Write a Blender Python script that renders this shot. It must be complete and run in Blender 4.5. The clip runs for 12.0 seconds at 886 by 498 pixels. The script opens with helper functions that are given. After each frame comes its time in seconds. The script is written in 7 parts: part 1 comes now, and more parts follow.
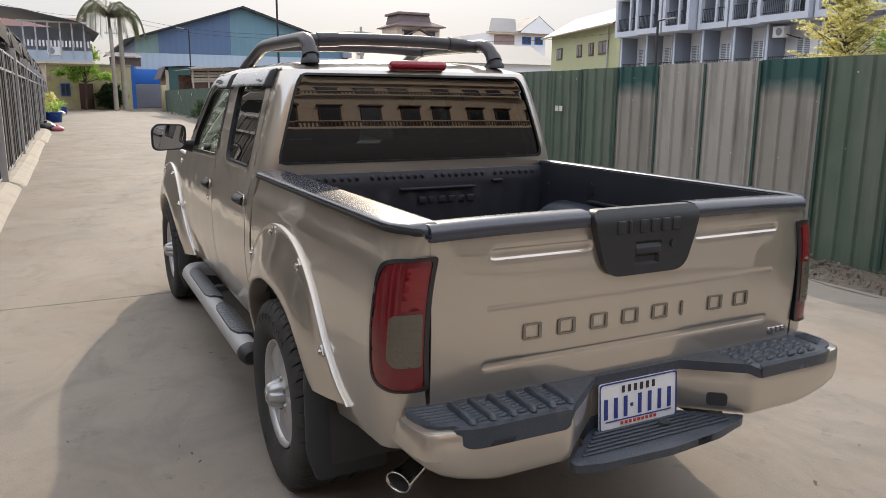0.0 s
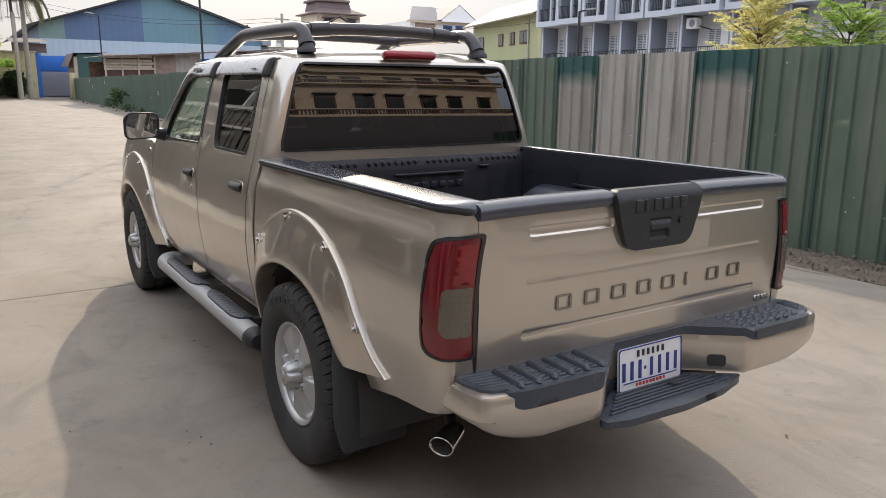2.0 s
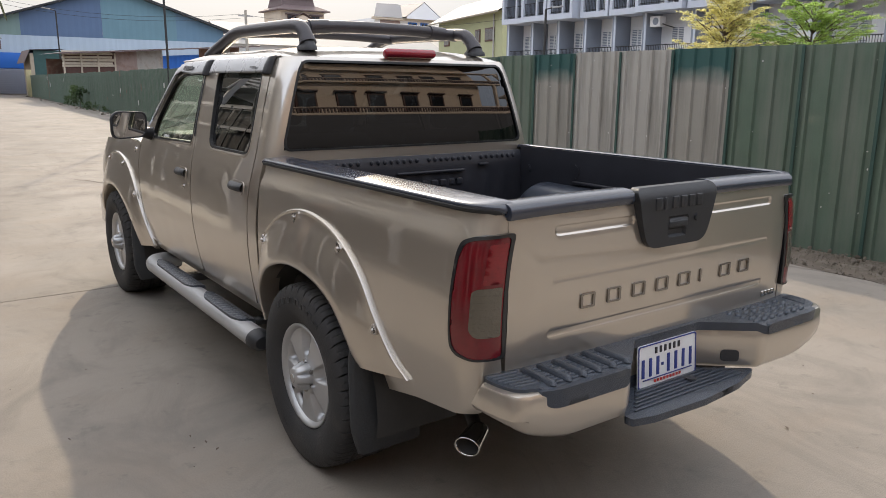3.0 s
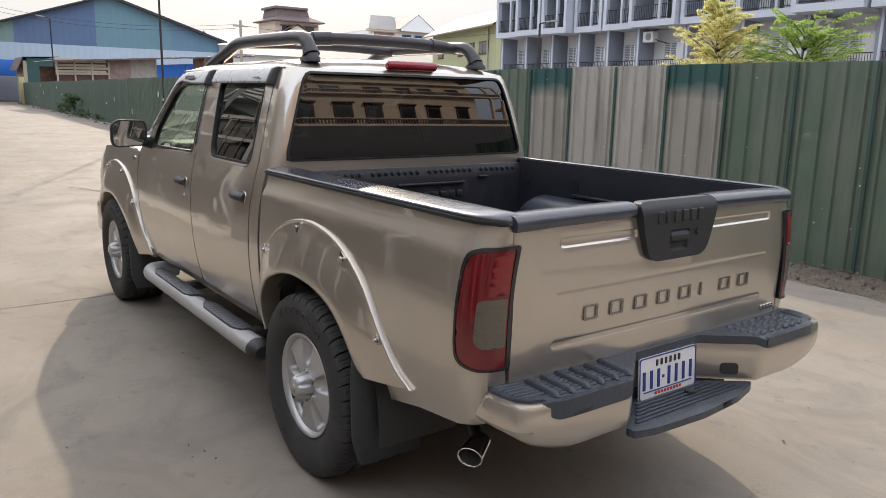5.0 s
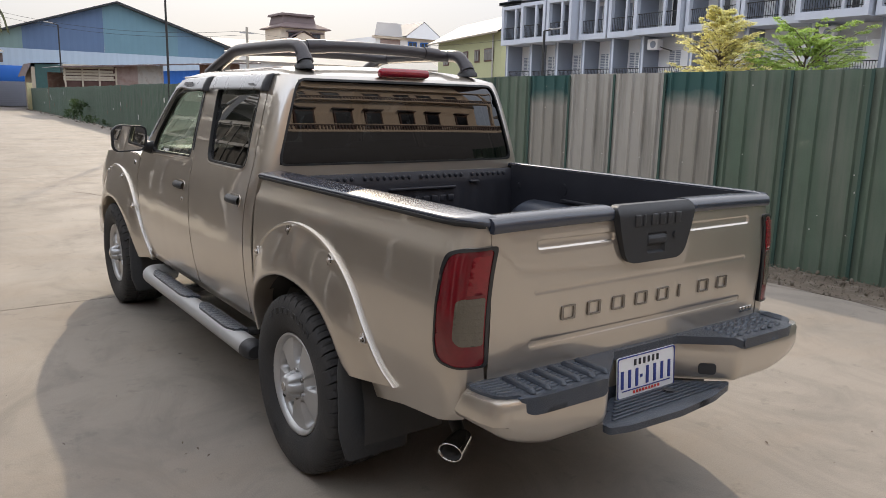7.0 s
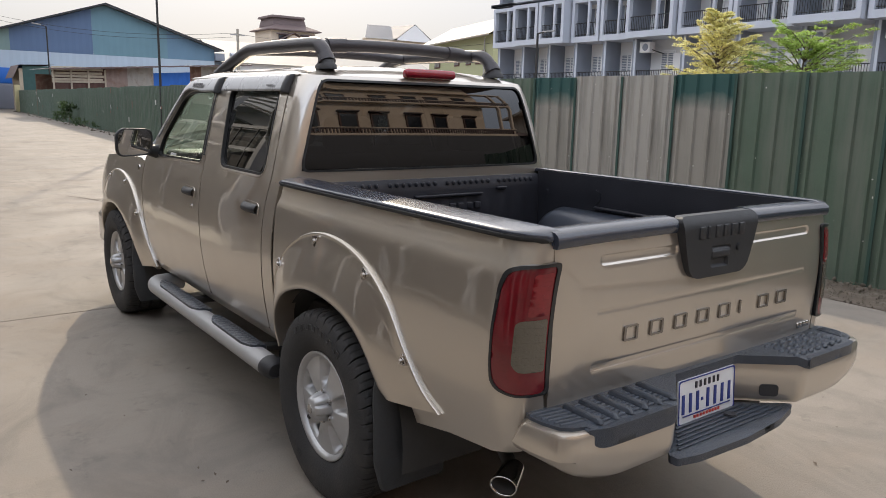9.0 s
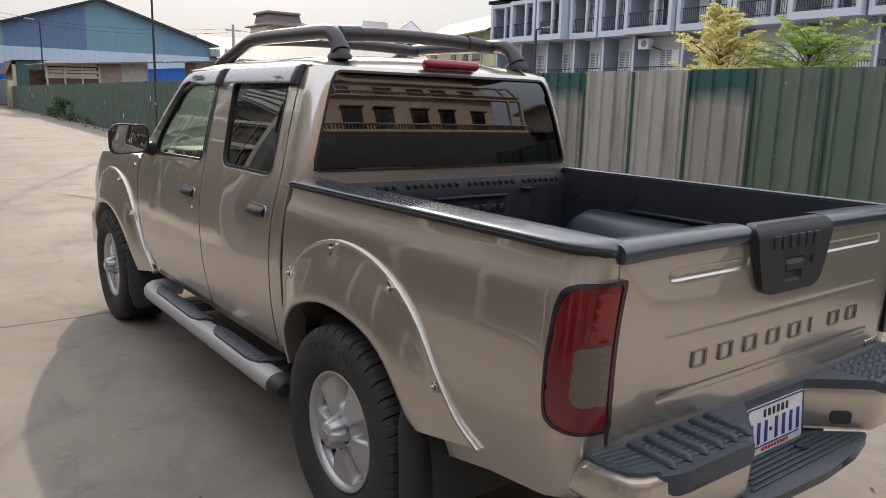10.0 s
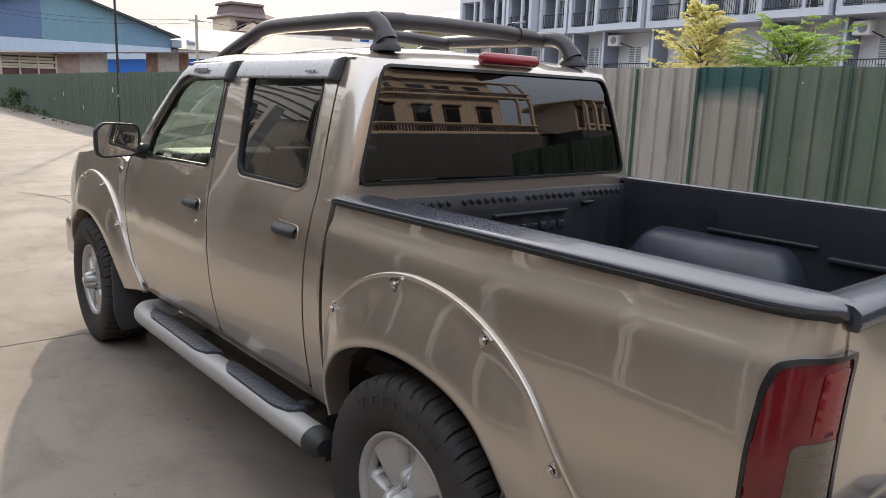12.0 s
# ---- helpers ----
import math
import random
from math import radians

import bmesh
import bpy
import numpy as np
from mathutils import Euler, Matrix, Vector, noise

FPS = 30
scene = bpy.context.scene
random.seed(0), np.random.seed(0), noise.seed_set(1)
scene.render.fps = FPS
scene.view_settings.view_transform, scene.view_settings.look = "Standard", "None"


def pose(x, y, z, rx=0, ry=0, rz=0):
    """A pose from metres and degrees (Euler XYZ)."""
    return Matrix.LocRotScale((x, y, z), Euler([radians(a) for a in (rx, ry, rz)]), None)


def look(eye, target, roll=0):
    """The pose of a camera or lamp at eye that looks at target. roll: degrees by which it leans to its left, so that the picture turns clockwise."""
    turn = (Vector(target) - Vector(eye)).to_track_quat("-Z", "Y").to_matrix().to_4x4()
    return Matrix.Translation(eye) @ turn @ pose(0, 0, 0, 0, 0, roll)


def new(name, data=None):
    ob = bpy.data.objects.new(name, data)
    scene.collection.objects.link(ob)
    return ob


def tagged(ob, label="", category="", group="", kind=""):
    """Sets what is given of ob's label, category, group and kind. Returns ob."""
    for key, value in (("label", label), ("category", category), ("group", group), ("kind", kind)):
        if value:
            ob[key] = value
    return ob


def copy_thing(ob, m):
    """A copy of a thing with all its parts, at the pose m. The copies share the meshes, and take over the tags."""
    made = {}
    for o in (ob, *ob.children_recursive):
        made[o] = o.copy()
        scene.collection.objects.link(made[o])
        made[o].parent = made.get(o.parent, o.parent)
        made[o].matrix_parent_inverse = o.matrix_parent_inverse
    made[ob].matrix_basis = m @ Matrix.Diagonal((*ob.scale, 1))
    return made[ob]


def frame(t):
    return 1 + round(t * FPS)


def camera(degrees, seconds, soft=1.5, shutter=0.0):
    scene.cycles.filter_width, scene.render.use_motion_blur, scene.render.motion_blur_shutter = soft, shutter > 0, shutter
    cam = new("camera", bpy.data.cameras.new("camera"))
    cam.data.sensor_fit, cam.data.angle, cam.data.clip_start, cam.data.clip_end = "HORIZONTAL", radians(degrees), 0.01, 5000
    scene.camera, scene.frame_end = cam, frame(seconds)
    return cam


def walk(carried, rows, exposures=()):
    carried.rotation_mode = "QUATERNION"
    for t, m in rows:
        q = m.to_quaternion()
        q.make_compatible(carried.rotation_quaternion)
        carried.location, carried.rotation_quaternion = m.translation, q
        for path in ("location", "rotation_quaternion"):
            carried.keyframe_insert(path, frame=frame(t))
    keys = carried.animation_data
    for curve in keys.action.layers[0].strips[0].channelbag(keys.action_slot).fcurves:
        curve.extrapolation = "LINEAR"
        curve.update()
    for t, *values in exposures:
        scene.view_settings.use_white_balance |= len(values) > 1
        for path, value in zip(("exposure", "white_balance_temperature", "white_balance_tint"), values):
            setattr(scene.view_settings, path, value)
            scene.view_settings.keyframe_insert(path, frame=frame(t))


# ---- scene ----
cam = camera(61.4, 12.0, soft=0.75)
PATH = [
    (0, (-1.533, -2.769, 1.529), (-0.644, -1.023, 1.129), 0.4),
    (0.5, (-1.621, -2.788, 1.527), (-0.694, -1.063, 1.123), 0.7),
    (1, (-1.726, -2.826, 1.52), (-0.754, -1.126, 1.112), 0.7),
    (1.5, (-1.815, -2.827, 1.526), (-0.799, -1.155, 1.111), 0.6),
    (2, (-1.904, -2.733, 1.527), (-0.84, -1.094, 1.1), 0.5),
    (2.5, (-2.0, -2.657, 1.529), (-0.894, -1.048, 1.095), 0.4),
    (3, (-2.046, -2.625, 1.531), (-0.908, -1.039, 1.098), 0.5),
    (5, (-2.089, -2.615, 1.532), (-0.929, -1.036, 1.13), 1.2),
    (5.5, (-2.102, -2.616, 1.532), (-0.937, -1.038, 1.141), 1.2),
    (6, (-2.105, -2.628, 1.532), (-0.944, -1.046, 1.146), 1.2),
    (6.5, (-2.088, -2.692, 1.532), (-0.936, -1.103, 1.148), 1.3),
    (6.7, (-2.075, -2.722, 1.533), (-0.926, -1.133, 1.148), 1.35),
    (8.3, (-2.085, -2.665, 1.532), (-0.927, -1.076, 1.154), 1.3),
    (8.5, (-2.089, -2.599, 1.533), (-0.93, -1.013, 1.158), 1.3),
    (9, (-2.106, -2.453, 1.528), (-0.934, -0.878, 1.15), 1.4),
    (9.5, (-2.087, -2.326, 1.515), (-0.91, -0.754, 1.133), 1.4),
    (10, (-2.033, -2.154, 1.513), (-0.852, -0.588, 1.127), 1.5),
    (10.5, (-2.013, -2.043, 1.522), (-0.818, -0.486, 1.136), 1.7),
    (11, (-2.012, -1.871, 1.523), (-0.792, -0.333, 1.139), 1.9),
    (11.5, (-2.028, -1.673, 1.524), (-0.785, -0.155, 1.138), 2.0),
    (12, (-2.024, -1.558, 1.524), (-0.768, -0.053, 1.127), 2.1),
]
walk(cam, [(t, look(eye, target, roll)) for t, eye, target, roll in PATH], [(0, 0.06), (0.5, -0.04), (1.5, 0.14), (2, 0.17), (2.5, 0.08), (3, 0.13), (5.25, 0.21), (6.5, 0.13), (8.5, 0.08), (9.5, 0.03), (10, 0.0), (10.5, -0.09), (11, 0.02), (11.5, 0.11), (12, 0.18)])

# ---- light: hazy low sun ahead and to the side, bright sky ----
TO_SUN = Vector((0.76, 1.8, 1.0)).normalized()
world = bpy.data.worlds.new("world")
scene.world = world
world.use_nodes = True
wn = world.node_tree.nodes
sky = wn.new("ShaderNodeTexSky")
sky.sky_type = "NISHITA"
sky.sun_disc = False
sky.sun_elevation = math.asin(TO_SUN.z)
sky.sun_rotation = math.atan2(TO_SUN.x, TO_SUN.y)
sky.air_density, sky.dust_density, sky.ozone_density = 1.0, 1.5, 1.5
haze = wn.new("ShaderNodeMix")
haze.data_type = "RGBA"
haze.inputs["Factor"].default_value = 0.95
# hazy sky: brighter overhead, warmer on the sun's side
where = wn.new("ShaderNodeTexCoord")
towards = wn.new("ShaderNodeVectorMath")
towards.operation = "DOT_PRODUCT"
towards.inputs[1].default_value = TO_SUN
grade = wn.new("ShaderNodeMapRange")
grade.inputs["From Min"].default_value, grade.inputs["From Max"].default_value = -1.0, 1.0
grade.inputs["To Min"].default_value, grade.inputs["To Max"].default_value = 1.04, 0.97
haze_light = wn.new("ShaderNodeVectorMath")
haze_light.operation = "SCALE"
haze_tint = wn.new("ShaderNodeMix")
haze_tint.data_type = "RGBA"
haze_tint.inputs["A"].default_value = (5.8, 6.4, 7.7, 1)
haze_tint.inputs["B"].default_value = (6.15, 6.1, 6.3, 1)
side_of_sun = wn.new("ShaderNodeMapRange")
side_of_sun.inputs["From Min"].default_value, side_of_sun.inputs["From Max"].default_value = -0.5, 0.6
world.node_tree.links.new(towards.outputs["Value"], side_of_sun.inputs["Value"])
world.node_tree.links.new(side_of_sun.outputs[0], haze_tint.inputs["Factor"])
world.node_tree.links.new(haze_tint.outputs["Result"], haze_light.inputs[0])
world.node_tree.links.new(where.outputs["Generated"], towards.inputs[0])
world.node_tree.links.new(towards.outputs["Value"], grade.inputs["Value"])
height = wn.new("ShaderNodeSeparateXYZ")
lift = wn.new("ShaderNodeMapRange")
lift.inputs["From Min"].default_value, lift.inputs["From Max"].default_value = 0.0, 0.5
lift.inputs["To Min"].default_value, lift.inputs["To Max"].default_value = 0.29, 1.03
both = wn.new("ShaderNodeMath")
both.operation = "MULTIPLY"
world.node_tree.links.new(where.outputs["Generated"], height.inputs[0])
world.node_tree.links.new(height.outputs["Z"], lift.inputs["Value"])
world.node_tree.links.new(grade.outputs[0], both.inputs[0])
world.node_tree.links.new(lift.outputs[0], both.inputs[1])
# bright glow of the haze round the sun
ahead = wn.new("ShaderNodeMath")
ahead.operation, ahead.inputs[1].default_value = "MAXIMUM", 0.0
glow = wn.new("ShaderNodeMath")
glow.operation, glow.inputs[1].default_value = "POWER", 90.0
lit = wn.new("ShaderNodeMath")
lit.operation, lit.inputs[1].default_value = "MULTIPLY_ADD", 4.0
world.node_tree.links.new(towards.outputs["Value"], ahead.inputs[0])
world.node_tree.links.new(ahead.outputs[0], glow.inputs[0])
world.node_tree.links.new(glow.outputs[0], lit.inputs[0])
world.node_tree.links.new(both.outputs[0], lit.inputs[2])
world.node_tree.links.new(lit.outputs[0], haze_light.inputs["Scale"])
world.node_tree.links.new(haze_light.outputs[0], haze.inputs["B"])
world.node_tree.links.new(sky.outputs[0], haze.inputs["A"])
world.node_tree.links.new(haze.outputs["Result"], wn["Background"].inputs[0])
wn["Background"].inputs[1].default_value = 0.25
sun = new("sun", bpy.data.lights.new("sun", "SUN"))
sun.data.energy, sun.data.angle, sun.data.color = 3.1, radians(0.7), (1.0, 0.838, 0.63)
sun.matrix_world = TO_SUN.to_track_quat("Z", "Y").to_matrix().to_4x4()


# ---- materials ----
def shader(name, color, rough=0.5, metal=0.0, coat=0.0, vary=0.12, scale=6.0, bump=0.0, bump_scale=60.0, dirt=None, dirt_scale=2.0, dirt_cut=(0.5, 0.75), rough_vary=0.15, spec=0.5, per_piece=0.0, dirt_stretch=None):
    """A surface with broad and fine variation of colour and roughness, stains and fine relief."""
    m = bpy.data.materials.new(name)
    m.use_nodes = True
    nt = m.node_tree
    n, ln = nt.nodes, nt.links
    b = n["Principled BSDF"]
    co = n.new("ShaderNodeTexCoord")
    big = n.new("ShaderNodeTexNoise")
    big.inputs["Scale"].default_value, big.inputs["Detail"].default_value = scale, 5
    fine = n.new("ShaderNodeTexNoise")
    fine.inputs["Scale"].default_value, fine.inputs["Detail"].default_value = bump_scale, 4
    for t in (big, fine):
        ln.new(co.outputs["Object"], t.inputs["Vector"])
    mul = n.new("ShaderNodeMath")
    mul.operation = "MULTIPLY_ADD"
    ln.new(big.outputs["Fac"], mul.inputs[0])
    mul.inputs[1].default_value, mul.inputs[2].default_value = 0.7, 0.0
    add = n.new("ShaderNodeMath")
    add.operation = "MULTIPLY_ADD"
    ln.new(fine.outputs["Fac"], add.inputs[0])
    add.inputs[1].default_value = 0.3
    ln.new(mul.outputs[0], add.inputs[2])
    ramp = n.new("ShaderNodeMix")
    ramp.data_type = "RGBA"
    ramp.inputs["A"].default_value = (*[c * (1 - vary * 1.6) for c in color], 1)
    ramp.inputs["B"].default_value = (*[min(c * (1 + vary * 1.6), 1) for c in color], 1)
    ln.new(add.outputs[0], ramp.inputs["Factor"])
    out = ramp.outputs["Result"]
    if per_piece:
        info = n.new("ShaderNodeObjectInfo")
        hsv = n.new("ShaderNodeHueSaturation")
        rng = n.new("ShaderNodeMapRange")
        rng.inputs["To Min"].default_value, rng.inputs["To Max"].default_value = 1 - per_piece, 1 + per_piece
        ln.new(info.outputs["Random"], rng.inputs["Value"])
        ln.new(rng.outputs[0], hsv.inputs["Value"])
        ln.new(out, hsv.inputs["Color"])
        out = hsv.outputs[0]
    if dirt:
        dn = n.new("ShaderNodeTexNoise")
        dn.inputs["Scale"].default_value, dn.inputs["Detail"].default_value, dn.inputs["Roughness"].default_value = dirt_scale, 8, 0.65
        if dirt_stretch:
            mp = n.new("ShaderNodeMapping")
            mp.inputs["Scale"].default_value = dirt_stretch
            ln.new(co.outputs["Object"], mp.inputs["Vector"])
            ln.new(mp.outputs[0], dn.inputs["Vector"])
        else:
            ln.new(co.outputs["Object"], dn.inputs["Vector"])
        mr = n.new("ShaderNodeMapRange")
        mr.inputs["From Min"].default_value, mr.inputs["From Max"].default_value = dirt_cut
        ln.new(dn.outputs["Fac"], mr.inputs["Value"])
        mx = n.new("ShaderNodeMix")
        mx.data_type = "RGBA"
        ln.new(mr.outputs[0], mx.inputs["Factor"])
        ln.new(out, mx.inputs["A"])
        mx.inputs["B"].default_value = (*dirt, 1)
        out = mx.outputs["Result"]
    ln.new(out, b.inputs["Base Color"])
    rr = n.new("ShaderNodeMapRange")
    rr.inputs["To Min"].default_value, rr.inputs["To Max"].default_value = max(rough - rough_vary * rough, 0.0), min(rough + rough_vary * rough, 1)
    ln.new(add.outputs[0], rr.inputs["Value"])
    ln.new(rr.outputs[0], b.inputs["Roughness"])
    b.inputs["Metallic"].default_value = metal
    b.inputs["Coat Weight"].default_value = coat
    b.inputs["Coat Roughness"].default_value = 0.0
    b.inputs["Specular IOR Level"].default_value = spec
    if bump:
        bp = n.new("ShaderNodeBump")
        bp.inputs["Strength"].default_value, bp.inputs["Distance"].default_value = bump, 0.01
        ln.new(fine.outputs["Fac"], bp.inputs["Height"])
        ln.new(bp.outputs[0], b.inputs["Normal"])
    return m


def glass(name, tint, ior, gloss=1.0):
    """A thin pane: tinted see-through, with a mirror gloss that grows at a slant."""
    m = bpy.data.materials.new(name)
    m.use_nodes = True
    n, ln = m.node_tree.nodes, m.node_tree.links
    n.remove(n["Principled BSDF"])
    tr, gl, mx, fr = n.new("ShaderNodeBsdfTransparent"), n.new("ShaderNodeBsdfGlossy"), n.new("ShaderNodeMixShader"), n.new("ShaderNodeFresnel")
    tr.inputs[0].default_value = (*tint, 1)
    gl.inputs["Color"].default_value = (gloss, gloss, gloss, 1)
    gl.inputs["Roughness"].default_value = 0.0
    fr.inputs[0].default_value = ior
    ln.new(fr.outputs[0], mx.inputs[0])
    ln.new(tr.outputs[0], mx.inputs[1])
    ln.new(gl.outputs[0], mx.inputs[2])
    ln.new(mx.outputs[0], n["Material Output"].inputs[0])
    return m


def car_paint(name, color):
    """Metallic flake paint under a clear coat with the faint waves of pressed sheet metal."""
    m = shader(name, color, 0.30, 0.74, 1.0, 0.03, 1.5, 0.0, 4.0, rough_vary=0.0)
    n, ln = m.node_tree.nodes, m.node_tree.links
    b = n["Principled BSDF"]
    b.inputs["Coat IOR"].default_value = 2.2
    b.inputs["Coat Roughness"].default_value = 0.012
    wave, bp, co = n.new("ShaderNodeTexNoise"), n.new("ShaderNodeBump"), n.new("ShaderNodeTexCoord")
    wave.inputs["Scale"].default_value, wave.inputs["Detail"].default_value = 3.2, 1.0
    bp.inputs["Strength"].default_value, bp.inputs["Distance"].default_value = 1.0, 0.0042
    ln.new(co.outputs["Object"], wave.inputs["Vector"])
    ln.new(wave.outputs["Fac"], bp.inputs["Height"])
    ln.new(bp.outputs[0], b.inputs["Coat Normal"])
    return m


PAINT = car_paint("champagne_paint", (0.495, 0.444, 0.376))
TRIM = shader("black_trim", (0.026, 0.027, 0.03), 0.5, 0, 0, 0.2, 8, 0.15, 300)
SEAL = shader("window_rubber", (0.011, 0.0115, 0.012), 0.55, 0, 0, 0.2, 9)
PAD = shader("textured_black_plastic", (0.038, 0.048, 0.065), 0.32, 0, 0.15, 0.3, 10, 0.35, 350, dirt=(0.10, 0.10, 0.10), dirt_scale=9, dirt_cut=(0.62, 0.8))
# Blue cast in the black base colour stands for reflected sky.
CAP = shader("rail_cap_plastic", (0.030, 0.037, 0.054), 0.24, 0, 0.2, 0.25, 10, 0.012, 160, spec=0.8)
LINER = shader("bed_liner_plastic", (0.024, 0.025, 0.031), 0.36, 0, 0, 0.3, 6, 0.12, 180, dirt=(0.036, 0.039, 0.048), dirt_scale=2.2, dirt_cut=(0.55, 0.9), spec=0.3)
HUMP = shader("scuffed_hump_plastic", (0.030, 0.036, 0.050), 0.34, 0, 0, 0.35, 5, 0.08, 160, dirt=(0.085, 0.098, 0.125), dirt_scale=5, dirt_cut=(0.50, 0.78), spec=0.45, dirt_stretch=(1.0, 0.45, 1.6))
SURROUND = shader("black_surround_plastic", (0.022, 0.024, 0.028), 0.42, 0, 0, 0.2, 10, 0.2, 350)
RUBBER = shader("tyre_rubber", (0.030, 0.030, 0.031), 0.75, 0, 0, 0.3, 9, 0.25, 120, dirt=(0.06, 0.055, 0.05), dirt_scale=5, dirt_cut=(0.5, 0.8))
FLAP = shader("flap_rubber", (0.036, 0.039, 0.043), 0.6, 0, 0, 0.3, 9, 0.2, 90)
ALLOY = shader("silver_alloy", (0.47, 0.475, 0.48), 0.38, 0.55, 0.3, 0.08, 9, 0.0, 100, dirt=(0.25, 0.23, 0.2), dirt_scale=7, dirt_cut=(0.6, 0.85))
CHROME = shader("chrome", (0.6, 0.58, 0.56), 0.12, 1.0, 0, 0.05, 9)
# Badge chrome darkened to hold the dark surroundings it would mirror.
BADGE = shader("reflection_toned_chrome", (0.26, 0.25, 0.24), 0.15, 1.0, 0, 0.05, 9)
STEEL = shader("rack_tube_coating", (0.048, 0.045, 0.051), 0.42, 0.3, 0.1, 0.15, 12, 0.15, 200)
STEP_SILVER = shader("step_silver", (0.40, 0.40, 0.40), 0.5, 0.35, 0.0, 0.08, 10)
VISOR = shader("visor_silver", (0.29, 0.297, 0.31), 0.28, 0.3, 0.5, 0.06, 10)
RED = shader("red_lens", (0.14, 0.007, 0.012), 0.16, 0, 0.7, 0.35, 16, 0.0, 120, spec=0.4)
RED_BRAKE = shader("brake_red_lens", (0.20, 0.010, 0.015), 0.2, 0, 0.7, 0.35, 22, 0.0, 120, spec=0.4)
RED_BRIGHT = shader("bright_red_lens", (0.27, 0.012, 0.026), 0.2, 0, 0.5, 0.2, 14)
SMOKE = shader("clear_lens", (0.112, 0.098, 0.074), 0.18, 0.1, 0.7, 0.15, 12, 0.3, 90)
LAMP_FRAME = shader("lamp_surround", (0.013, 0.014, 0.016), 0.3, 0, 0.3, 0.15, 10)
DARK = shader("underbody", (0.05, 0.049, 0.048), 0.8, 0, 0, 0.3, 7)
SEAT = shader("seat_fabric", (0.09, 0.085, 0.08), 0.85, 0, 0, 0.2, 12, 0.3, 200)
DASH = shader("dashboard_plastic", (0.028, 0.029, 0.031), 0.6, 0, 0, 0.15, 12)
PLATE_WHITE = shader("plate_white", (0.72, 0.73, 0.74), 0.35, 0, 0.3, 0.05, 12)
PLATE_BLUE = shader("plate_blue", (0.02, 0.04, 0.22), 0.4, 0, 0, 0.05, 12)
PLATE_BLACK = shader("plate_black", (0.02, 0.02, 0.03), 0.4)
PLATE_RED = shader("plate_red", (0.55, 0.05, 0.04), 0.4)
MIRROR = shader("mirror_glass", (0.85, 0.86, 0.88), 0.0, 1.0, 0, 0.0, 5, rough_vary=0)
TINT_REAR = glass("rear_tint", (0.028, 0.03, 0.039), 1.8)
TINT_DOOR = glass("rear_door_tint", (0.06, 0.06, 0.065), 1.85)
TINT_FRONT = glass("front_door_glass", (0.86, 0.96, 0.90), 1.6)

def dusty_pane(name, dust, amount):
    """Clear glass with a thin film of dust that glows against the light."""
    m = glass(name, (0.86, 0.96, 0.90), 1.55)
    n, ln = m.node_tree.nodes, m.node_tree.links
    clean = n["Material Output"].inputs[0].links[0].from_socket
    tr, df, film, mx = n.new("ShaderNodeBsdfTranslucent"), n.new("ShaderNodeBsdfDiffuse"), n.new("ShaderNodeMixShader"), n.new("ShaderNodeMixShader")
    nz, mr, co = n.new("ShaderNodeTexNoise"), n.new("ShaderNodeMapRange"), n.new("ShaderNodeTexCoord")
    tr.inputs[0].default_value = df.inputs[0].default_value = (*dust, 1)
    nz.inputs["Scale"].default_value, nz.inputs["Detail"].default_value = 3.0, 6
    mr.inputs["To Min"].default_value, mr.inputs["To Max"].default_value = amount * 0.6, amount * 1.4
    ln.new(co.outputs["Object"], nz.inputs["Vector"])
    ln.new(nz.outputs["Fac"], mr.inputs["Value"])
    ln.new(mr.outputs[0], mx.inputs[0])
    ln.new(tr.outputs[0], film.inputs[1])
    ln.new(df.outputs[0], film.inputs[2])
    ln.new(clean, mx.inputs[1])
    ln.new(film.outputs[0], mx.inputs[2])
    ln.new(mx.outputs[0], n["Material Output"].inputs[0])
    return m


WINDSCREEN = dusty_pane("dusty_windscreen", (0.60, 0.74, 0.64), 0.15)


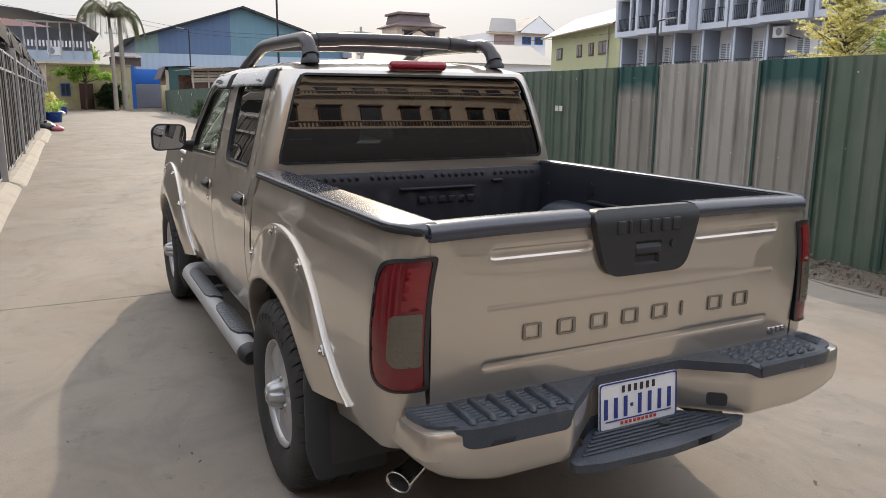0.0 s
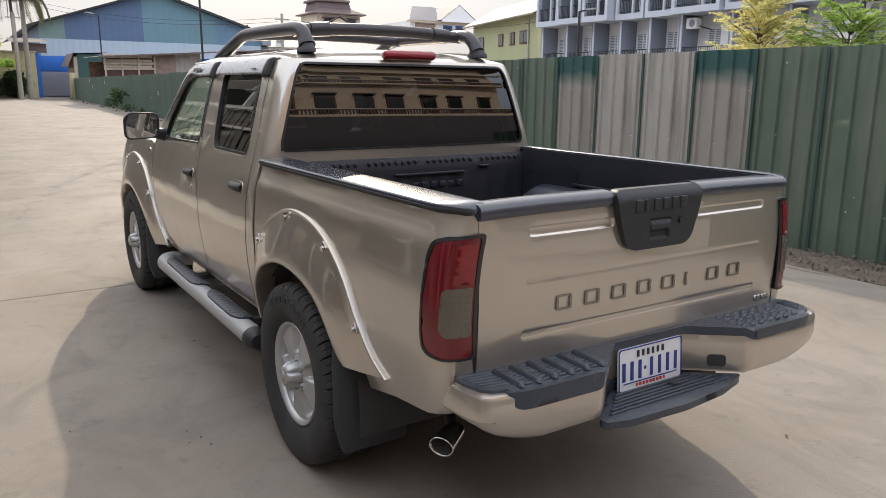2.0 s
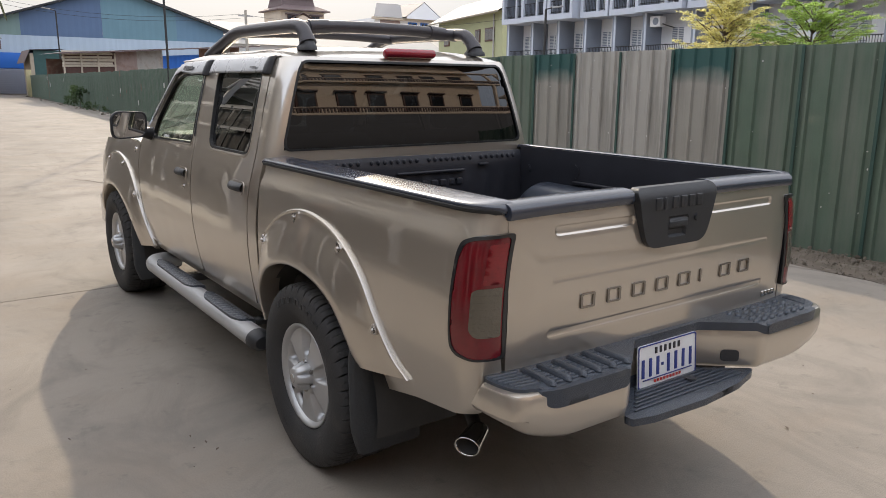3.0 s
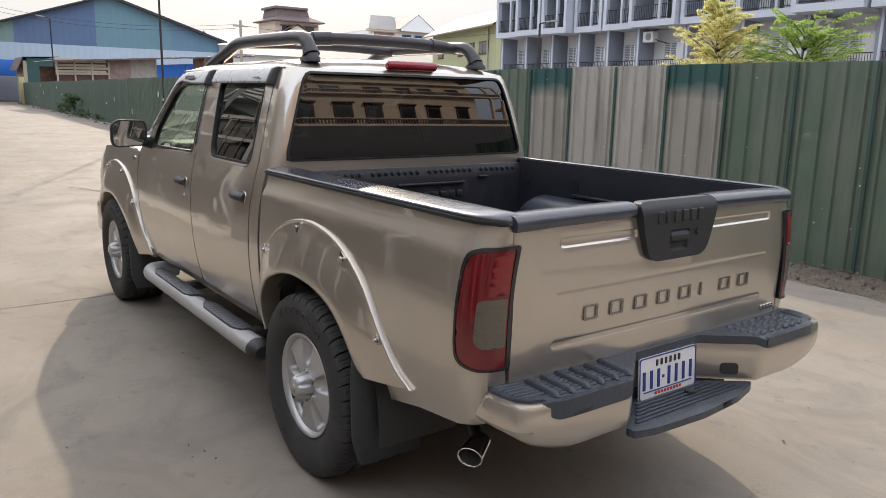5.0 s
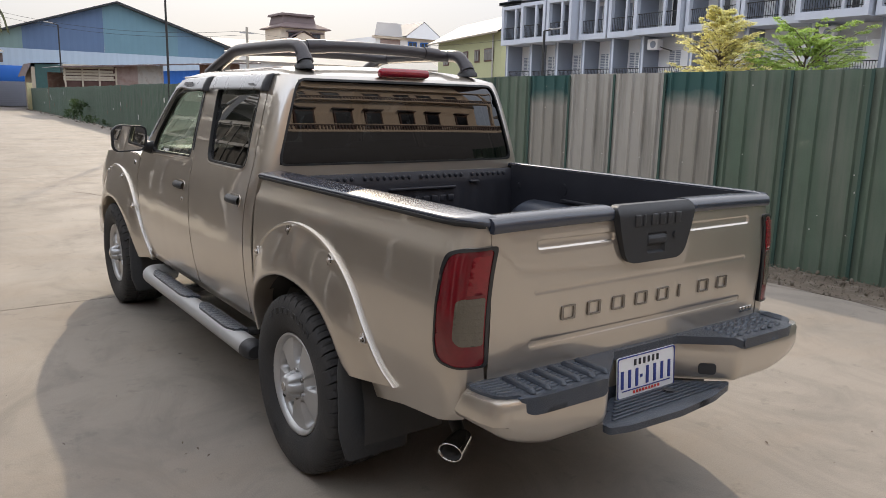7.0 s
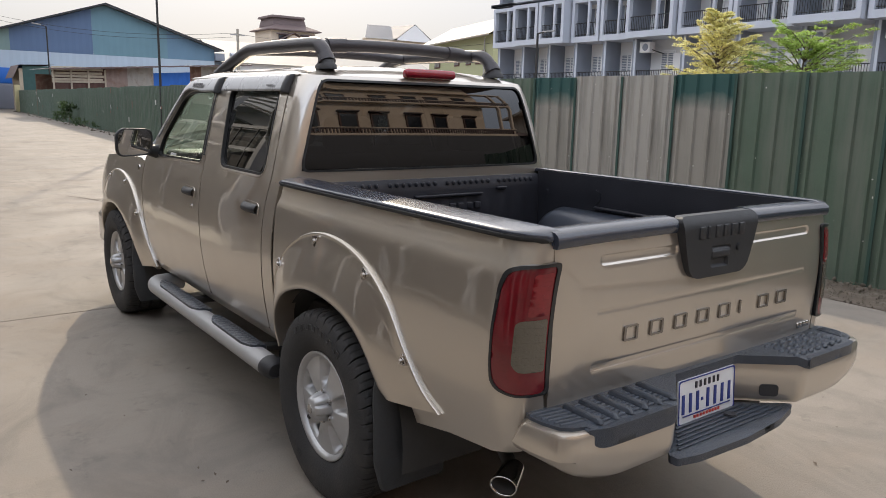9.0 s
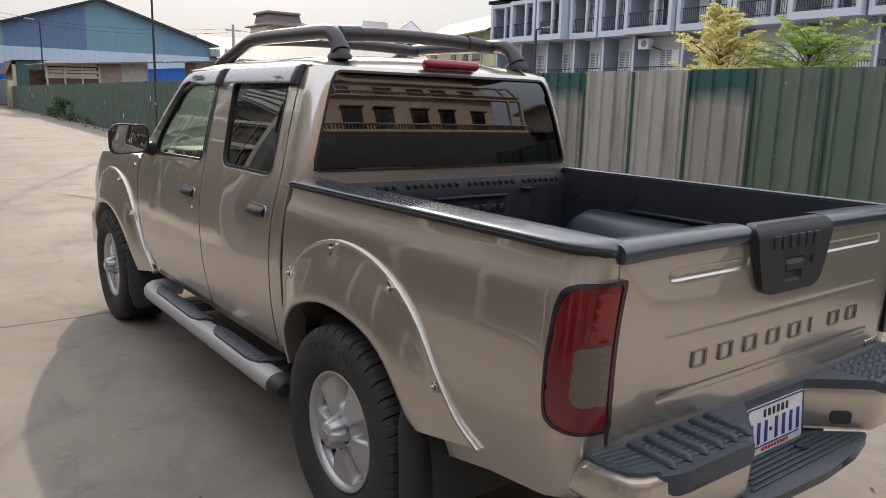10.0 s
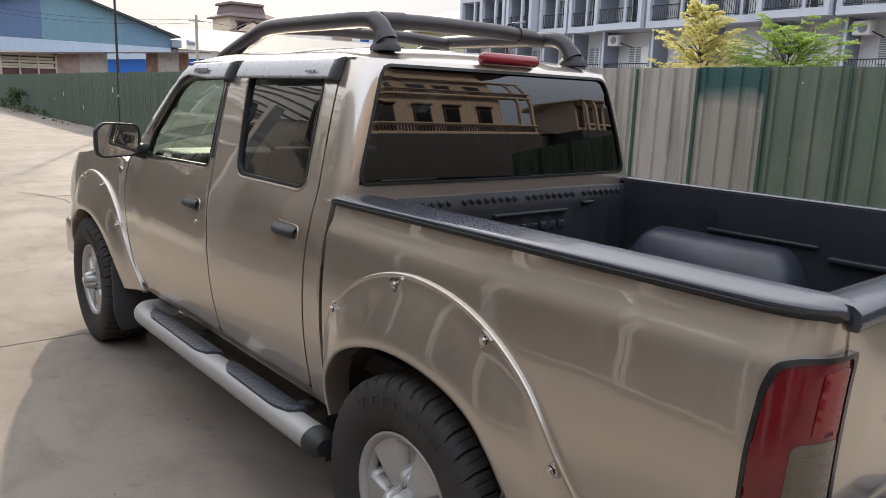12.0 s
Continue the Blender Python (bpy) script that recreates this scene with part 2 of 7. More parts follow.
def concrete(name, color, stain, dust):
    """Brushed yard concrete: cloudy stains, reddish dust, faint broom streaks, speckle and pores."""
    m = bpy.data.materials.new(name)
    m.use_nodes = True
    n, ln = m.node_tree.nodes, m.node_tree.links
    b = n["Principled BSDF"]
    co = n.new("ShaderNodeTexCoord")

    def tex(scale, detail, rough, stretch=(1, 1, 1), lo=0.4, hi=0.7, warp=0.0):
        mp, t, r = n.new("ShaderNodeMapping"), n.new("ShaderNodeTexNoise"), n.new("ShaderNodeMapRange")
        mp.inputs["Scale"].default_value = stretch
        t.inputs["Scale"].default_value, t.inputs["Detail"].default_value, t.inputs["Roughness"].default_value, t.inputs["Distortion"].default_value = scale, detail, rough, warp
        r.inputs["From Min"].default_value, r.inputs["From Max"].default_value = lo, hi
        ln.new(co.outputs["Object"], mp.inputs["Vector"])
        ln.new(mp.outputs[0], t.inputs["Vector"])
        ln.new(t.outputs["Fac"], r.inputs["Value"])
        return r.outputs[0]

    def blend(fac, weight, a, c):
        mul, mx = n.new("ShaderNodeMath"), n.new("ShaderNodeMix")
        mul.operation, mul.inputs[1].default_value = "MULTIPLY", weight
        mx.data_type = "RGBA"
        ln.new(fac, mul.inputs[0])
        ln.new(mul.outputs[0], mx.inputs["Factor"])
        if isinstance(a, tuple):
            mx.inputs["A"].default_value = (*a, 1)
        else:
            ln.new(a, mx.inputs["A"])
        mx.inputs["B"].default_value = (*c, 1)
        return mx.outputs["Result"]

    out = blend(tex(0.45, 6, 0.6, warp=0.6), 0.75, color, stain)
    out = blend(tex(1.7, 8, 0.7, (1, 0.6, 1), 0.47, 0.66, 1.2), 0.55, out, tuple(c * 0.72 for c in stain))
    out = blend(tex(0.8, 7, 0.65, (0.7, 1.3, 1), 0.5, 0.72, 0.8), 0.6, out, dust)
    out = blend(tex(3.2, 4, 0.6, (0.35, 5.0, 1), 0.5, 0.75), 0.12, out, tuple(c * 0.75 for c in stain))
    out = blend(tex(5.5, 6, 0.7, lo=0.60, hi=0.66), 0.35, out, tuple(c * 0.6 for c in stain))
    fine = tex(130, 3, 0.6, lo=0.35, hi=0.75)
    out = blend(fine, 0.34, out, tuple(c * 0.65 for c in color))
    ln.new(out, b.inputs["Base Color"])
    b.inputs["Specular IOR Level"].default_value = 0.15
    rr = n.new("ShaderNodeMapRange")
    rr.inputs["To Min"].default_value, rr.inputs["To Max"].default_value = 0.7, 0.95
    ln.new(tex(1.1, 5, 0.6), rr.inputs["Value"])
    ln.new(rr.outputs[0], b.inputs["Roughness"])
    bp = n.new("ShaderNodeBump")
    bp.inputs["Strength"].default_value, bp.inputs["Distance"].default_value = 0.25, 0.004
    ln.new(fine, bp.inputs["Height"])
    ln.new(bp.outputs[0], b.inputs["Normal"])
    return m


CONCRETE = concrete("yard_concrete", (0.290, 0.256, 0.218), (0.222, 0.202, 0.178), (0.268, 0.220, 0.174))
KERB_CONC = shader("kerb_concrete", (0.36, 0.325, 0.27), 0.85, 0, 0, 0.12, 2, 0.3, 40, dirt=(0.25, 0.22, 0.18), dirt_scale=1.6)
DIRT = shader("bare_dirt", (0.125, 0.10, 0.076), 0.95, 0, 0, 0.4, 5, 0.9, 45, dirt=(0.19, 0.165, 0.135), dirt_scale=9, dirt_cut=(0.5, 0.7))
GRAVEL = shader("gravel", (0.14, 0.118, 0.092), 0.9, 0, 0, 0.4, 8, 0.4, 50)
FENCE_GREEN = shader("green_sheet_paint", (0.092, 0.134, 0.096), 0.5, 0.15, 0.1, 0.22, 3, 0.05, 60, dirt=(0.15, 0.165, 0.135), dirt_scale=5.0, dirt_cut=(0.42, 0.78), per_piece=0.10, dirt_stretch=(1, 1, 0.12))
FENCE_BEIGE = shader("faded_sheet", (0.375, 0.36, 0.325), 0.5, 0.3, 0.1, 0.12, 2, 0.05, 60, dirt=(0.17, 0.16, 0.14), dirt_scale=6.0, dirt_cut=(0.48, 0.8), per_piece=0.05, dirt_stretch=(1, 1, 0.10))
FENCE_TEAL = shader("teal_sheet", (0.04, 0.10, 0.095), 0.45, 0.2, 0.1, 0.2, 3)
SEAM = shader("seam_paint", (0.028, 0.065, 0.052), 0.5, 0.1, 0, 0.25, 4)
RUST = shader("rusty_sheet", (0.17, 0.09, 0.06), 0.8, 0.1, 0, 0.35, 3, 0.2, 40, dirt=(0.25, 0.2, 0.15), dirt_scale=3)
BLACK_IRON = shader("black_iron", (0.026, 0.025, 0.024), 0.6, 0.1, 0, 0.3, 6, 0.1, 80)
GREY_STEEL = shader("weathered_steel", (0.40, 0.39, 0.38), 0.55, 0.2, 0, 0.15, 6, 0.1, 80)
GATE_SHEET = shader("dark_gate_sheet", (0.03, 0.027, 0.025), 0.75, 0.1, 0, 0.3, 4, 0.1, 50)
# Wall grey kept very dark so the colour itself carries the shade.
SHADE_GREY = shader("shade_toned_grey_wall", (0.062, 0.062, 0.072), 0.7, 0, 0, 0.25, 1.5)
CREAM = shader("cream_render", (0.60, 0.50, 0.39), 0.85, 0, 0, 0.1, 1.5, 0.2, 30, dirt=(0.4, 0.32, 0.22), dirt_scale=0.8, dirt_cut=(0.55, 0.85))
BLOCK_CREAM = shader("pale_cream_render", (0.66, 0.545, 0.445), 0.85, 0, 0, 0.08, 1.2, 0.2, 30, dirt=(0.5, 0.4, 0.3), dirt_scale=0.7, dirt_cut=(0.55, 0.85))
# Terrace base grey lowered to carry the deep shade under the awnings.
TERRACE_WALL = shader("shade_toned_terrace_render", (0.34, 0.325, 0.30), 0.85, 0, 0, 0.1, 1.5, 0.2, 30, dirt=(0.22, 0.205, 0.19), dirt_scale=0.8, dirt_cut=(0.55, 0.85))
YELLOW_WALL = shader("yellow_render", (0.52, 0.46, 0.26), 0.85, 0, 0, 0.1, 1.5, 0.2, 30, dirt=(0.3, 0.27, 0.17), dirt_scale=0.8)
WHITE_WALL = shader("white_render", (0.80, 0.79, 0.78), 0.85, 0, 0, 0.06, 1.2, 0.1, 30)
# Apartment grey lightened so its colour carries the distance haze.
HAZED_GREY_WALL = shader("hazed_grey_render", (0.52, 0.55, 0.61), 0.8, 0, 0, 0.08, 1.2, 0.1, 30)
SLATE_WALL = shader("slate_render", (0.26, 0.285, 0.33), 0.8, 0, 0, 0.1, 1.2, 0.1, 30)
GREEN_WALL = shader("green_render", (0.40, 0.41, 0.24), 0.85, 0, 0, 0.08, 1.2, 0.1, 30)
ROOF_TILE = shader("brown_roof_tile", (0.14, 0.10, 0.095), 0.7, 0, 0, 0.2, 3, 0.4, 12)
ROOF_GREY = shader("grey_roof_sheet", (0.27, 0.27, 0.285), 0.6, 0.1, 0, 0.1, 1, 0.1, 20)
ROOF_SLATE = shader("dark_grey_roof_sheet", (0.14, 0.145, 0.16), 0.7, 0, 0, 0.1, 1, 0.1, 20)
ROOF_PALE = shader("pale_roof_sheet", (0.40, 0.37, 0.325), 0.65, 0.05, 0, 0.06, 0.5, 0.1, 20)
ROOF_RED = shader("red_roof_sheet", (0.13, 0.05, 0.05), 0.7, 0, 0, 0.15, 1, 0.2, 20)
WH_BLUE = shader("slate_blue_cladding", (0.10, 0.155, 0.26), 0.6, 0.1, 0, 0.1, 0.6, 0.1, 20)
WH_TEAL = shader("teal_cladding", (0.14, 0.25, 0.30), 0.6, 0.1, 0, 0.1, 0.6, 0.1, 20)
WH_TEAL_FADED = shader("faded_teal_cladding", (0.13, 0.225, 0.315), 0.6, 0.1, 0, 0.12, 0.5, 0.1, 20)
SHED_PINK = shader("pinkish_sheet", (0.30, 0.22, 0.19), 0.8, 0.1, 0, 0.2, 2, 0.2, 30, dirt=(0.2, 0.11, 0.08), dirt_scale=1.2)
SHED_PALE = shader("pale_streaked_sheet", (0.36, 0.33, 0.29), 0.8, 0.1, 0, 0.2, 2, 0.2, 30, dirt=(0.22, 0.15, 0.12), dirt_scale=2)
TARP = shader("dark_tarpaulin", (0.03, 0.029, 0.028), 0.9, 0, 0, 0.3, 2, 0.3, 12, spec=0.2)
WH_GREEN = shader("grey_green_cladding", (0.19, 0.27, 0.25), 0.6, 0.1, 0, 0.1, 0.6, 0.1, 20)
WH_PALE = shader("pale_blue_cladding", (0.42, 0.50, 0.58), 0.6, 0.1, 0, 0.06, 0.6, 0.1, 20)
WH_BRIGHT = shader("bright_blue_sheet", (0.02, 0.13, 0.48), 0.5, 0.1, 0, 0.1, 0.8, 0.1, 20)
WH_GREY = shader("grey_shutter", (0.20, 0.21, 0.25), 0.6, 0.2, 0, 0.1, 0.8, 0.1, 20)
WINDOW = shader("dark_window", (0.02, 0.022, 0.026), 0.1, 0, 0.5, 0.2, 2)
BROWN_WOOD = shader("brown_door", (0.09, 0.04, 0.03), 0.6, 0, 0, 0.2, 3)
WOOD = shader("weathered_boards", (0.46, 0.39, 0.30), 0.85, 0, 0, 0.25, 2, 0.3, 20)
BARK = shader("bark", (0.10, 0.075, 0.055), 0.9, 0, 0, 0.3, 6, 0.5, 30)
BLUE_PLASTIC = shader("blue_plastic", (0.01, 0.06, 0.30), 0.35, 0, 0, 0.1, 6)
BAG_BLACK = shader("black_bag", (0.02, 0.02, 0.022), 0.3, 0, 0, 0.2, 8, 0.5, 14)
BAG_PINK = shader("pink_bag", (0.55, 0.16, 0.20), 0.35, 0, 0, 0.2, 8, 0.5, 14)
BAG_WHITE = shader("white_bag", (0.6, 0.58, 0.55), 0.45, 0, 0, 0.2, 8, 0.5, 14)


def leaf_material(name, color, vary=0.35):
    """Thin leaves: light passes through, and each leaf differs."""
    m = bpy.data.materials.new(name)
    m.use_nodes = True
    n, ln = m.node_tree.nodes, m.node_tree.links
    b = n["Principled BSDF"]
    geo, hsv, rng = n.new("ShaderNodeNewGeometry"), n.new("ShaderNodeHueSaturation"), n.new("ShaderNodeMapRange")
    rng.inputs["To Min"].default_value, rng.inputs["To Max"].default_value = 1 - vary, 1 + vary
    ln.new(geo.outputs["Random Per Island"], rng.inputs["Value"])
    ln.new(rng.outputs[0], hsv.inputs["Value"])
    hsv.inputs["Color"].default_value = (*color, 1)
    ln.new(hsv.outputs[0], b.inputs["Base Color"])
    b.inputs["Roughness"].default_value = 0.5
    tr, mx = n.new("ShaderNodeBsdfTranslucent"), n.new("ShaderNodeMixShader")
    ln.new(hsv.outputs[0], tr.inputs[0])
    mx.inputs[0].default_value = 0.55
    ln.new(b.outputs[0], mx.inputs[1])
    ln.new(tr.outputs[0], mx.inputs[2])
    ln.new(mx.outputs[0], n["Material Output"].inputs[0])
    return m


LEAF_YELLOW = leaf_material("yellow_green_leaves", (0.74, 0.70, 0.32), 0.25)
LEAF_GREEN = leaf_material("fresh_green_leaves", (0.38, 0.55, 0.12))
LEAF_LIME = leaf_material("lime_leaves", (0.36, 0.50, 0.13), 0.3)
PALE_SHEET = leaf_material("pale_translucent_sheet", (0.72, 0.72, 0.70), 0.05)
LEAF_DARK = leaf_material("dark_green_leaves", (0.045, 0.075, 0.028))
LEAF_PALM = leaf_material("palm_leaves", (0.12, 0.13, 0.07))


def two_tone(name, top, low, level):
    """A sheet whose upper paint has worn off below a ragged level."""
    m = shader(name, low, 0.5, 0.3, 0.1, 0.12, 2, 0.05, 60, dirt=tuple(c * 0.6 for c in low), dirt_scale=6, dirt_cut=(0.48, 0.8), dirt_stretch=(1, 1, 0.10))
    n, ln = m.node_tree.nodes, m.node_tree.links
    b = n["Principled BSDF"]
    co, sep, nz = n.new("ShaderNodeTexCoord"), n.new("ShaderNodeSeparateXYZ"), n.new("ShaderNodeTexNoise")
    nz.inputs["Scale"].default_value, nz.inputs["Detail"].default_value = 5, 6
    ln.new(co.outputs["Object"], sep.inputs[0])
    ln.new(co.outputs["Object"], nz.inputs["Vector"])
    ad = n.new("ShaderNodeMath")
    ad.operation = "MULTIPLY_ADD"
    ln.new(nz.outputs["Fac"], ad.inputs[0])
    ad.inputs[1].default_value = 0.18
    ln.new(sep.outputs["Z"], ad.inputs[2])
    mr = n.new("ShaderNodeMapRange")
    mr.inputs["From Min"].default_value, mr.inputs["From Max"].default_value = level, level + 0.20
    ln.new(ad.outputs[0], mr.inputs["Value"])
    mx = n.new("ShaderNodeMix")
    mx.data_type = "RGBA"
    old = b.inputs["Base Color"].links[0].from_socket
    ln.new(mr.outputs[0], mx.inputs["Factor"])
    ln.new(old, mx.inputs["A"])
    mx.inputs["B"].default_value = (*top, 1)
    ln.new(mx.outputs["Result"], b.inputs["Base Color"])
    return m


FENCE_TWO = two_tone("half_worn_teal_sheet", (0.035, 0.095, 0.088), (0.31, 0.295, 0.26), 1.62)


# ---- building helpers ----
from mathutils.geometry import delaunay_2d_cdt


def part(name, bm, material, parent=None, label="", smooth=True, face=None):
    """Links a bmesh as one mesh object, under a thing or a part."""
    me = bpy.data.meshes.new(name)
    bmesh.ops.recalc_face_normals(bm, faces=bm.faces[:])
    if face is not None and sum((f.normal * f.calc_area() for f in bm.faces), Vector()).dot(Vector(face)) < 0:
        bmesh.ops.reverse_faces(bm, faces=bm.faces[:])
    for f in bm.faces:
        f.smooth = smooth
    bm.to_mesh(me)
    bm.free()
    me.materials.append(material)
    ob = new(name, me)
    ob.parent = parent
    if label:
        tagged(ob, label)
    return ob


def thing(name, label, category, group="", at=(0, 0, 0), kind=""):
    ob = new(name)
    ob.empty_display_size = 0.1
    ob.location = at
    return tagged(ob, label, category, group, kind)


def sharpen(bm, degrees=35):
    bm.normal_update()
    for e in bm.edges:
        e.smooth = len(e.link_faces) == 2 and e.calc_face_angle(0) < radians(degrees)
    return bm


def box_bm(x0, x1, y0, y1, z0, z1, bevel=0.0, seg=2, bm=None):
    own = bm is None
    bm = bm or bmesh.new()
    t = bmesh.new()
    bmesh.ops.create_cube(t, size=1)
    for v in t.verts:
        v.co = Vector(((x0 + x1) / 2 + v.co.x * (x1 - x0), (y0 + y1) / 2 + v.co.y * (y1 - y0), (z0 + z1) / 2 + v.co.z * (z1 - z0)))
    if bevel:
        bmesh.ops.bevel(t, geom=t.edges[:], offset=bevel, segments=seg, profile=0.5, affect="EDGES")
    me = bpy.data.meshes.new("t")
    t.to_mesh(me)
    t.free()
    bm.from_mesh(me)
    bpy.data.meshes.remove(me)
    return sharpen(bm, 50) if own else bm


def moved(bm, m):
    bmesh.ops.transform(bm, matrix=m, verts=bm.verts[:])
    return bm


def spline(pts, n):
    """n points on a smooth curve through pts (any dimension)."""
    p = [np.array(q, float) for q in pts]
    p = [2 * p[0] - p[1]] + p + [2 * p[-1] - p[-2]]
    res = []
    for k in range(n):
        s = k / (n - 1) * (len(p) - 3)
        i = min(int(s), len(p) - 4)
        t = s - i
        a, b, c, d = p[i:i + 4]
        res.append(0.5 * (2 * b + (c - a) * t + (2 * a - 5 * b + 4 * c - d) * t * t + (3 * b - a - 3 * c + d) * t ** 3))
    return res


def rounded(pts, r, n=5):
    """A closed outline with its corners filleted."""
    res = []
    m = len(pts)
    for i in range(m):
        a, b, c = Vector(pts[i - 1]), Vector(pts[i]), Vector(pts[(i + 1) % m])
        rr = min(r, 0.45 * (a - b).length, 0.45 * (c - b).length)
        p, q = b + (a - b).normalized() * rr, b + (c - b).normalized() * rr
        for k in range(n + 1):
            t = k / n
            res.append(tuple((1 - t) ** 2 * p + 2 * t * (1 - t) * b + t * t * q))
    return res


def grid_bm(rows, close_u=False, close_v=False, bm=None):
    """A skin over rows of points."""
    bm = bm or bmesh.new()
    vs = [[bm.verts.new(p) for p in r] for r in rows]
    h, w = len(vs), len(vs[0])
    for i in range(h if close_v else h - 1):
        for j in range(w if close_u else w - 1):
            q = [vs[i][j], vs[i][(j + 1) % w], vs[(i + 1) % h][(j + 1) % w], vs[(i + 1) % h][j]]
            try:
                bm.faces.new(q)
            except ValueError:
                pass
    return bm


def tube_bm(pts, r, seg=14, caps=True, bm=None, squash=1.0):
    """A tube along a path; r may be one radius or one a point."""
    bm = bm or bmesh.new()
    pts = [Vector(p) for p in pts]
    rows = []
    side = None
    for i, p in enumerate(pts):
        d = (pts[min(i + 1, len(pts) - 1)] - pts[max(i - 1, 0)]).normalized()
        if side is None:
            side = d.cross(Vector((0, 0, 1)))
            if side.length < 0.05:
                side = d.cross(Vector((1, 0, 0)))
        side = (side - d * side.dot(d)).normalized()
        up = side.cross(d)
        rad = r[i] if isinstance(r, (list, tuple)) else r
        rows.append([p + (side * math.cos(a) + up * math.sin(a) * squash) * rad for a in (2 * math.pi * k / seg for k in range(seg))])
    grid_bm(rows, close_u=True, bm=bm)
    if caps:
        bm.verts.ensure_lookup_table()
        n = len(rows) * seg
        base = len(bm.verts) - n
        for s in (base, base + n - seg):
            f = bm.faces.new([bm.verts[s + k] for k in range(seg)])
            for e in f.edges:
                e.smooth = False
    return bm


def inside(p, poly):
    x, y = p
    c = False
    j = len(poly) - 1
    for i in range(len(poly)):
        (xi, yi), (xj, yj) = poly[i], poly[j]
        if (yi > y) != (yj > y) and x < (xj - xi) * (y - yi) / (yj - yi) + xi:
            c = not c
        j = i
    return c


def panel_bm(outline, holes, step, place, depth=0.02, bm=None):
    """A sheet of the given outline, laid on the surface place(u, v, inset), with its edges turned in."""
    bm = bm or bmesh.new()
    verts, edges = [], []
    loops = []
    for loop in [outline, *holes]:
        fine = []
        for i, a in enumerate(loop):
            b = loop[(i + 1) % len(loop)]
            k = max(1, math.ceil(math.dist(a, b) / step))
            fine += [(a[0] + (b[0] - a[0]) * j / k, a[1] + (b[1] - a[1]) * j / k) for j in range(k)]
        s = len(verts)
        verts += fine
        edges += [(s + i, s + (i + 1) % len(fine)) for i in range(len(fine))]
        loops.append(fine)
    us, vs = [p[0] for p in outline], [p[1] for p in outline]
    edge_pts = np.array(verts)
    for u in np.arange(min(us) + step / 2, max(us), step):
        for v in np.arange(min(vs) + step / 2, max(vs), step):
            if inside((u, v), loops[0]) and not any(inside((u, v), h) for h in loops[1:]):
                if np.min(np.abs(edge_pts - (u, v)).sum(1)) > step * 0.5:
                    verts.append((u, v))
    res = delaunay_2d_cdt([Vector(p) for p in verts], edges, [], 0, 1e-5)
    rv, rf = res[0], res[2]
    made = [bm.verts.new(place(p.x, p.y, 0.0)) for p in rv]
    count = {}
    for f in rf:
        c = sum((rv[i] for i in f), Vector((0, 0))) / len(f)
        if inside(c, loops[0]) and not any(inside(c, h) for h in loops[1:]):
            bm.faces.new([made[i] for i in f])
            for a, b in zip(f, (*f[1:], f[0])):
                count[frozenset((a, b))] = count.get(frozenset((a, b)), 0) + 1
    if depth:
        inner = {}
        for k, n in count.items():
            if n == 1:
                a, b = tuple(k)
                for i in (a, b):
                    if i not in inner:
                        inner[i] = bm.verts.new(place(rv[i].x, rv[i].y, depth))
                f = bm.faces.new((made[a], made[b], inner[b], inner[a]))
                for e in f.edges:
                    e.smooth = False
    for v in [v for v in made if not v.link_faces]:
        bm.verts.remove(v)
    return bm


def disc_bm(c, axis, r, h, seg=16, bevel=0.0):
    """A short cylinder from c along axis."""
    bm = bmesh.new()
    bmesh.ops.create_cone(bm, cap_ends=True, segments=seg, radius1=r, radius2=r, depth=h)
    if bevel:
        bmesh.ops.bevel(bm, geom=[e for e in bm.edges if e.calc_face_angle(0) > 1.0], offset=bevel, segments=2, affect="EDGES")
    q = Vector((0, 0, 1)).rotation_difference(Vector(axis))
    return sharpen(moved(bm, Matrix.Translation(Vector(c) + Vector(axis).normalized() * h / 2) @ q.to_matrix().to_4x4()))


def ring_plate(outer, hole, y, h, s=1):
    """A flat raised figure in the x-z plane, thickness h towards -y."""
    return panel_bm(outer, hole, 0.05, lambda u, v, d: Vector((u, y - h + d, v)), h)


# ---- the pickup truck: rear axle at y = 0, nose towards +y ----
truck = thing("pickup_truck", "champagne metallic crew-cab pickup truck parked on the concrete yard", "pickup truck")

HALF = [(0.30, 0.745), (0.40, 0.762), (0.5, 0.788), (0.6, 0.808), (0.7, 0.822), (0.8, 0.828), (0.9, 0.827), (1.0, 0.820), (1.08, 0.808), (1.15, 0.79),
        (1.2, 0.774), (1.3, 0.748), (1.4, 0.719), (1.5, 0.689), (1.6, 0.655), (1.66, 0.628), (1.72, 0.58)]
HZ, HW = [a for a, b in HALF], [b for a, b in HALF]
HS = np.interp(np.arange(0.3, 1.72, 0.01), HZ, HW)
HS = np.convolve(np.pad(HS, 6, mode="edge"), np.ones(13) / 13, "valid")


def half(z):
    """Half width of the body at height z."""
    return float(np.interp(z, np.arange(0.3, 1.72, 0.01), HS))


def crease(v):
    """The pressed shoulder line of the load bed: a soft step in below the rail."""
    t = max(0.0, min(1.0, (v - 1.098) / 0.026))
    return -0.0075 * t * t * (3 - 2 * t) + 0.004 * max(0.0, 1 - abs(v - 1.085) / 0.07)


REAR_U, REAR_A, REAR_B, REAR_L = -0.915, 0.150, 0.112, 0.205
# the rear corner's rounding in plan, squarer than an ellipse, evenly spaced along its length
turn = np.linspace(0, math.pi / 2, 121)
CORNER_X, CORNER_Y = np.cos(turn).clip(0) ** (2 / 2.9), np.sin(turn) ** (2 / 2.9)
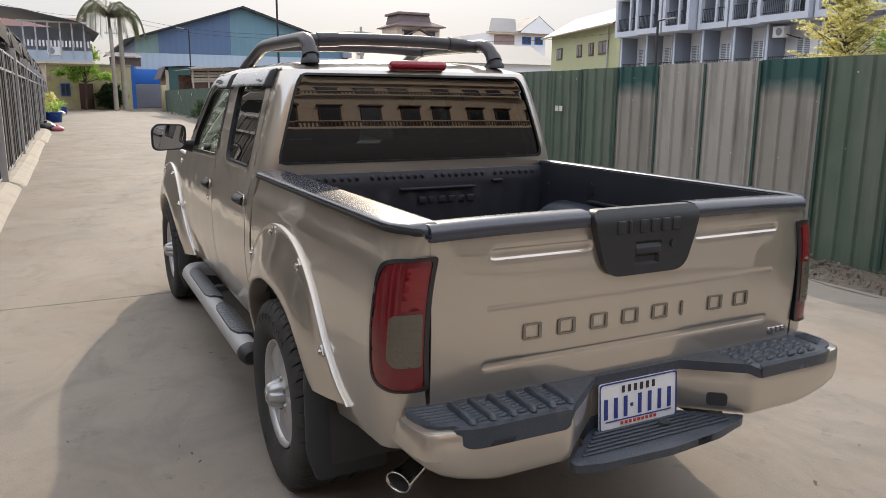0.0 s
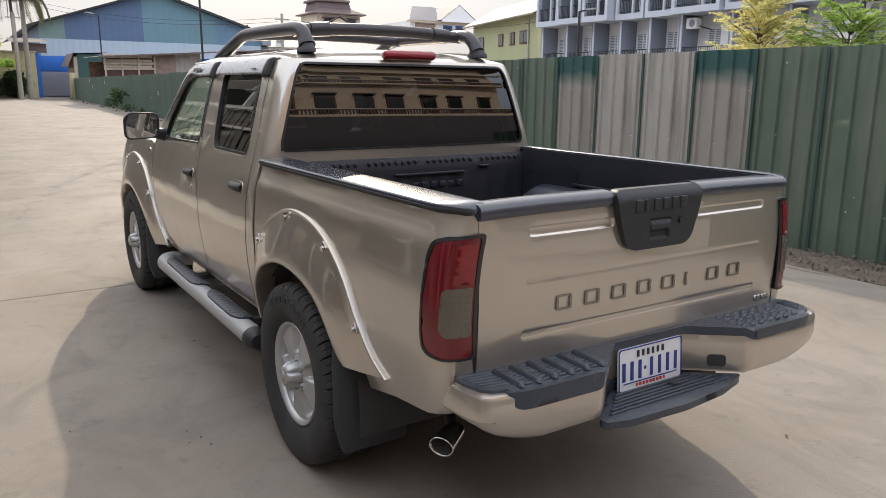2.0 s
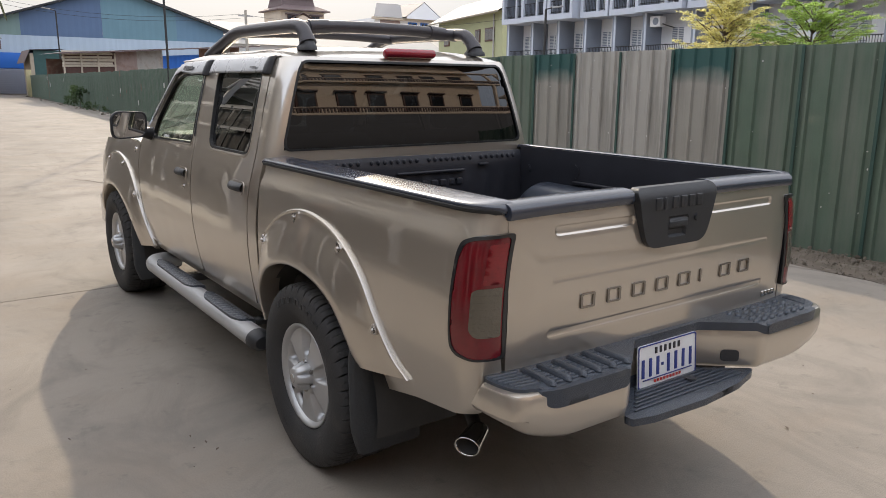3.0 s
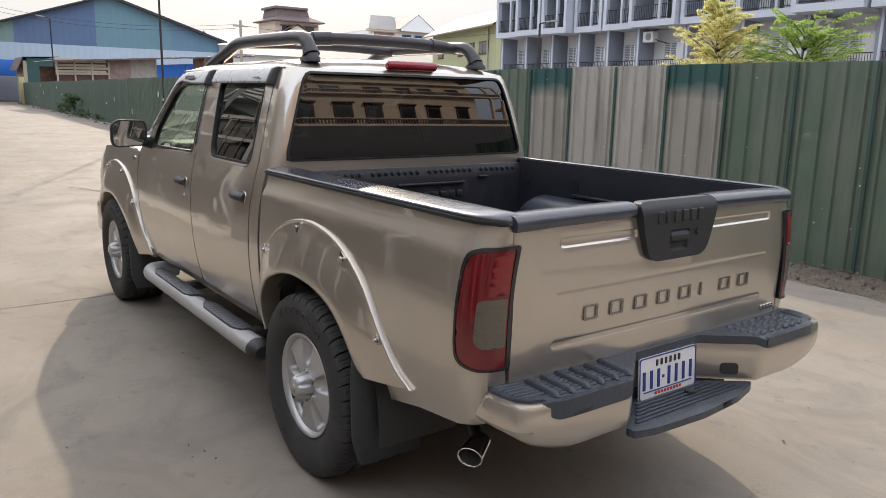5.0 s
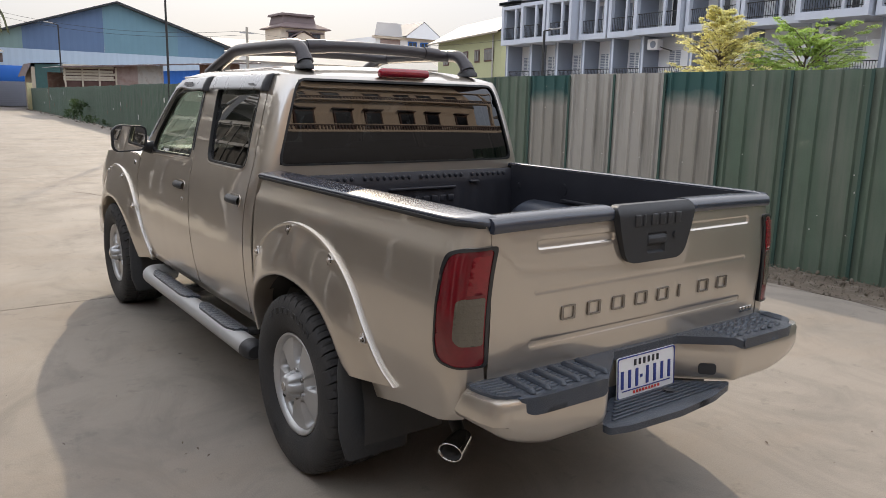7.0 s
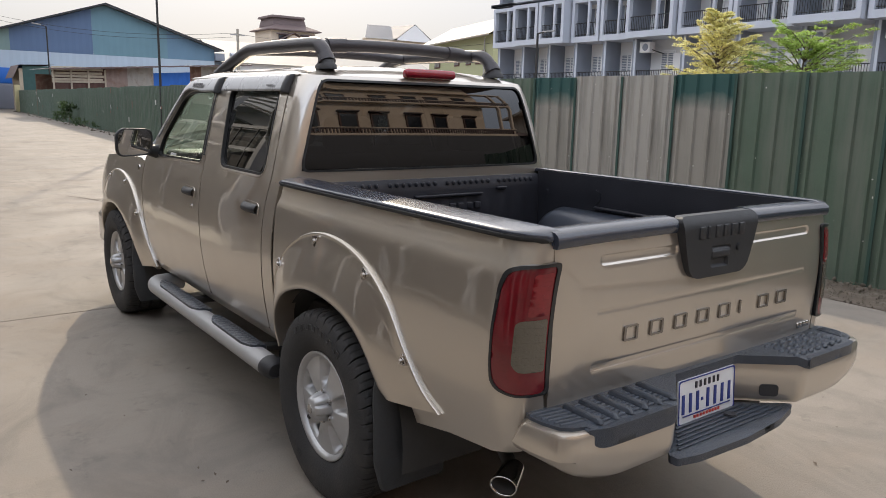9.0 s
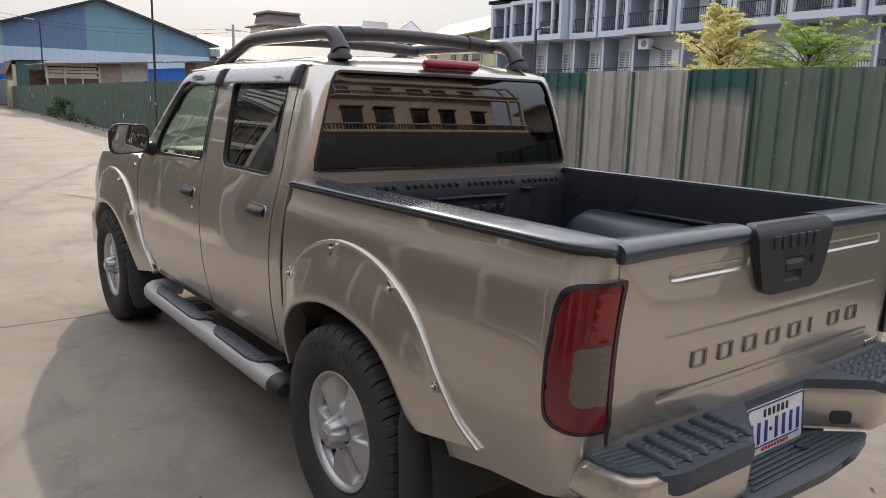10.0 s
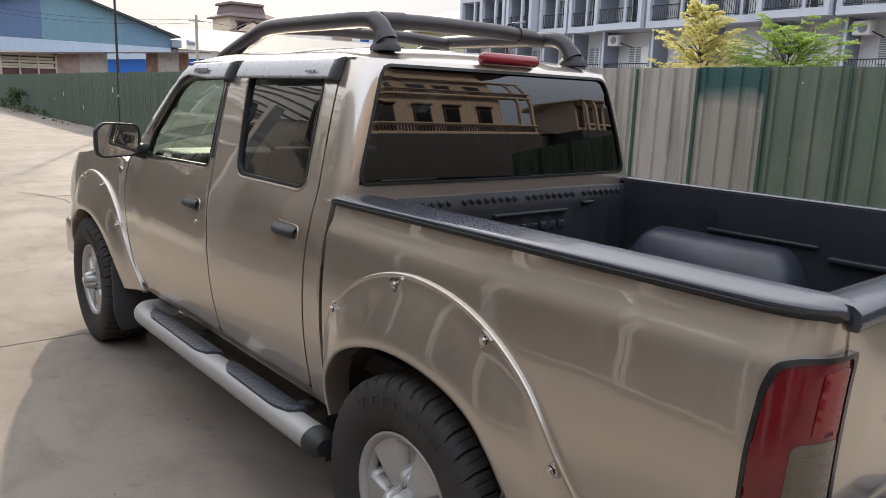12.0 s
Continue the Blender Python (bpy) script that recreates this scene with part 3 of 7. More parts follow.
CORNER_Q = np.concatenate([[0], np.cumsum(np.hypot(np.diff(CORNER_X) * REAR_B, np.diff(CORNER_Y) * REAR_A))])
CORNER_Q /= CORNER_Q[-1]


def skin(s):
    """The side's surface: u runs forward along the flank, round the rear corner below REAR_U, and tucks in at the nose."""
    def place(u, v, inset, out=0.0):
        w = half(v) - inset + out
        if u < 0.49:
            w += crease(v)
        if u < REAR_U:
            q = (REAR_U - u) / REAR_L
            cx, cy = np.interp(min(q, 1.0), CORNER_Q, CORNER_X), np.interp(min(q, 1.0), CORNER_Q, CORNER_Y)
            n = Vector((cx ** 1.9 / REAR_B, -cy ** 1.9 / REAR_A)).normalized()
            past = max(0.0, min(q, 1.05) - 1.0) * REAR_L
            return Vector((s * (half(v) + crease(v) * max(0.0, 1 - q) - REAR_B * (1 - cx) - past + n.x * (out - inset)), REAR_U - REAR_A * cy + n.y * (out - inset), v))
        tuck = 3.50 - 0.15 * max(0.0, min(1.0, (v - 0.85) / 0.25)) ** 1.5
        if u > tuck:
            w -= 0.12 * ((u - tuck) / 0.5) ** 2.0
        return Vector((s * w, u, v))
    return place


SIDES = ((-1, "left"), (1, "right"))

# flanks
rear_out = [(0.47, 0.50), (0.468, 0.62), (0.45, 0.76), (0.40, 0.87), (0.26, 0.985), (0.07, 1.045), (-0.13, 1.038), (-0.303, 0.985), (-0.448, 0.888), (-0.558, 0.745), (-0.640, 0.645), (-0.722, 0.592)]
rear_in = [(0.405, 0.50), (0.405, 0.60), (0.365, 0.69), (0.27, 0.77), (0.10, 0.822), (-0.06, 0.825), (-0.20, 0.80), (-0.30, 0.755), (-0.365, 0.69), (-0.40, 0.635), (-0.43, 0.59), (-0.47, 0.565)]
front_out = [(2.375, 0.47), (2.46, 0.62), (2.56, 0.80), (2.68, 0.925), (2.85, 1.005), (3.05, 1.04), (3.22, 1.025), (3.38, 0.955), (3.50, 0.83), (3.58, 0.68), (3.62, 0.54)]
front_in = [(2.60, 0.44), (2.645, 0.55), (2.72, 0.66), (2.84, 0.745), (3.0, 0.795), (3.15, 0.80), (3.30, 0.775), (3.43, 0.70), (3.51, 0.60), (3.545, 0.50), (3.55, 0.46)]
arch_r = [tuple(p) for p in spline([(0.44, 0.50), (0.43, 0.70), (0.30, 0.85), (0.05, 0.93), (-0.2, 0.90), (-0.42, 0.78), (-0.52, 0.62), (-0.56, 0.50)], 24)]
arch_f = [tuple(p) for p in spline([(2.56, 0.44), (2.62, 0.60), (2.76, 0.78), (3.0, 0.87), (3.2, 0.87), (3.42, 0.78), (3.56, 0.60), (3.60, 0.46)], 24)]
bed_outline = [(0.478, 1.196), (0.478, 0.545)] + arch_r + [(-0.75, 0.54), (-0.95, 0.565), (-1.117, 0.61), (-1.117, 1.196)]
fender_outline = [(2.52, 1.135), (2.525, 1.0), (2.48, 0.75), (2.43, 0.44)] + arch_f + [(3.68, 0.50), (3.95, 0.60), (4.05, 0.80), (4.0, 0.96), (3.85, 1.045), (3.55, 1.108), (3.2, 1.138), (2.8, 1.148)]
fdoor_outline = rounded([(1.378, 0.515), (1.40, 0.66), (1.432, 0.95), (1.463, 1.2), (1.522, 1.60), (1.56, 1.638), (1.95, 1.622), (2.06, 1.585), (2.30, 1.34), (2.50, 1.145), (2.515, 1.0), (2.47, 0.75), (2.42, 0.515)], 0.035, 3)
fwin = rounded([(1.505, 1.205), (1.552, 1.575), (1.93, 1.565), (2.03, 1.53), (2.25, 1.29), (2.27, 1.19)], 0.04, 4)
rdoor_outline = rounded([(0.612, 0.515), (0.612, 0.94), (0.602, 1.2), (0.655, 1.60), (0.69, 1.638), (1.475, 1.642), (1.512, 1.60), (1.453, 1.2), (1.422, 0.95), (1.39, 0.66), (1.368, 0.515)], 0.035, 3)
rwin = rounded([(0.685, 1.205), (0.735, 1.585), (1.335, 1.592), (1.225, 1.205)], 0.06, 5)
cpanel_outline = [(0.50, 1.185), (0.497, 0.50), (0.602, 0.50), (0.602, 0.94), (0.592, 1.2), (0.645, 1.60), (0.66, 1.655), (0.628, 1.655), (0.61, 1.60), (0.577, 1.3), (0.570, 1.185)]
rocker_outline = [(0.43, 0.508), (0.43, 0.468), (2.44, 0.468), (2.43, 0.508)]


def offset_loop(loop, d):
    """The loop grown outwards by d."""
    c = np.mean(np.array(loop), 0)
    res = []
    n = len(loop)
    area = sum(loop[i][0] * loop[(i + 1) % n][1] - loop[(i + 1) % n][0] * loop[i][1] for i in range(n))
    for i in range(n):
        a, b = np.array(loop[i - 1]), np.array(loop[(i + 1) % n])
        t = (b - a) / (np.linalg.norm(b - a) + 1e-9)
        nrm = np.array((t[1], -t[0])) * (1 if area > 0 else -1)
        res.append(tuple(np.array(loop[i]) + nrm * d))
    return res


def handle(s, u, v, parent):
    """A pull handle in its recess."""
    p = skin(s)
    cup = part("handle_cup", panel_bm(rounded([(u - 0.085, v - 0.028), (u + 0.085, v - 0.026), (u + 0.085, v + 0.034), (u - 0.085, v + 0.032)], 0.03), [], 0.03,
               lambda a, b, d: p(a, b, d, 0.003 - 0.0), 0.01), PAINT, parent)
    rows = []
    for k in range(13):
        a = u - 0.078 + 0.156 * k / 12
        bow = 0.016 + 0.014 * math.sin(math.pi * k / 12) ** 0.6
        rows.append([p(a, v + 0.004 + 0.020 * math.sin(q) , 0, bow * max(0.0, math.cos(q)) + 0.002) for q in np.linspace(-1.6, 1.6, 9)])
    bm = grid_bm(rows)
    part("door_handle", bm, TRIM, parent, "black plastic door handle")


def fender_flare(s, outer, inner, bolts, parent):
    p = skin(s)
    n = 46
    o, i = spline(outer, n), spline(inner, n)
    cross = [(0.0, -0.004), (0.0, 0.009), (0.007, 0.0135), (0.034, 0.0145), (0.044, 0.0115), (0.07, 0.0115), (0.25, 0.021), (0.5, 0.036), (0.75, 0.047), (0.92, 0.054), (0.985, 0.053), (1.0, 0.046), (1.0, 0.02), (1.0, -0.04)]
    rows = []
    for k in range(n):
        rows.append([p(*(o[k] * (1 - t) + i[k] * t), 0, off) for t, off in cross])
    bm = grid_bm(rows)
    fl = part("fender_flare", bm, PAINT, parent, "bolt-on painted wheel arch flare")
    for u, v in bolts:
        c = p(u, v, 0, 0.016)
        mid = (outer[len(outer) // 2][0] + outer[len(outer) // 2 - 1][0]) / 2
        w = Vector((u - mid, v - 0.42)).normalized()
        t = Vector((-w.y, w.x))
        tri = [(u + w.x * a + t.x * b, v + w.y * a + t.y * b) for a, b in ((0.018, 0.023), (0.018, -0.023), (-0.022, -0.006), (-0.022, 0.006))]
        part("bolt_pocket", panel_bm(rounded(tri, 0.010, 3), [], 0.03, lambda a, b, dd: p(a, b, dd, 0.0205), 0.01), CHROME, fl)
        part("bolt", disc_bm(p(u, v, 0, 0.019), (s, 0, 0), 0.0115, 0.010, 12, 0.004), CHROME, fl, "chrome bolt head")
    return fl


for s, side_name in SIDES:
    p = skin(s)
    part("bed_side", panel_bm(bed_outline, [], 0.024, p, 0.025), PAINT, truck)
    part("front_fender", panel_bm(fender_outline, [], 0.05, p, 0.025), PAINT, truck)
    part("cab_corner_panel", panel_bm(cpanel_outline, [], 0.035, p, 0.02), PAINT, truck)
    part("rocker_panel", panel_bm(rocker_outline, [], 0.06, lambda u, v, d: p(u, v, d + 0.012), 0.03), PAINT, truck)
    for outline, win, tint, nm, hu, hv in ((fdoor_outline, fwin, TINT_FRONT, "front_door", 1.60, 1.035), (rdoor_outline, rwin, TINT_DOOR, "rear_door", 0.75, 1.05)):
        door = part(nm, panel_bm(outline, [win], 0.045, p, 0.025), PAINT, truck)
        rim = [offset_loop(win, d) for d in (0.019, 0.012, 0.002)]
        part("window_flange", grid_bm([[p(u, v, 0, o) for u, v in r] for r, o in zip(rim, (0.0005, 0.0045, -0.004))], close_u=True), PAINT, door, "bright pressed window flange")
        part("window_seal", panel_bm(offset_loop(win, 0.004), [offset_loop(win, -0.006)], 0.04, lambda u, v, d: p(u, v, d, 0.003), 0.02), SEAL, door, "black rubber window seal")
        part("window_pane", panel_bm(offset_loop(win, -0.008), [], 0.06, lambda u, v, d: p(u, v, 0.012 + d), 0), tint, door, "dark tinted glass" if nm == "rear_door" else "lightly tinted glass", face=(s, 0, 0))
        handle(s, hu, hv, door)
        if nm == "front_door":
            part("keyhole", disc_bm(p(1.545, 0.965, 0.004), (s, 0, 0), 0.013, 0.008, 14, 0.002), CHROME, door)
            part("pillar_strip", panel_bm([(1.475, 1.24), (1.497, 1.24), (1.543, 1.56), (1.521, 1.56)], [], 0.05, lambda u, v, d: p(u, v, d, 0.003), 0.004), TRIM, door, "black ribbed pillar strip")
    # weather shields over the side windows
    for (y0, y1, z0, z1, bend), nm in (((0.665, 1.40, 1.572, 1.648, 0), "rear"), ((1.50, 2.30, 1.568, 1.645, 1), "front")):
        n = 28
        rows = []
        for k in range(n + 1):
            t = k / n
            y = y0 + (y1 - y0) * t
            ease = (1 - 0.72 * max(0.0, (t - 0.25) / 0.75)) if bend else 1.0
            top = float(np.interp(y, [1.50, 1.93, 2.03, 2.10, 2.30], [1.648, 1.640, 1.607, 1.537, 1.312])) if bend else z1 + 0.001
            lean = 0.55 * max(0.0, min(1.0, (y - 1.95) / 0.12)) if bend else 0.0
            tall = (z1 - z0) * ease
            rows.append([p(y - tall * q * lean, top - tall * q * (1 - 0.35 * lean), 0, o * (0.5 + 0.5 * ease)) for q, o in ((0, 0.003), (0.03, 0.017), (0.14, 0.025), (0.5, 0.029), (0.85, 0.0305), (0.96, 0.030), (1.0, 0.027), (0.98, 0.020))])
        vis = part("weather_shield", grid_bm(rows), VISOR, truck, "silver plastic weather shield")
        endr = [[p(y0 - 0.022 + 0.036 * t - 0.006 * q, z1 + 0.002 - (z1 - z0 + 0.008) * q, 0, o * k) for q, o in ((0, 0.004), (0.03, 0.022), (0.14, 0.031), (0.5, 0.0345), (0.85, 0.036), (0.97, 0.0355), (1.0, 0.030), (0.99, 0.004))] for t, k in ((0, 0.1), (0.03, 0.75), (0.14, 1.0), (0.85, 1.0), (1, 0.85))]
        part("shield_end", grid_bm(endr), TRIM, vis, "black end piece")
        for k in range(5 if nm == "front" else 4):
            a = y0 + (0.20 if nm == "front" else 0.10) + k * (0.032 if nm == "front" else 0.018)
            hgt = 0.020 if nm == "front" else 0.007
            part("lettering_bar", panel_bm([(a, 1.596), (a + (0.024 if nm == "front" else 0.012), 1.596), (a + (0.024 if nm == "front" else 0.012), 1.596 + hgt), (a, 1.596 + hgt)], [], 0.05,
                 lambda u, v, d: p(u, v, d, 0.0375), 0.002), LAMP_FRAME if nm == "rear" else STEEL, vis)
    fender_flare(s, rear_out, rear_in, ((0.382, 0.868), (0.068, 1.012), (-0.308, 0.955), (-0.545, 0.718)), truck)
    fender_flare(s, front_out, front_in, ((2.60, 0.79), (2.86, 0.975), (3.25, 0.985), (3.50, 0.77)), truck)
    # round side badge on the front fender
    part("badge", disc_bm(p(2.62, 1.085, 0.003), (s, 0, 0), 0.022, 0.006, 18, 0.002), CHROME, truck)
    # wheel wells
    for cy, r in ((0.0, 0.50), (3.11, 0.49)):
        rows = [[Vector((s * x, cy + r * math.cos(a), 0.36 + r * 0.97 * math.sin(a))) for a in np.linspace(-0.15, math.pi + 0.15, 24)] for x in (0.80, 0.62, 0.45)]
        part("wheel_well", grid_bm(rows), DARK, truck, "black wheel well liner")
        # mud flaps behind the tyres
        fy = cy - 0.455 if cy < 1 else cy - 0.475
        rows = []
        for k in range(15):
            z = 0.66 - 0.46 * k / 14 if cy < 1 else 0.60 - 0.42 * k / 14
            y = fy + 0.035 * math.cos(k / 14 * 2.4) + (0.06 * (k / 14) ** 2)
            y -= 0.035 * max(0.0, 1 - k / 4) ** 2
            xo = 0.862 - 0.035 * max(0, k / 14 - 0.75) * 4 * (k / 14)
            rows.append([Vector((s * x, y + dy, z)) for x, dy in ((0.56, 0.012), (0.58, 0.0), (0.70, 0.0), (xo - 0.012, -0.004), (xo, 0.012), (xo, 0.022), (xo - 0.015, 0.02), (0.58, 0.02), (0.56, 0.012))])
        part("mud_flap", grid_bm(rows), FLAP, truck, "black rubber mud flap")

# cab back, wrapped round both corners
CAB_BACK = [(1.02, 0.468), (1.19, 0.468), (1.25, 0.468), (1.40, 0.484), (1.55, 0.506), (1.62, 0.522), (1.66, 0.542)]
ZS = [1.02, 1.12, 1.19, 1.215, 1.236, 1.30, 1.37, 1.44, 1.51, 1.57, 1.622, 1.645]


def back_y(z, x=0.0):
    """The cab's back, leaning forward and bowed a little both ways."""
    return float(np.interp(z, [a for a, b in CAB_BACK], [b for a, b in CAB_BACK])) + 0.022 * (x / 0.7) ** 2 - 0.010


rows = []
for z in ZS:
    w = half(z) if z > 1.05 else half(1.05)
    side = []
    r = 0.075
    for k in range(4):
        side.append((w, back_y(z, w) + r + 0.035 - 0.035 * k / 3))
    for k in range(1, 8):
        a = k / 7 * math.pi / 2
        side.append((w - r + r * math.cos(a), back_y(z, w - r) + r - r * math.sin(a)))
    side[-1] = (w - r, back_y(z, w - r))
    inner = [w - r - 0.004] + [(w - r - 0.004) * t for t in (0.88, 0.7, 0.5, 0.3, 0.12, 0)]
    side += [(x, back_y(z, x)) for x in inner]
    rows.append([Vector((-x, y, z)) for x, y in side] + [Vector((x, y, z)) for x, y in side[-2::-1]])
bm = grid_bm(rows)
bm.normal_update()
cut = [f for f in bm.faces if 1.237 < f.calc_center_median().z < 1.621 and abs(f.calc_center_median().x) < half(f.calc_center_median().z) - 0.0765]
bmesh.ops.delete(bm, geom=cut, context="FACES")
part("cab_back", bm, PAINT, truck)


def back_place(u, v, d, out=0.0):
    return Vector((u * half(v), back_y(v, u * half(v)) + d - out, v))


def back_loop(z0, z1, inset, r=0.05):
    """An outline on the cab's back, in share of the half width and height."""
    f = lambda z: (half(z) - inset) / half(z)
    return rounded([(-f(z0), z0), (f(z0), z0), (f(z1), z1), (-f(z1), z1)], r, 6)


rw = part("rear_window", panel_bm(back_loop(1.232, 1.6255, 0.073), [], 0.043, lambda u, v, d: back_place(u, v, 0.006 + d), 0), TINT_REAR, truck, "dark tinted rear window", face=(0, -1, 0))
part("window_seal", panel_bm(back_loop(1.230, 1.630, 0.068, 0.055), [back_loop(1.239, 1.6195, 0.078, 0.048)], 0.052, lambda u, v, d: back_place(u, v, d, 0.004), 0.014), SEAL, rw, "black rubber window seal")

# roof: a low dome that grows out of the cab's back and sides with rounded shoulders
ROOF_W = half(1.645)
rows = []
for t in [0, 0.006, 0.02, 0.045, 0.08, 0.12, 0.18, 0.26, 0.36] + list(np.linspace(0.5, 1.52, 9)):
    row = []
    for q in [-1, -0.995, -0.98, -0.955, -0.92, -0.87, -0.8] + list(np.linspace(-0.7, 0.7, 15)) + [0.8, 0.87, 0.92, 0.955, 0.98, 0.995, 1]:
        c = max(0.0, 0.075 - t) / 0.075
        x = (ROOF_W - 0.075 * (1 - math.sqrt(max(0.0, 1 - c * c)))) * q
        back = 1 - max(0.0, 1 - t / 0.34) ** 2.6
        fore = 1.0 if t < 1.15 else 1 - 0.9 * ((t - 1.15) / 0.37) ** 2
        dome = 0.040 * (1 - abs(q) ** 9) ** 0.55 + 0.024 * (1 - q * q)
        row.append(Vector((x, back_y(1.645, x) + t, 1.645 + dome * back * fore)))
    rows.append(row)
part("roof", grid_bm(rows), PAINT, truck)
for s, _ in SIDES:
    rows = [[Vector((s * (ROOF_W + o), y, z)) for o, z in ((0.002, 1.636), (0.006, 1.642), (0.005, 1.648), (-0.004, 1.652))] for y in np.linspace(0.60, 2.0, 12)]
    part("roof_gutter", grid_bm(rows), PAINT, truck)
    rows = [[Vector((s * (half(z) - o), y + dy, z)) for o, dy in ((0.0, -0.03), (0.0, 0.02), (0.05, 0.045), (0.075, 0.03))] for y, z in ((2.02, 1.63), (2.14, 1.53), (2.30, 1.37), (2.47, 1.19), (2.52, 1.13))]
    part("windscreen_pillar", grid_bm(rows), PAINT, truck)
rows = [[Vector((q * (half(z) - 0.06), y + 0.09 * (1 - q * q), z)) for q in np.linspace(-1, 1, 15)] for y, z in ((2.03, 1.64), (2.17, 1.52), (2.33, 1.37), (2.55, 1.135))]
part("windscreen", grid_bm(rows), WINDSCREEN, truck, "dusty greenish windscreen", face=(0, 1, 1))
# bonnet and nose
rows = []
for y, zc, w in ((2.50, 1.135, 0.79), (2.62, 1.18, 0.785), (2.9, 1.20, 0.778), (3.2, 1.195, 0.765), (3.5, 1.175, 0.735), (3.75, 1.135, 0.700), (3.95, 1.07, 0.670), (4.05, 0.97, 0.65)):
    ze = {2.50: 1.13, 2.62: 1.148, 2.9: 1.150, 3.2: 1.139, 3.5: 1.116, 3.75: 1.073, 3.95: 1.005, 4.05: 0.945}[y]
    rows.append([Vector((w * q, y + 0.05 * (1 - q * q) * (y > 3.6), ze + (zc - ze) * (1 - abs(q) ** 3))) for q in np.linspace(-1, 1, 19)])
part("bonnet", grid_bm(rows), PAINT, truck)
part("nose_panel", grid_bm([[Vector((0.66 * q, 4.05 + 0.05 * (1 - q * q) + dy, z)) for q in np.linspace(-1, 1, 15)] for z, dy in ((0.95, 0.0), (0.85, 0.03), (0.66, 0.03))]), PAINT, truck)
gr = part("grille", box_bm(-0.30, 0.30, 4.10, 4.135, 0.70, 0.90, 0.02), TRIM, truck)
for k in range(4):
    part("grille_bar", box_bm(-0.28, 0.28, 4.125, 4.145, 0.722 + k * 0.045, 0.742 + k * 0.045, 0.006), CHROME, gr)
for s, _ in SIDES:
    part("headlight", moved(box_bm(-0.15, 0.15, -0.03, 0.03, -0.08, 0.08, 0.025), pose(s * 0.475, 4.095, 0.81, 0, 0, -s * 14)), SMOKE, truck, "clear headlight")
rows = []
for x, y in spline([(-0.82, 3.66), (-0.80, 3.92), (-0.68, 4.09), (-0.4, 4.17), (0, 4.185), (0.4, 4.17), (0.68, 4.09), (0.80, 3.92), (0.82, 3.66)], 30):
    rows.append([Vector((x * k, y - (0.05 if k < 1 else 0), z)) for k, z in ((0.95, 0.40), (1.0, 0.43), (1.0, 0.63), (0.97, 0.66), (0.93, 0.66))])
part("front_bumper", grid_bm(rows), PAINT, truck)

# ---- load bed ----
FLOOR, WALL = 0.73, 0.665


def corner_share(y):
    """How much of the rail's breadth is left where it rounds the rear corner."""
    if y > REAR_U:
        return 1.0
    return 1 - min(0.075, REAR_B * (1 - float(np.interp((REAR_U - y) / REAR_A, CORNER_Y, CORNER_X)))) / 0.116


for s, _ in SIDES:
    # rail cap: rounded plastic moulding over the bed side's top
    prof = [(0.676, 1.196), (0.676, 1.2085), (0.680, 1.2118), (0.69, 1.2128), (0.72, 1.2110), (0.772, 1.2062), (0.785, 1.2042), (0.790, 1.2018), (0.792, 1.199), (0.792, 1.194), (0.789, 1.1905), (0.76, 1.190)]
    rows = []
    for y in [0.482, 0.476, 0.47] + list(np.linspace(0.45, -0.95, 20)) + [-0.99, -1.02, -1.045, -1.060, -1.066, -1.068]:
        k = corner_share(y)
        rows.append([Vector((s * (0.676 + (x - 0.676) * k), y, z - (0.006 if y > 0.475 else 0) - float(np.interp(-y, [1.02, 1.045, 1.060, 1.066, 1.068], [0.0, 0.0025, 0.007, 0.013, 0.022])))) for x, z in prof])
    bm = grid_bm(rows)
    cap = part("rail_cap", sharpen(bm, 38), CAP, truck, "black plastic bed rail cap, tinted blue for reflected sky")
    rows = []
    for y in list(np.linspace(0.47, -0.95, 20)) + [-0.99, -1.02, -1.045, -1.055, -1.062]:
        k = corner_share(y)
        rows.append([Vector((s * (0.676 + (x - 0.676) * k), y, z - (0.004 if y < -1.05 else 0))) for x, z in ((0.770, 1.1795), (0.7915, 1.1795), (0.7935, 1.182), (0.7935, 1.190), (0.7915, 1.1925), (0.770, 1.1925))])
    part("cap_lip", sharpen(grid_bm(rows), 38), SEAL, cap, "black outer lip")

liner = part("bed_liner", box_bm(-WALL, WALL, -1.01, 0.44, FLOOR - 0.02, FLOOR, 0), LINER, truck, "scuffed black plastic bed liner")
for k in range(14):
    x = -0.60 + k * 0.0923
    part("floor_rib", box_bm(x - 0.022, x + 0.022, -1.0, 0.42, FLOOR - 0.002, FLOOR + 0.012, 0.006), LINER, liner)
# front wall of the liner with its row of knobs, ribs and embossed bars
bm = panel_bm([(-0.665, 0.715), (0.665, 0.715), (0.665, 1.185), (-0.665, 1.185)], [], 0.03,
              lambda u, v, d: Vector((u, 0.425 + d - 0.012 * (math.sin(u * 52) > 0.55) * (1.0 if v < 1.08 else 0.0) + 0.02 * max(0, (v - 1.12) / 0.065) ** 2, v)), 0.02)
part("liner_front", bm, LINER, liner)
for k in range(34):
    x = -0.60 + k * 0.0365
    if k % 9 == 8:
        continue
    b = bmesh.new()
    bmesh.ops.create_uvsphere(b, u_segments=10, v_segments=8, radius=0.0095)
    part("liner_knob", moved(b, Matrix.Translation((x, 0.430, 1.160)) @ Matrix.Diagonal((1, 0.9, 1.3, 1))), LINER, liner)
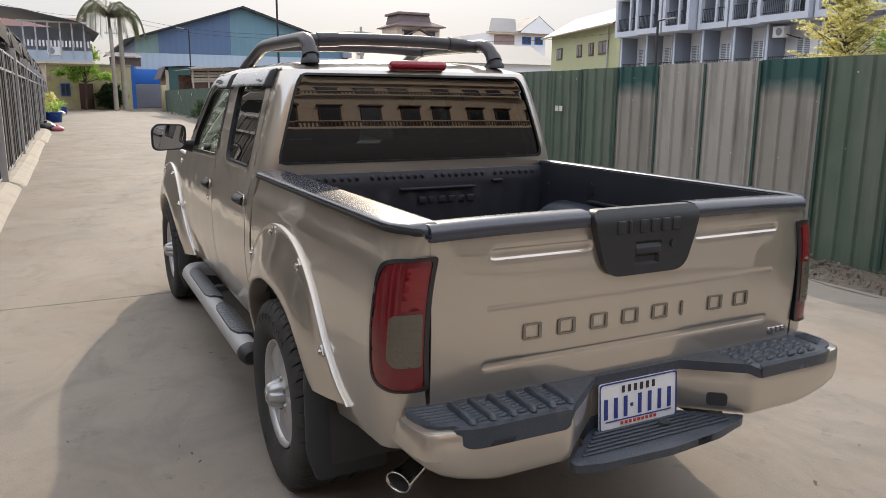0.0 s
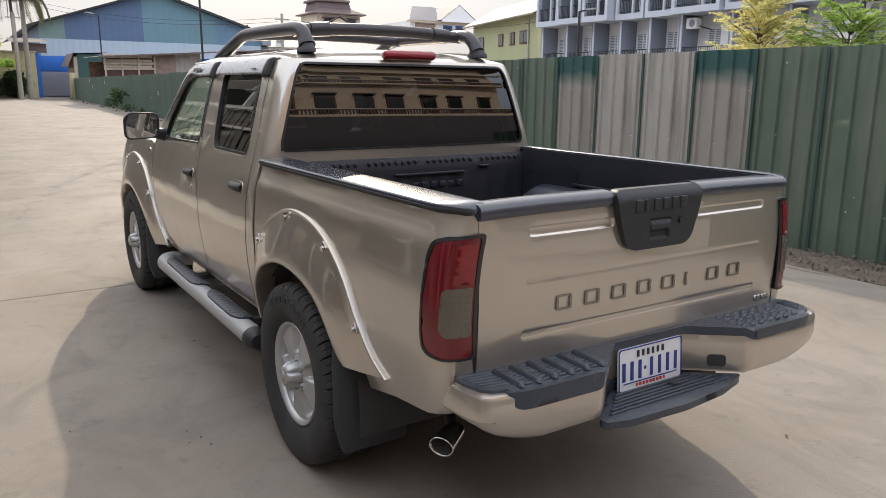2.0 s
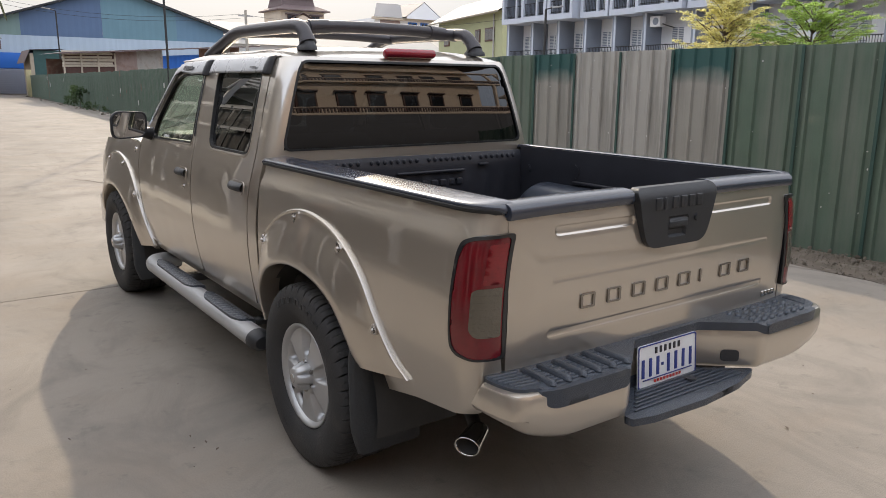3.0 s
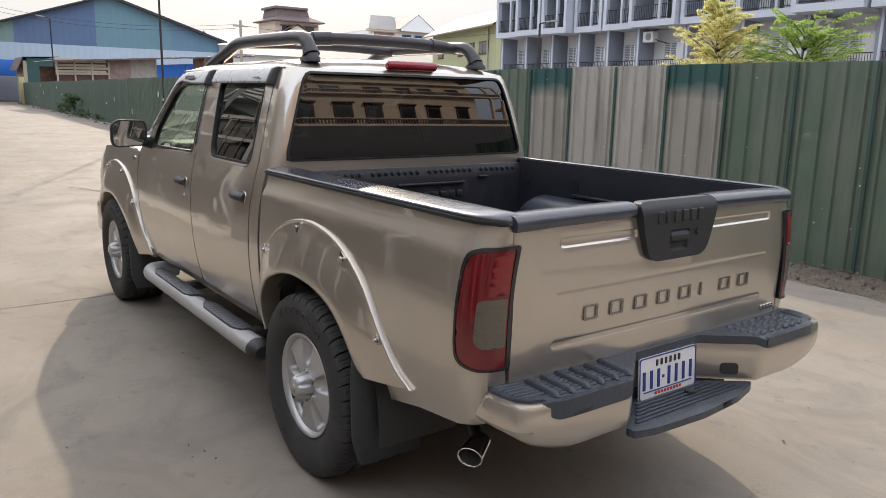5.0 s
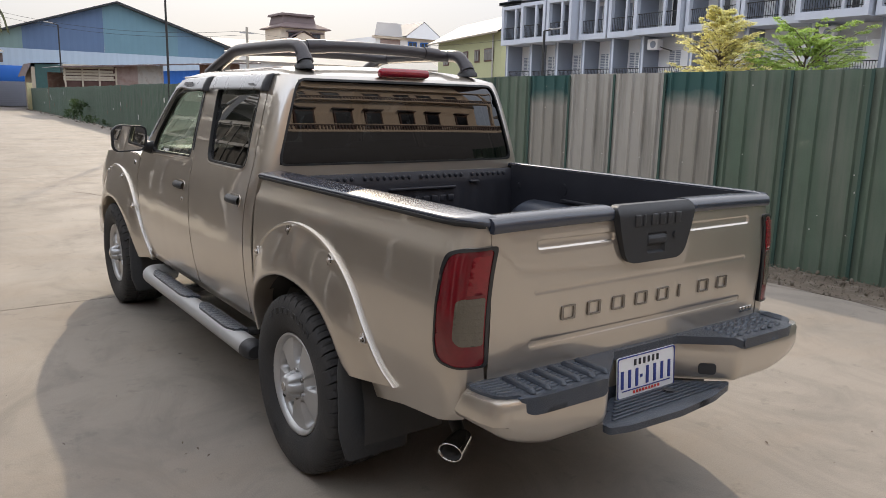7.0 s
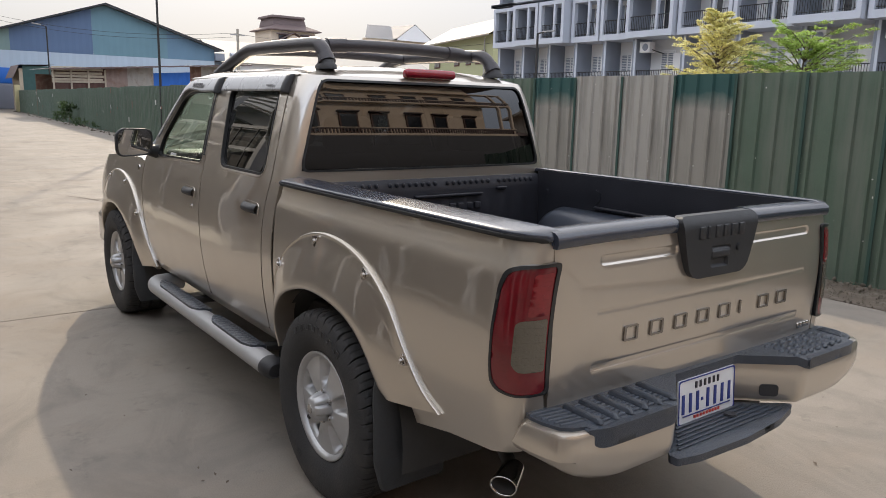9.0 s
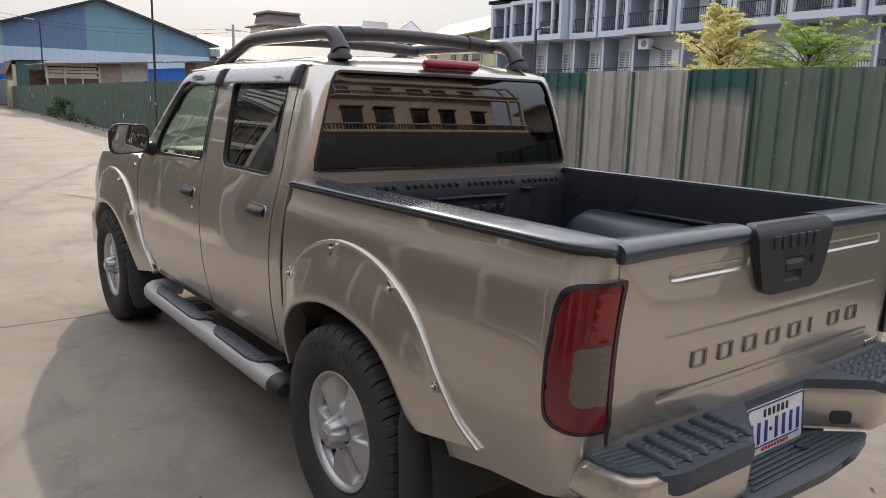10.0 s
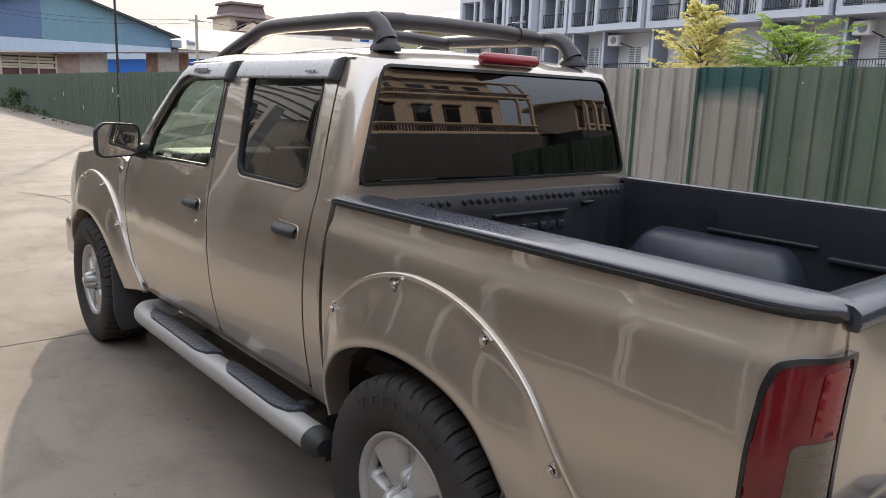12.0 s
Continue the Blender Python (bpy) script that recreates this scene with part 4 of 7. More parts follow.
for x0, x1, z in ((-0.14, 0.265, 1.102), (-0.60, -0.44, 1.122), (0.36, 0.42, 1.125)):
    part("liner_bar", box_bm(x0, x1, 0.405, 0.43, z - 0.006, z + 0.006, 0.004), LINER, liner)
for k in range(6):
    part("embossed_bar", box_bm(-0.04 + k * 0.052, -0.002 + k * 0.052, 0.414, 0.43, 1.028, 1.062, 0.006), LINER, liner)
for s, _ in SIDES:
    part("liner_side", panel_bm([(-1.02, 0.715), (0.44, 0.715), (0.44, 1.2035), (-1.02, 1.2035)], [], 0.05,
         lambda u, v, d: Vector((s * (WALL - 0.010 + d + 0.012 * max(0, (v - 1.10) / 0.10)), u, v)), 0.02), LINER, liner)
    # moulded hump over the wheel
    rows = []
    for k in range(25):
        t = k / 24
        y = 0.36 - 0.80 * t
        e = min(1.0, math.sin(min(t, 1 - t) * math.pi / 0.36) if min(t, 1 - t) < 0.18 else 1.0)
        e = max(e, 0.0) ** 0.6
        rows.append([Vector((s * (WALL - 0.004 - 0.20 * math.sin(a) ** 0.8 * (0.55 + 0.45 * e)), y, FLOOR + 0.305 * e * math.cos(a) ** 0.62)) for a in np.linspace(0.0001, math.pi / 2 - 0.0001, 12)])
    part("wheel_hump", grid_bm(rows), HUMP, liner, "scuffed blue-black wheel hump")
    part("side_ledge", box_bm(min(s * 0.63, s * 0.662), max(s * 0.63, s * 0.662), -0.98, -0.46, 1.01, 1.03, 0.006), LINER, liner)
    part("side_ledge", box_bm(min(s * 0.64, s * 0.662), max(s * 0.64, s * 0.662), -0.42, 0.02, 1.045, 1.06, 0.006), LINER, liner)
    part("tie_down_disc", disc_bm((s * 0.662, 0.02, 1.105), (-s, 0, 0), 0.038, 0.010, 20, 0.004), LINER, liner)
    part("tie_down_disc", disc_bm((s * 0.662, 0.36, 1.09), (-s, 0, 0), 0.022, 0.014, 16, 0.004), LINER, liner)
part("liner_tail", box_bm(-0.69, 0.69, -1.022, -1.012, 0.73, 1.185, 0.003), LINER, liner)

# ---- tailgate ----
GROOVES = [(-0.53, -0.19, 1.113, 0.013), (0.21, 0.585, 1.113, 0.013), (-0.54, 0.57, 0.965, 0.005), (-0.55, 0.565, 0.800, 0.009)]


def gate_y(x, z):
    y = -1.070 - 0.006 * (1 - (x / 0.7) ** 2) - 0.014 * math.sin(math.pi * min(max((z - 0.70) / 0.48, 0), 1))
    k = max(0.0, (abs(x) - 0.600 - 0.05 * abs((z - 0.95) / 0.25) ** 2) / 0.10)
    y += 0.010 * min(k, 1.0) ** 1.5 * 1.0
    for x0, x1, zc, h in GROOVES:
        dx = max(x0 + h - x, x - x1 + h, 0.0)
        d = math.hypot(dx, z - zc)
        t = max(0.0, min(1.0, (h + 0.004 - d) / 0.007))
        y += (0.0045 if h > 0.01 else 0.0030 if h > 0.007 else 0.0016) * t * t * (3 - 2 * t)
    return y


xs = sorted(set([round(v, 4) for v in np.linspace(-0.703, 0.703, 141)] + [v + d for g in GROOVES for v in g[:2] for d in (-0.004, 0, 0.004)]))
zs = sorted(set([round(v, 4) for v in np.linspace(0.708, 1.178, 30)] + [round(g[2] + s * (g[3] + d), 4) for g in GROOVES for s in (-1, 1) for d in (-0.004, -0.001, 0.0015, 0.004)] + [g[2] for g in GROOVES]))
rows = [[Vector((x, gate_y(x, z), z)) for x in xs] for z in zs]
for row, dz in ((0, -1), (-1, 1)):
    edge = [v + Vector((0, 0.03, dz * 0.004)) for v in rows[row]]
    rows = [edge] + rows if row == 0 else rows + [edge]
rows = [[r[0] + Vector((0, 0.03, 0))] + r + [r[-1] + Vector((0, 0.03, 0))] for r in rows]
gate = part("tailgate", sharpen(grid_bm(rows), 40), PAINT, truck, "champagne tailgate with pressed grooves")
prof = [(-1.052, 1.166), (-1.086, 1.166), (-1.092, 1.180), (-1.088, 1.200), (-1.074, 1.210), (-1.04, 1.213), (-1.005, 1.209), (-0.998, 1.195), (-0.998, 1.16)]
for x0, x1 in ((-0.708, -0.205), (0.205, 0.708)):
    rows = [[Vector((x, y + (0.006 * (abs(x) / 0.7) ** 2), z - 0.006 * (abs(x) / 0.7) ** 4)) for y, z in prof] for x in np.linspace(x0, x1, 16)]
    bm = grid_bm(rows)
    bm.verts.ensure_lookup_table()
    bm.faces.new(bm.verts[:len(prof)])
    bm.faces.new(bm.verts[-len(prof):])
    part("gate_cap", sharpen(bm, 60), CAP, gate, "black plastic gate cap, tinted blue for reflected sky")
part("gate_inner", box_bm(-0.70, 0.70, -1.05, -1.0, 0.71, 1.165, 0.004), LINER, gate)
# handle surround
bez = rounded([(-0.205, 1.214), (0.205, 1.214), (0.190, 1.14), (0.150, 1.015), (-0.150, 1.015), (-0.190, 1.14)], 0.05, 6)


def bez_y(u, v, d):
    k = min(1.0, max(0.0, (v - 1.17) / 0.045))
    y = -1.107 + 0.022 * k ** 2
    inx, inz = -0.045 < u < 0.04, 1.050 < v < 1.074
    if inx and inz:
        y += 0.011
    if abs(u) < 0.05 and 1.104 < v < 1.111:
        y += 0.007
    return Vector((u, y + d, v))


surround = part("handle_surround", sharpen(panel_bm(bez, [], 0.008, bez_y, 0.03), 40), SURROUND, gate, "black plastic tailgate handle surround")
part("latch_handle", box_bm(-0.050, 0.046, -1.111, -1.09, 1.076, 1.098, 0.004), SURROUND, surround)
part("keyhole", disc_bm((0.095, -1.105, 1.10), (0, -1, 0), 0.013, 0.008, 16, 0.002), TRIM, surround)
for k in range(6):
    x = -0.122 + k * 0.042
    part("wordmark_bar", box_bm(x, x + (0.012 if k == 1 else 0.030), -1.111, -1.10, 1.140, 1.180, 0.003), SURROUND, surround)
# chrome badge pieces in a row, as plain figures
for k in range(8):
    x = -0.425 + k * 0.1172
    w, z0, z1 = (0.008, 0.860, 0.908) if k == 5 else (0.062, 0.860, 0.908)
    outer = rounded([(x, z0), (x + w, z0), (x + w, z1), (x, z1)], 0.006, 3)
    hole = [] if k == 5 else [rounded([(x + 0.009, z0 + 0.0055), (x + w - 0.009, z0 + 0.0055), (x + w - 0.009, z1 - 0.0055), (x + 0.009, z1 - 0.0055)], 0.003, 3)]
    part("badge_figure", ring_plate(outer, hole, gate_y(x, 0.865) + 0.004, 0.010), BADGE, gate, "raised chrome badge figure")
for k in range(4):
    x = 0.585 + k * 0.023
    part("trim_badge_bar", box_bm(x, x + 0.018, gate_y(x, 0.745) - 0.005, gate_y(x, 0.745) + 0.003, 0.734, 0.756, 0.003), CHROME, gate)

# ---- tail lamps on the rear corners ----
lamp_out = rounded([(-1.122, 1.126), (-1.02, 1.118), (-0.986, 1.104), (-0.974, 1.06), (-0.966, 0.94), (-0.965, 0.83), (-0.970, 0.788), (-0.988, 0.769), (-1.03, 0.757), (-1.122, 0.760)], 0.018, 4)
red_out = rounded([(-1.106, 1.113), (-1.028, 1.105), (-1.000, 1.094), (-0.987, 1.052), (-0.977, 0.94), (-0.975, 0.837), (-0.980, 0.797), (-0.995, 0.779), (-1.032, 0.767), (-1.106, 0.769)], 0.014, 4)
rev_out = rounded([(-1.1030, 0.975), (-1.040, 0.971), (-1.028, 0.961), (-1.025, 0.848), (-1.040, 0.828), (-1.1030, 0.829)], 0.010, 4)
deep_out = rounded([(-1.1030, 1.100), (-1.056, 1.095), (-1.052, 0.982), (-1.1030, 0.984)], 0.006, 3)
for s, _ in SIDES:
    p = skin(s)
    lamp = part("tail_lamp", panel_bm(lamp_out, [offset_loop(red_out, 0.0035)], 0.02, lambda u, v, d: p(u, v, d, 0.0150), 0.02), LAMP_FRAME, truck, "red tail lamp in a dark grey surround")
    part("lamp_bowl", panel_bm(lamp_out, [], 0.03, lambda u, v, d: p(u, v, d + 0.006, 0.0), 0.01), LAMP_FRAME, lamp)
    part("red_lens", panel_bm(offset_loop(red_out, 0.0075), [], 0.0105, lambda u, v, d: p(u, v, d, 0.0112 + 0.0016 * math.sin((v - 0.77) * 9.4)), 0.01), RED, lamp, "glossy red lens")
    part("brake_lens", panel_bm(deep_out, [], 0.0105, lambda u, v, d: p(u, v, d, 0.0145), 0.006), RED_BRAKE, lamp, "bright red brake lens")
    part("reverse_lens", panel_bm(rev_out, [], 0.0105, lambda u, v, d: p(u, v, d, 0.0150), 0.01), SMOKE, lamp, "smoky clear reversing lens")
    for k in range(6):
        z = 0.848 + 0.0205 * k
        part("lens_rib", panel_bm([(-1.099, z), (-1.030, z), (-1.030, z + 0.0022), (-1.099, z + 0.0022)], [], 0.03, lambda u, v, d: p(u, v, d, 0.0164), 0.003), SMOKE, lamp)
    for k in range(9):
        z = 0.992 + 0.0118 * k
        part("lens_rib", panel_bm([(-1.099, z), (-1.058, z), (-1.058, z + 0.0016), (-1.099, z + 0.0016)], [], 0.03, lambda u, v, d: p(u, v, d, 0.0156), 0.003), RED_BRAKE, lamp)

# third brake lamp
part("brake_light", moved(box_bm(-0.146, 0.146, -0.022, 0.03, -0.022, 0.020, 0.018, 4), pose(0, 0.515, 1.672, -18, 0, 0)), RED_BRIGHT, truck, "red high brake light")

# ---- rear bumper ----
half_path = [(0.17, -1.085), (0.345, -1.232), (0.365, -1.24), (0.48, -1.24), (0.60, -1.240), (0.70, -1.237), (0.752, -1.230), (0.787, -1.206), (0.800, -1.16), (0.806, -1.10), (0.809, -1.05), (0.806, -1.0), (0.775, -0.975)]
path = [(-x, y) for x, y in half_path[::-1]] + half_path
dense = []
for a, b in zip(path, path[1:]):
    n = max(1, int(math.dist(a, b) / 0.016))
    dense += [(a[0] + (b[0] - a[0]) * k / n, a[1] + (b[1] - a[1]) * k / n) for k in range(n)]
dense.append(path[-1])
rows = []
for i, (x, y) in enumerate(dense):
    a, b = np.array(dense[max(i - 1, 0)]), np.array(dense[min(i + 1, len(dense) - 1)])
    t = (b - a) / np.linalg.norm(b - a)
    nrm = np.array((t[1], -t[0]))
    zb = 0.535 + 0.068 * max(0.0, (abs(x) - 0.56) / 0.25) ** 1.5
    row = []
    for off, z in ((-0.06, 0.702), (-0.018, 0.703), (-0.006, 0.700), (0.0, 0.690), (0.002, 0.63), (0.0, zb + 0.045), (-0.006, zb + 0.018), (-0.022, zb + 0.003), (-0.05, zb)):
        # the ends are cut on a slant, the top shorter than the bottom
        back = 0.085 * max(0.0, (z - 0.55) / 0.15) * max(0.0, min(1.0, (y + 1.22) / 0.22)) ** 1.6 * (abs(x) > 0.6)
        row.append(Vector((x + nrm[0] * off, y + nrm[1] * off - back, z)))
    rows.append(row)
bumper = part("rear_bumper", sharpen(grid_bm(rows), 40), PAINT, truck, "champagne step bumper with black treads")
pad_half = [(0.17, -1.098), (0.358, -1.243), (0.375, -1.248), (0.668, -1.246), (0.690, -1.238), (0.704, -1.215), (0.742, -1.203), (0.768, -1.18), (0.782, -1.13), (0.784, -1.09), (0.775, -1.06)]
pad_out = [(-x, y) for x, y in pad_half[::-1]] + pad_half
pad = part("bumper_tread", sharpen(panel_bm(pad_out, [], 0.03, lambda u, v, d: Vector((u, v, 0.712 - d - 0.012 * max(0.0, (-1.225 - v) / 0.02))), 0.03), 40), PAD, bumper, "black ribbed plastic bumper tread")


def tread_rib(x0, y0, x1, y1, w, h, z=0.7115):
    """A low rounded ridge on a tread, from one point to another."""
    a, b = Vector((x0, y0, 0)), Vector((x1, y1, 0))
    t = (b - a).normalized()
    n = Vector((-t.y, t.x, 0)) * w
    e = min(0.4, 1.2 * w / (b - a).length)
    rows = [[a.lerp(b, q) + n * c * k + Vector((0, 0, z + h * g * m)) for c, g in ((-1, 0), (-0.75, 0.75), (-0.35, 1), (0.35, 1), (0.75, 0.75), (1, 0))] for q, k, m in ((0, 0.45, 0), (e * 0.5, 0.85, 0.8), (e, 1, 1), (1 - e, 1, 1), (1 - e * 0.5, 0.85, 0.8), (1, 0.45, 0))]
    return grid_bm(rows)


for k in range(6):
    # broad ridges with fine ribs between them
    x = -0.345 - 0.062 * k
    part("tread_rib", tread_rib(x, -1.228, x, -1.085, 0.0125, 0.014), PAD, bumper)
    for q in range(7):
        if k < 5:
            part("fine_rib", tread_rib(x - 0.016, -1.212 + 0.018 * q, x - 0.046, -1.212 + 0.018 * q, 0.0045, 0.005), PAD, bumper)
for q in range(6):
    part("fine_rib", tread_rib(-0.672, -1.186 + 0.019 * q, -0.757 - 0.004 * q, -1.172 + 0.019 * q, 0.0045, 0.005), PAD, bumper)
for k in range(7):
    for q in range(5):
        x = 0.33 + 0.049 * k + 0.012 * (q % 2)
        if x + 0.03 < 0.70 and x > 0.24 - (q - 4) * 0.02:
            part("tread_block", tread_rib(x, -1.214 + q * 0.027, x + 0.036, -1.206 + q * 0.027, 0.0095, 0.008), PAD, bumper)
for q in range(6):
    part("fine_rib", tread_rib(0.705 + 0.011 * q, -1.19 + 0.006 * q, 0.715 + 0.0095 * q, -1.09, 0.0035, 0.005), PAD, bumper)
for s, _ in SIDES:
    # the tread laps over the bumper's face
    deep = 0.653 if s < 0 else 0.672
    lip = rounded([(0.366, 0.708), (0.712, 0.708), (0.706, 0.69), (0.690, deep + 0.008), (0.668, deep), (0.38, deep - 0.002), (0.366, deep + 0.008)], 0.014, 3)
    part("tread_lip", panel_bm(lip, [], 0.015, lambda u, v, d: Vector((s * u, -1.251 + d + 0.020 * max(0, (u - 0.62) / 0.09) ** 2, v)), 0.03), PAD, bumper)
part("bumper_hole", moved(panel_bm(rounded([(-0.032, -0.021), (0.032, -0.021), (0.032, 0.021), (-0.032, 0.021)], 0.014), [], 0.03, lambda u, v, d: Vector((u, -0.005 + d, v)), 0.012), Matrix.Translation((0.268, -1.168, 0.588)) @ pose(0, 0, 0, 0, 0, -40)), TRIM, bumper, "black slot for a tow hook")
step_out = rounded([(-0.165, -1.085), (-0.35, -1.225), (-0.345, -1.25), (-0.25, -1.262), (0.0, -1.268), (0.20, -1.258), (0.31, -1.235), (0.345, -1.215), (0.165, -1.085)], 0.018, 3)
part("foot_step", sharpen(panel_bm(step_out, [], 0.022, lambda u, v, d: Vector((u, v, 0.538 - d - 0.014 * max(0.0, (-1.238 - v) / 0.03) ** 1.5)), 0.024), 40), PAD, bumper, "black ribbed foot step")
for k in range(7):
    y = -1.105 - k * 0.019
    w = 0.165 + (-1.085 - y) * 1.22
    part("step_rib", box_bm(-w + 0.03, min(w, 0.30) - 0.03, y - 0.005, y + 0.005, 0.5375, 0.5435, 0.0025), PAD, bumper)
part("step_bolt", disc_bm((0.06, -1.16, 0.541), (0, 0, 1), 0.022, 0.008, 14, 0.003), TRIM, bumper)
part("recess_back", box_bm(-0.185, 0.185, -1.085, -1.06, 0.50, 0.70, 0.004), PAD, bumper)
plate = part("number_plate", moved(panel_bm(rounded([(-0.155, -0.076), (0.155, -0.076), (0.155, 0.076), (-0.155, 0.076)], 0.012), [], 0.08, lambda u, v, d: Vector((u, d, v)), 0.004), pose(0, -1.106, 0.608, -4, 0, 0)), PLATE_WHITE, truck, "white number plate with blue border")
pm = pose(0, -1.1075, 0.608, -4, 0, 0)
border = [rounded([(-w, -h), (w, -h), (w, h), (-w, h)], 0.012) for w, h in ((0.154, 0.075), (0.1495, 0.0705))]
part("plate_border", moved(panel_bm(border[0], border[1:], 0.08, lambda u, v, d: Vector((u, d - 0.001, v)), 0.001), pm), PLATE_BLUE, plate)
for k, x in enumerate((-0.142, -0.104, -0.066, -0.010, 0.030, 0.070, 0.110)):
    part("plate_bar", moved(box_bm(x + 0.006, x + 0.019, -0.0015, 0.001, -0.038, 0.026, 0), pm), PLATE_BLUE, plate)
part("plate_bar", moved(box_bm(-0.034, -0.024, -0.0015, 0.001, -0.010, 0.0, 0), pm), PLATE_BLUE, plate)
for k in range(6):
    part("plate_bar", moved(box_bm(-0.068 + k * 0.024, -0.058 + k * 0.024, -0.0015, 0.001, 0.038, 0.060, 0), pm), PLATE_BLACK, plate)
for k in range(9):
    part("plate_bar", moved(box_bm(-0.072 + k * 0.0165, -0.063 + k * 0.0165, -0.0015, 0.001, -0.062, -0.053, 0), pm), PLATE_RED, plate)
part("plate_bar", moved(box_bm(-0.13, 0.13, -0.0015, 0.001, -0.048, -0.045, 0), pm), PLATE_BLUE, plate)

# exhaust, oval chrome tip turned out to the side
d = Vector((-0.85, -0.50, -0.15)).normalized()
e = Vector((-0.752, -0.955, 0.437))
ex = spline([(-0.50, -0.35, 0.45), (-0.54, -0.60, 0.47), (-0.60, -0.76, 0.465), tuple(e - d * 0.09)], 14)
tail = part("exhaust_pipe", tube_bm(ex, 0.022), DARK, truck, "exhaust pipe with chrome tip")
across = d.cross(Vector((0, 0, 1))).normalized()
up = across.cross(d).normalized()
rows = [[e + d * o + across * r * 1.15 * math.cos(a) + up * r * 0.9 * math.sin(a) for a in np.linspace(0, 2 * math.pi, 29)] for o, r in ((-0.115, 0.024), (-0.10, 0.031), (-0.05, 0.034), (-0.006, 0.037), (0.0, 0.036), (-0.003, 0.0325), (-0.04, 0.030), (-0.09, 0.028))]
part("exhaust_tip", grid_bm(rows), CHROME, tail, "polished chrome exhaust tip")
part("exhaust_bore", grid_bm([[e + d * o + across * r * 1.15 * math.cos(a) + up * r * 0.9 * math.sin(a) for a in np.linspace(0, 2 * math.pi, 29)] for o, r in ((-0.008, 0.0315), (-0.06, 0.0285), (-0.06, 0.0))]), DARK, tail)

# ---- roof rack ----
rack = part("roof_rack", tube_bm(spline([(-0.485, 0.80, 1.785), (-0.2, 0.79, 1.800), (0.2, 0.79, 1.800), (0.485, 0.80, 1.785)], 20), 0.030, 16), STEEL, truck, "dark grey tubular roof rack")
for s, _ in SIDES:
    rail = [(s * 0.485, 0.625, 1.690), (s * 0.483, 0.650, 1.735), (s * 0.481, 0.690, 1.772), (s * 0.48, 0.760, 1.790), (s * 0.478, 1.0, 1.795), (s * 0.478, 1.4, 1.798), (s * 0.48, 1.55, 1.79), (s * 0.485, 1.66, 1.762), (s * 0.50, 1.86, 1.700), (s * 0.505, 1.93, 1.675)]
    r = part("rack_rail", tube_bm(spline(rail, 46), 0.033, 16), STEEL, rack)
    part("rail_foot", grid_bm([[Vector((s * 0.488 + w * math.cos(a) * 0.75, 0.625 + 0.01 + w * 1.5 * math.sin(a), z)) for a in np.linspace(0, 2 * math.pi, 20)] for w, z in ((0.052, 1.675), (0.050, 1.692), (0.040, 1.702), (0.036, 1.716))]), TRIM, r)
    part("foot_collar", tube_bm([(s * 0.485, 0.628, 1.705), (s * 0.4845, 0.638, 1.722), (s * 0.484, 0.648, 1.738)], [0.040, 0.038, 0.035], 16), STEEL, r)
    part("rail_foot", grid_bm([[Vector((s * 0.503 + w * math.cos(a) * 0.7, 1.92 + w * 1.7 * math.sin(a), z)) for a in np.linspace(0, 2 * math.pi, 20)] for w, z in ((0.050, 1.655), (0.046, 1.68), (0.036, 1.70))]), TRIM, r)
    part("rail_sleeve", tube_bm([(s * 0.40, 0.795, 1.791), (s * 0.30, 0.792, 1.797)], 0.0345, 16), STEEL, rack)
part("front_crossbar", tube_bm(spline([(-0.478, 1.45, 1.79), (-0.2, 1.45, 1.802), (0.2, 1.45, 1.802), (0.478, 1.45, 1.79)], 16), 0.028, 14), STEEL, rack)

# ---- side steps ----
for s, _ in SIDES:
    pts = spline([(s * 0.66, 2.27, 0.385), (s * 0.74, 2.275, 0.395), (s * 0.815, 2.25, 0.40), (s * 0.852, 2.16, 0.40), (s * 0.858, 2.0, 0.40), (s * 0.858, 1.2, 0.40), (s * 0.858, 0.45, 0.40)], 40)
    stp = part("side_step", tube_bm(pts, 0.054, 18, squash=0.85), STEP_SILVER, truck, "silver tubular side step with black treads")
    part("end_cap", tube_bm([(s * 0.858, 0.465, 0.40), (s * 0.858, 0.445, 0.40), (s * 0.858, 0.410, 0.398), (s * 0.858, 0.395, 0.397)], [0.056, 0.056, 0.050, 0.034], 18, squash=0.85), TRIM, stp)
    for y0, y1 in ((1.31, 2.05), (0.60, 1.17)):
        out = rounded([(-0.020, y0), (0.052, y0), (0.056, y0 + 0.06), (0.056, y1 - 0.12), (0.03, y1), (0.0, y1), (-0.034, y1 - 0.06), (-0.038, y0 + 0.10)], 0.04, 5)
        def tread(u, v, d, y0=y0):
            t = max(-1.0, min(1.0, u / 0.0585))
            return Vector((s * (0.855 - u * 0.98), v, 0.400 + 0.054 * 0.85 * math.sqrt(max(0, 1 - (u * 0.9 / 0.056) ** 2)) * 0.75 + 0.020 - d + 0.003 * (math.sin((v + u) * 2 * math.pi / 0.045) > 0) * (math.sin((v - u) * 2 * math.pi / 0.045) > 0)))
        part("step_tread", sharpen(panel_bm(out, [], 0.011, tread, 0.018), 45), PAD, stp, "black ribbed step tread")
    for y in (0.75, 1.75):
        part("step_bracket", box_bm(min(s * 0.60, s * 0.85), max(s * 0.60, s * 0.85), y - 0.03, y + 0.03, 0.37, 0.40, 0.004), DARK, stp)

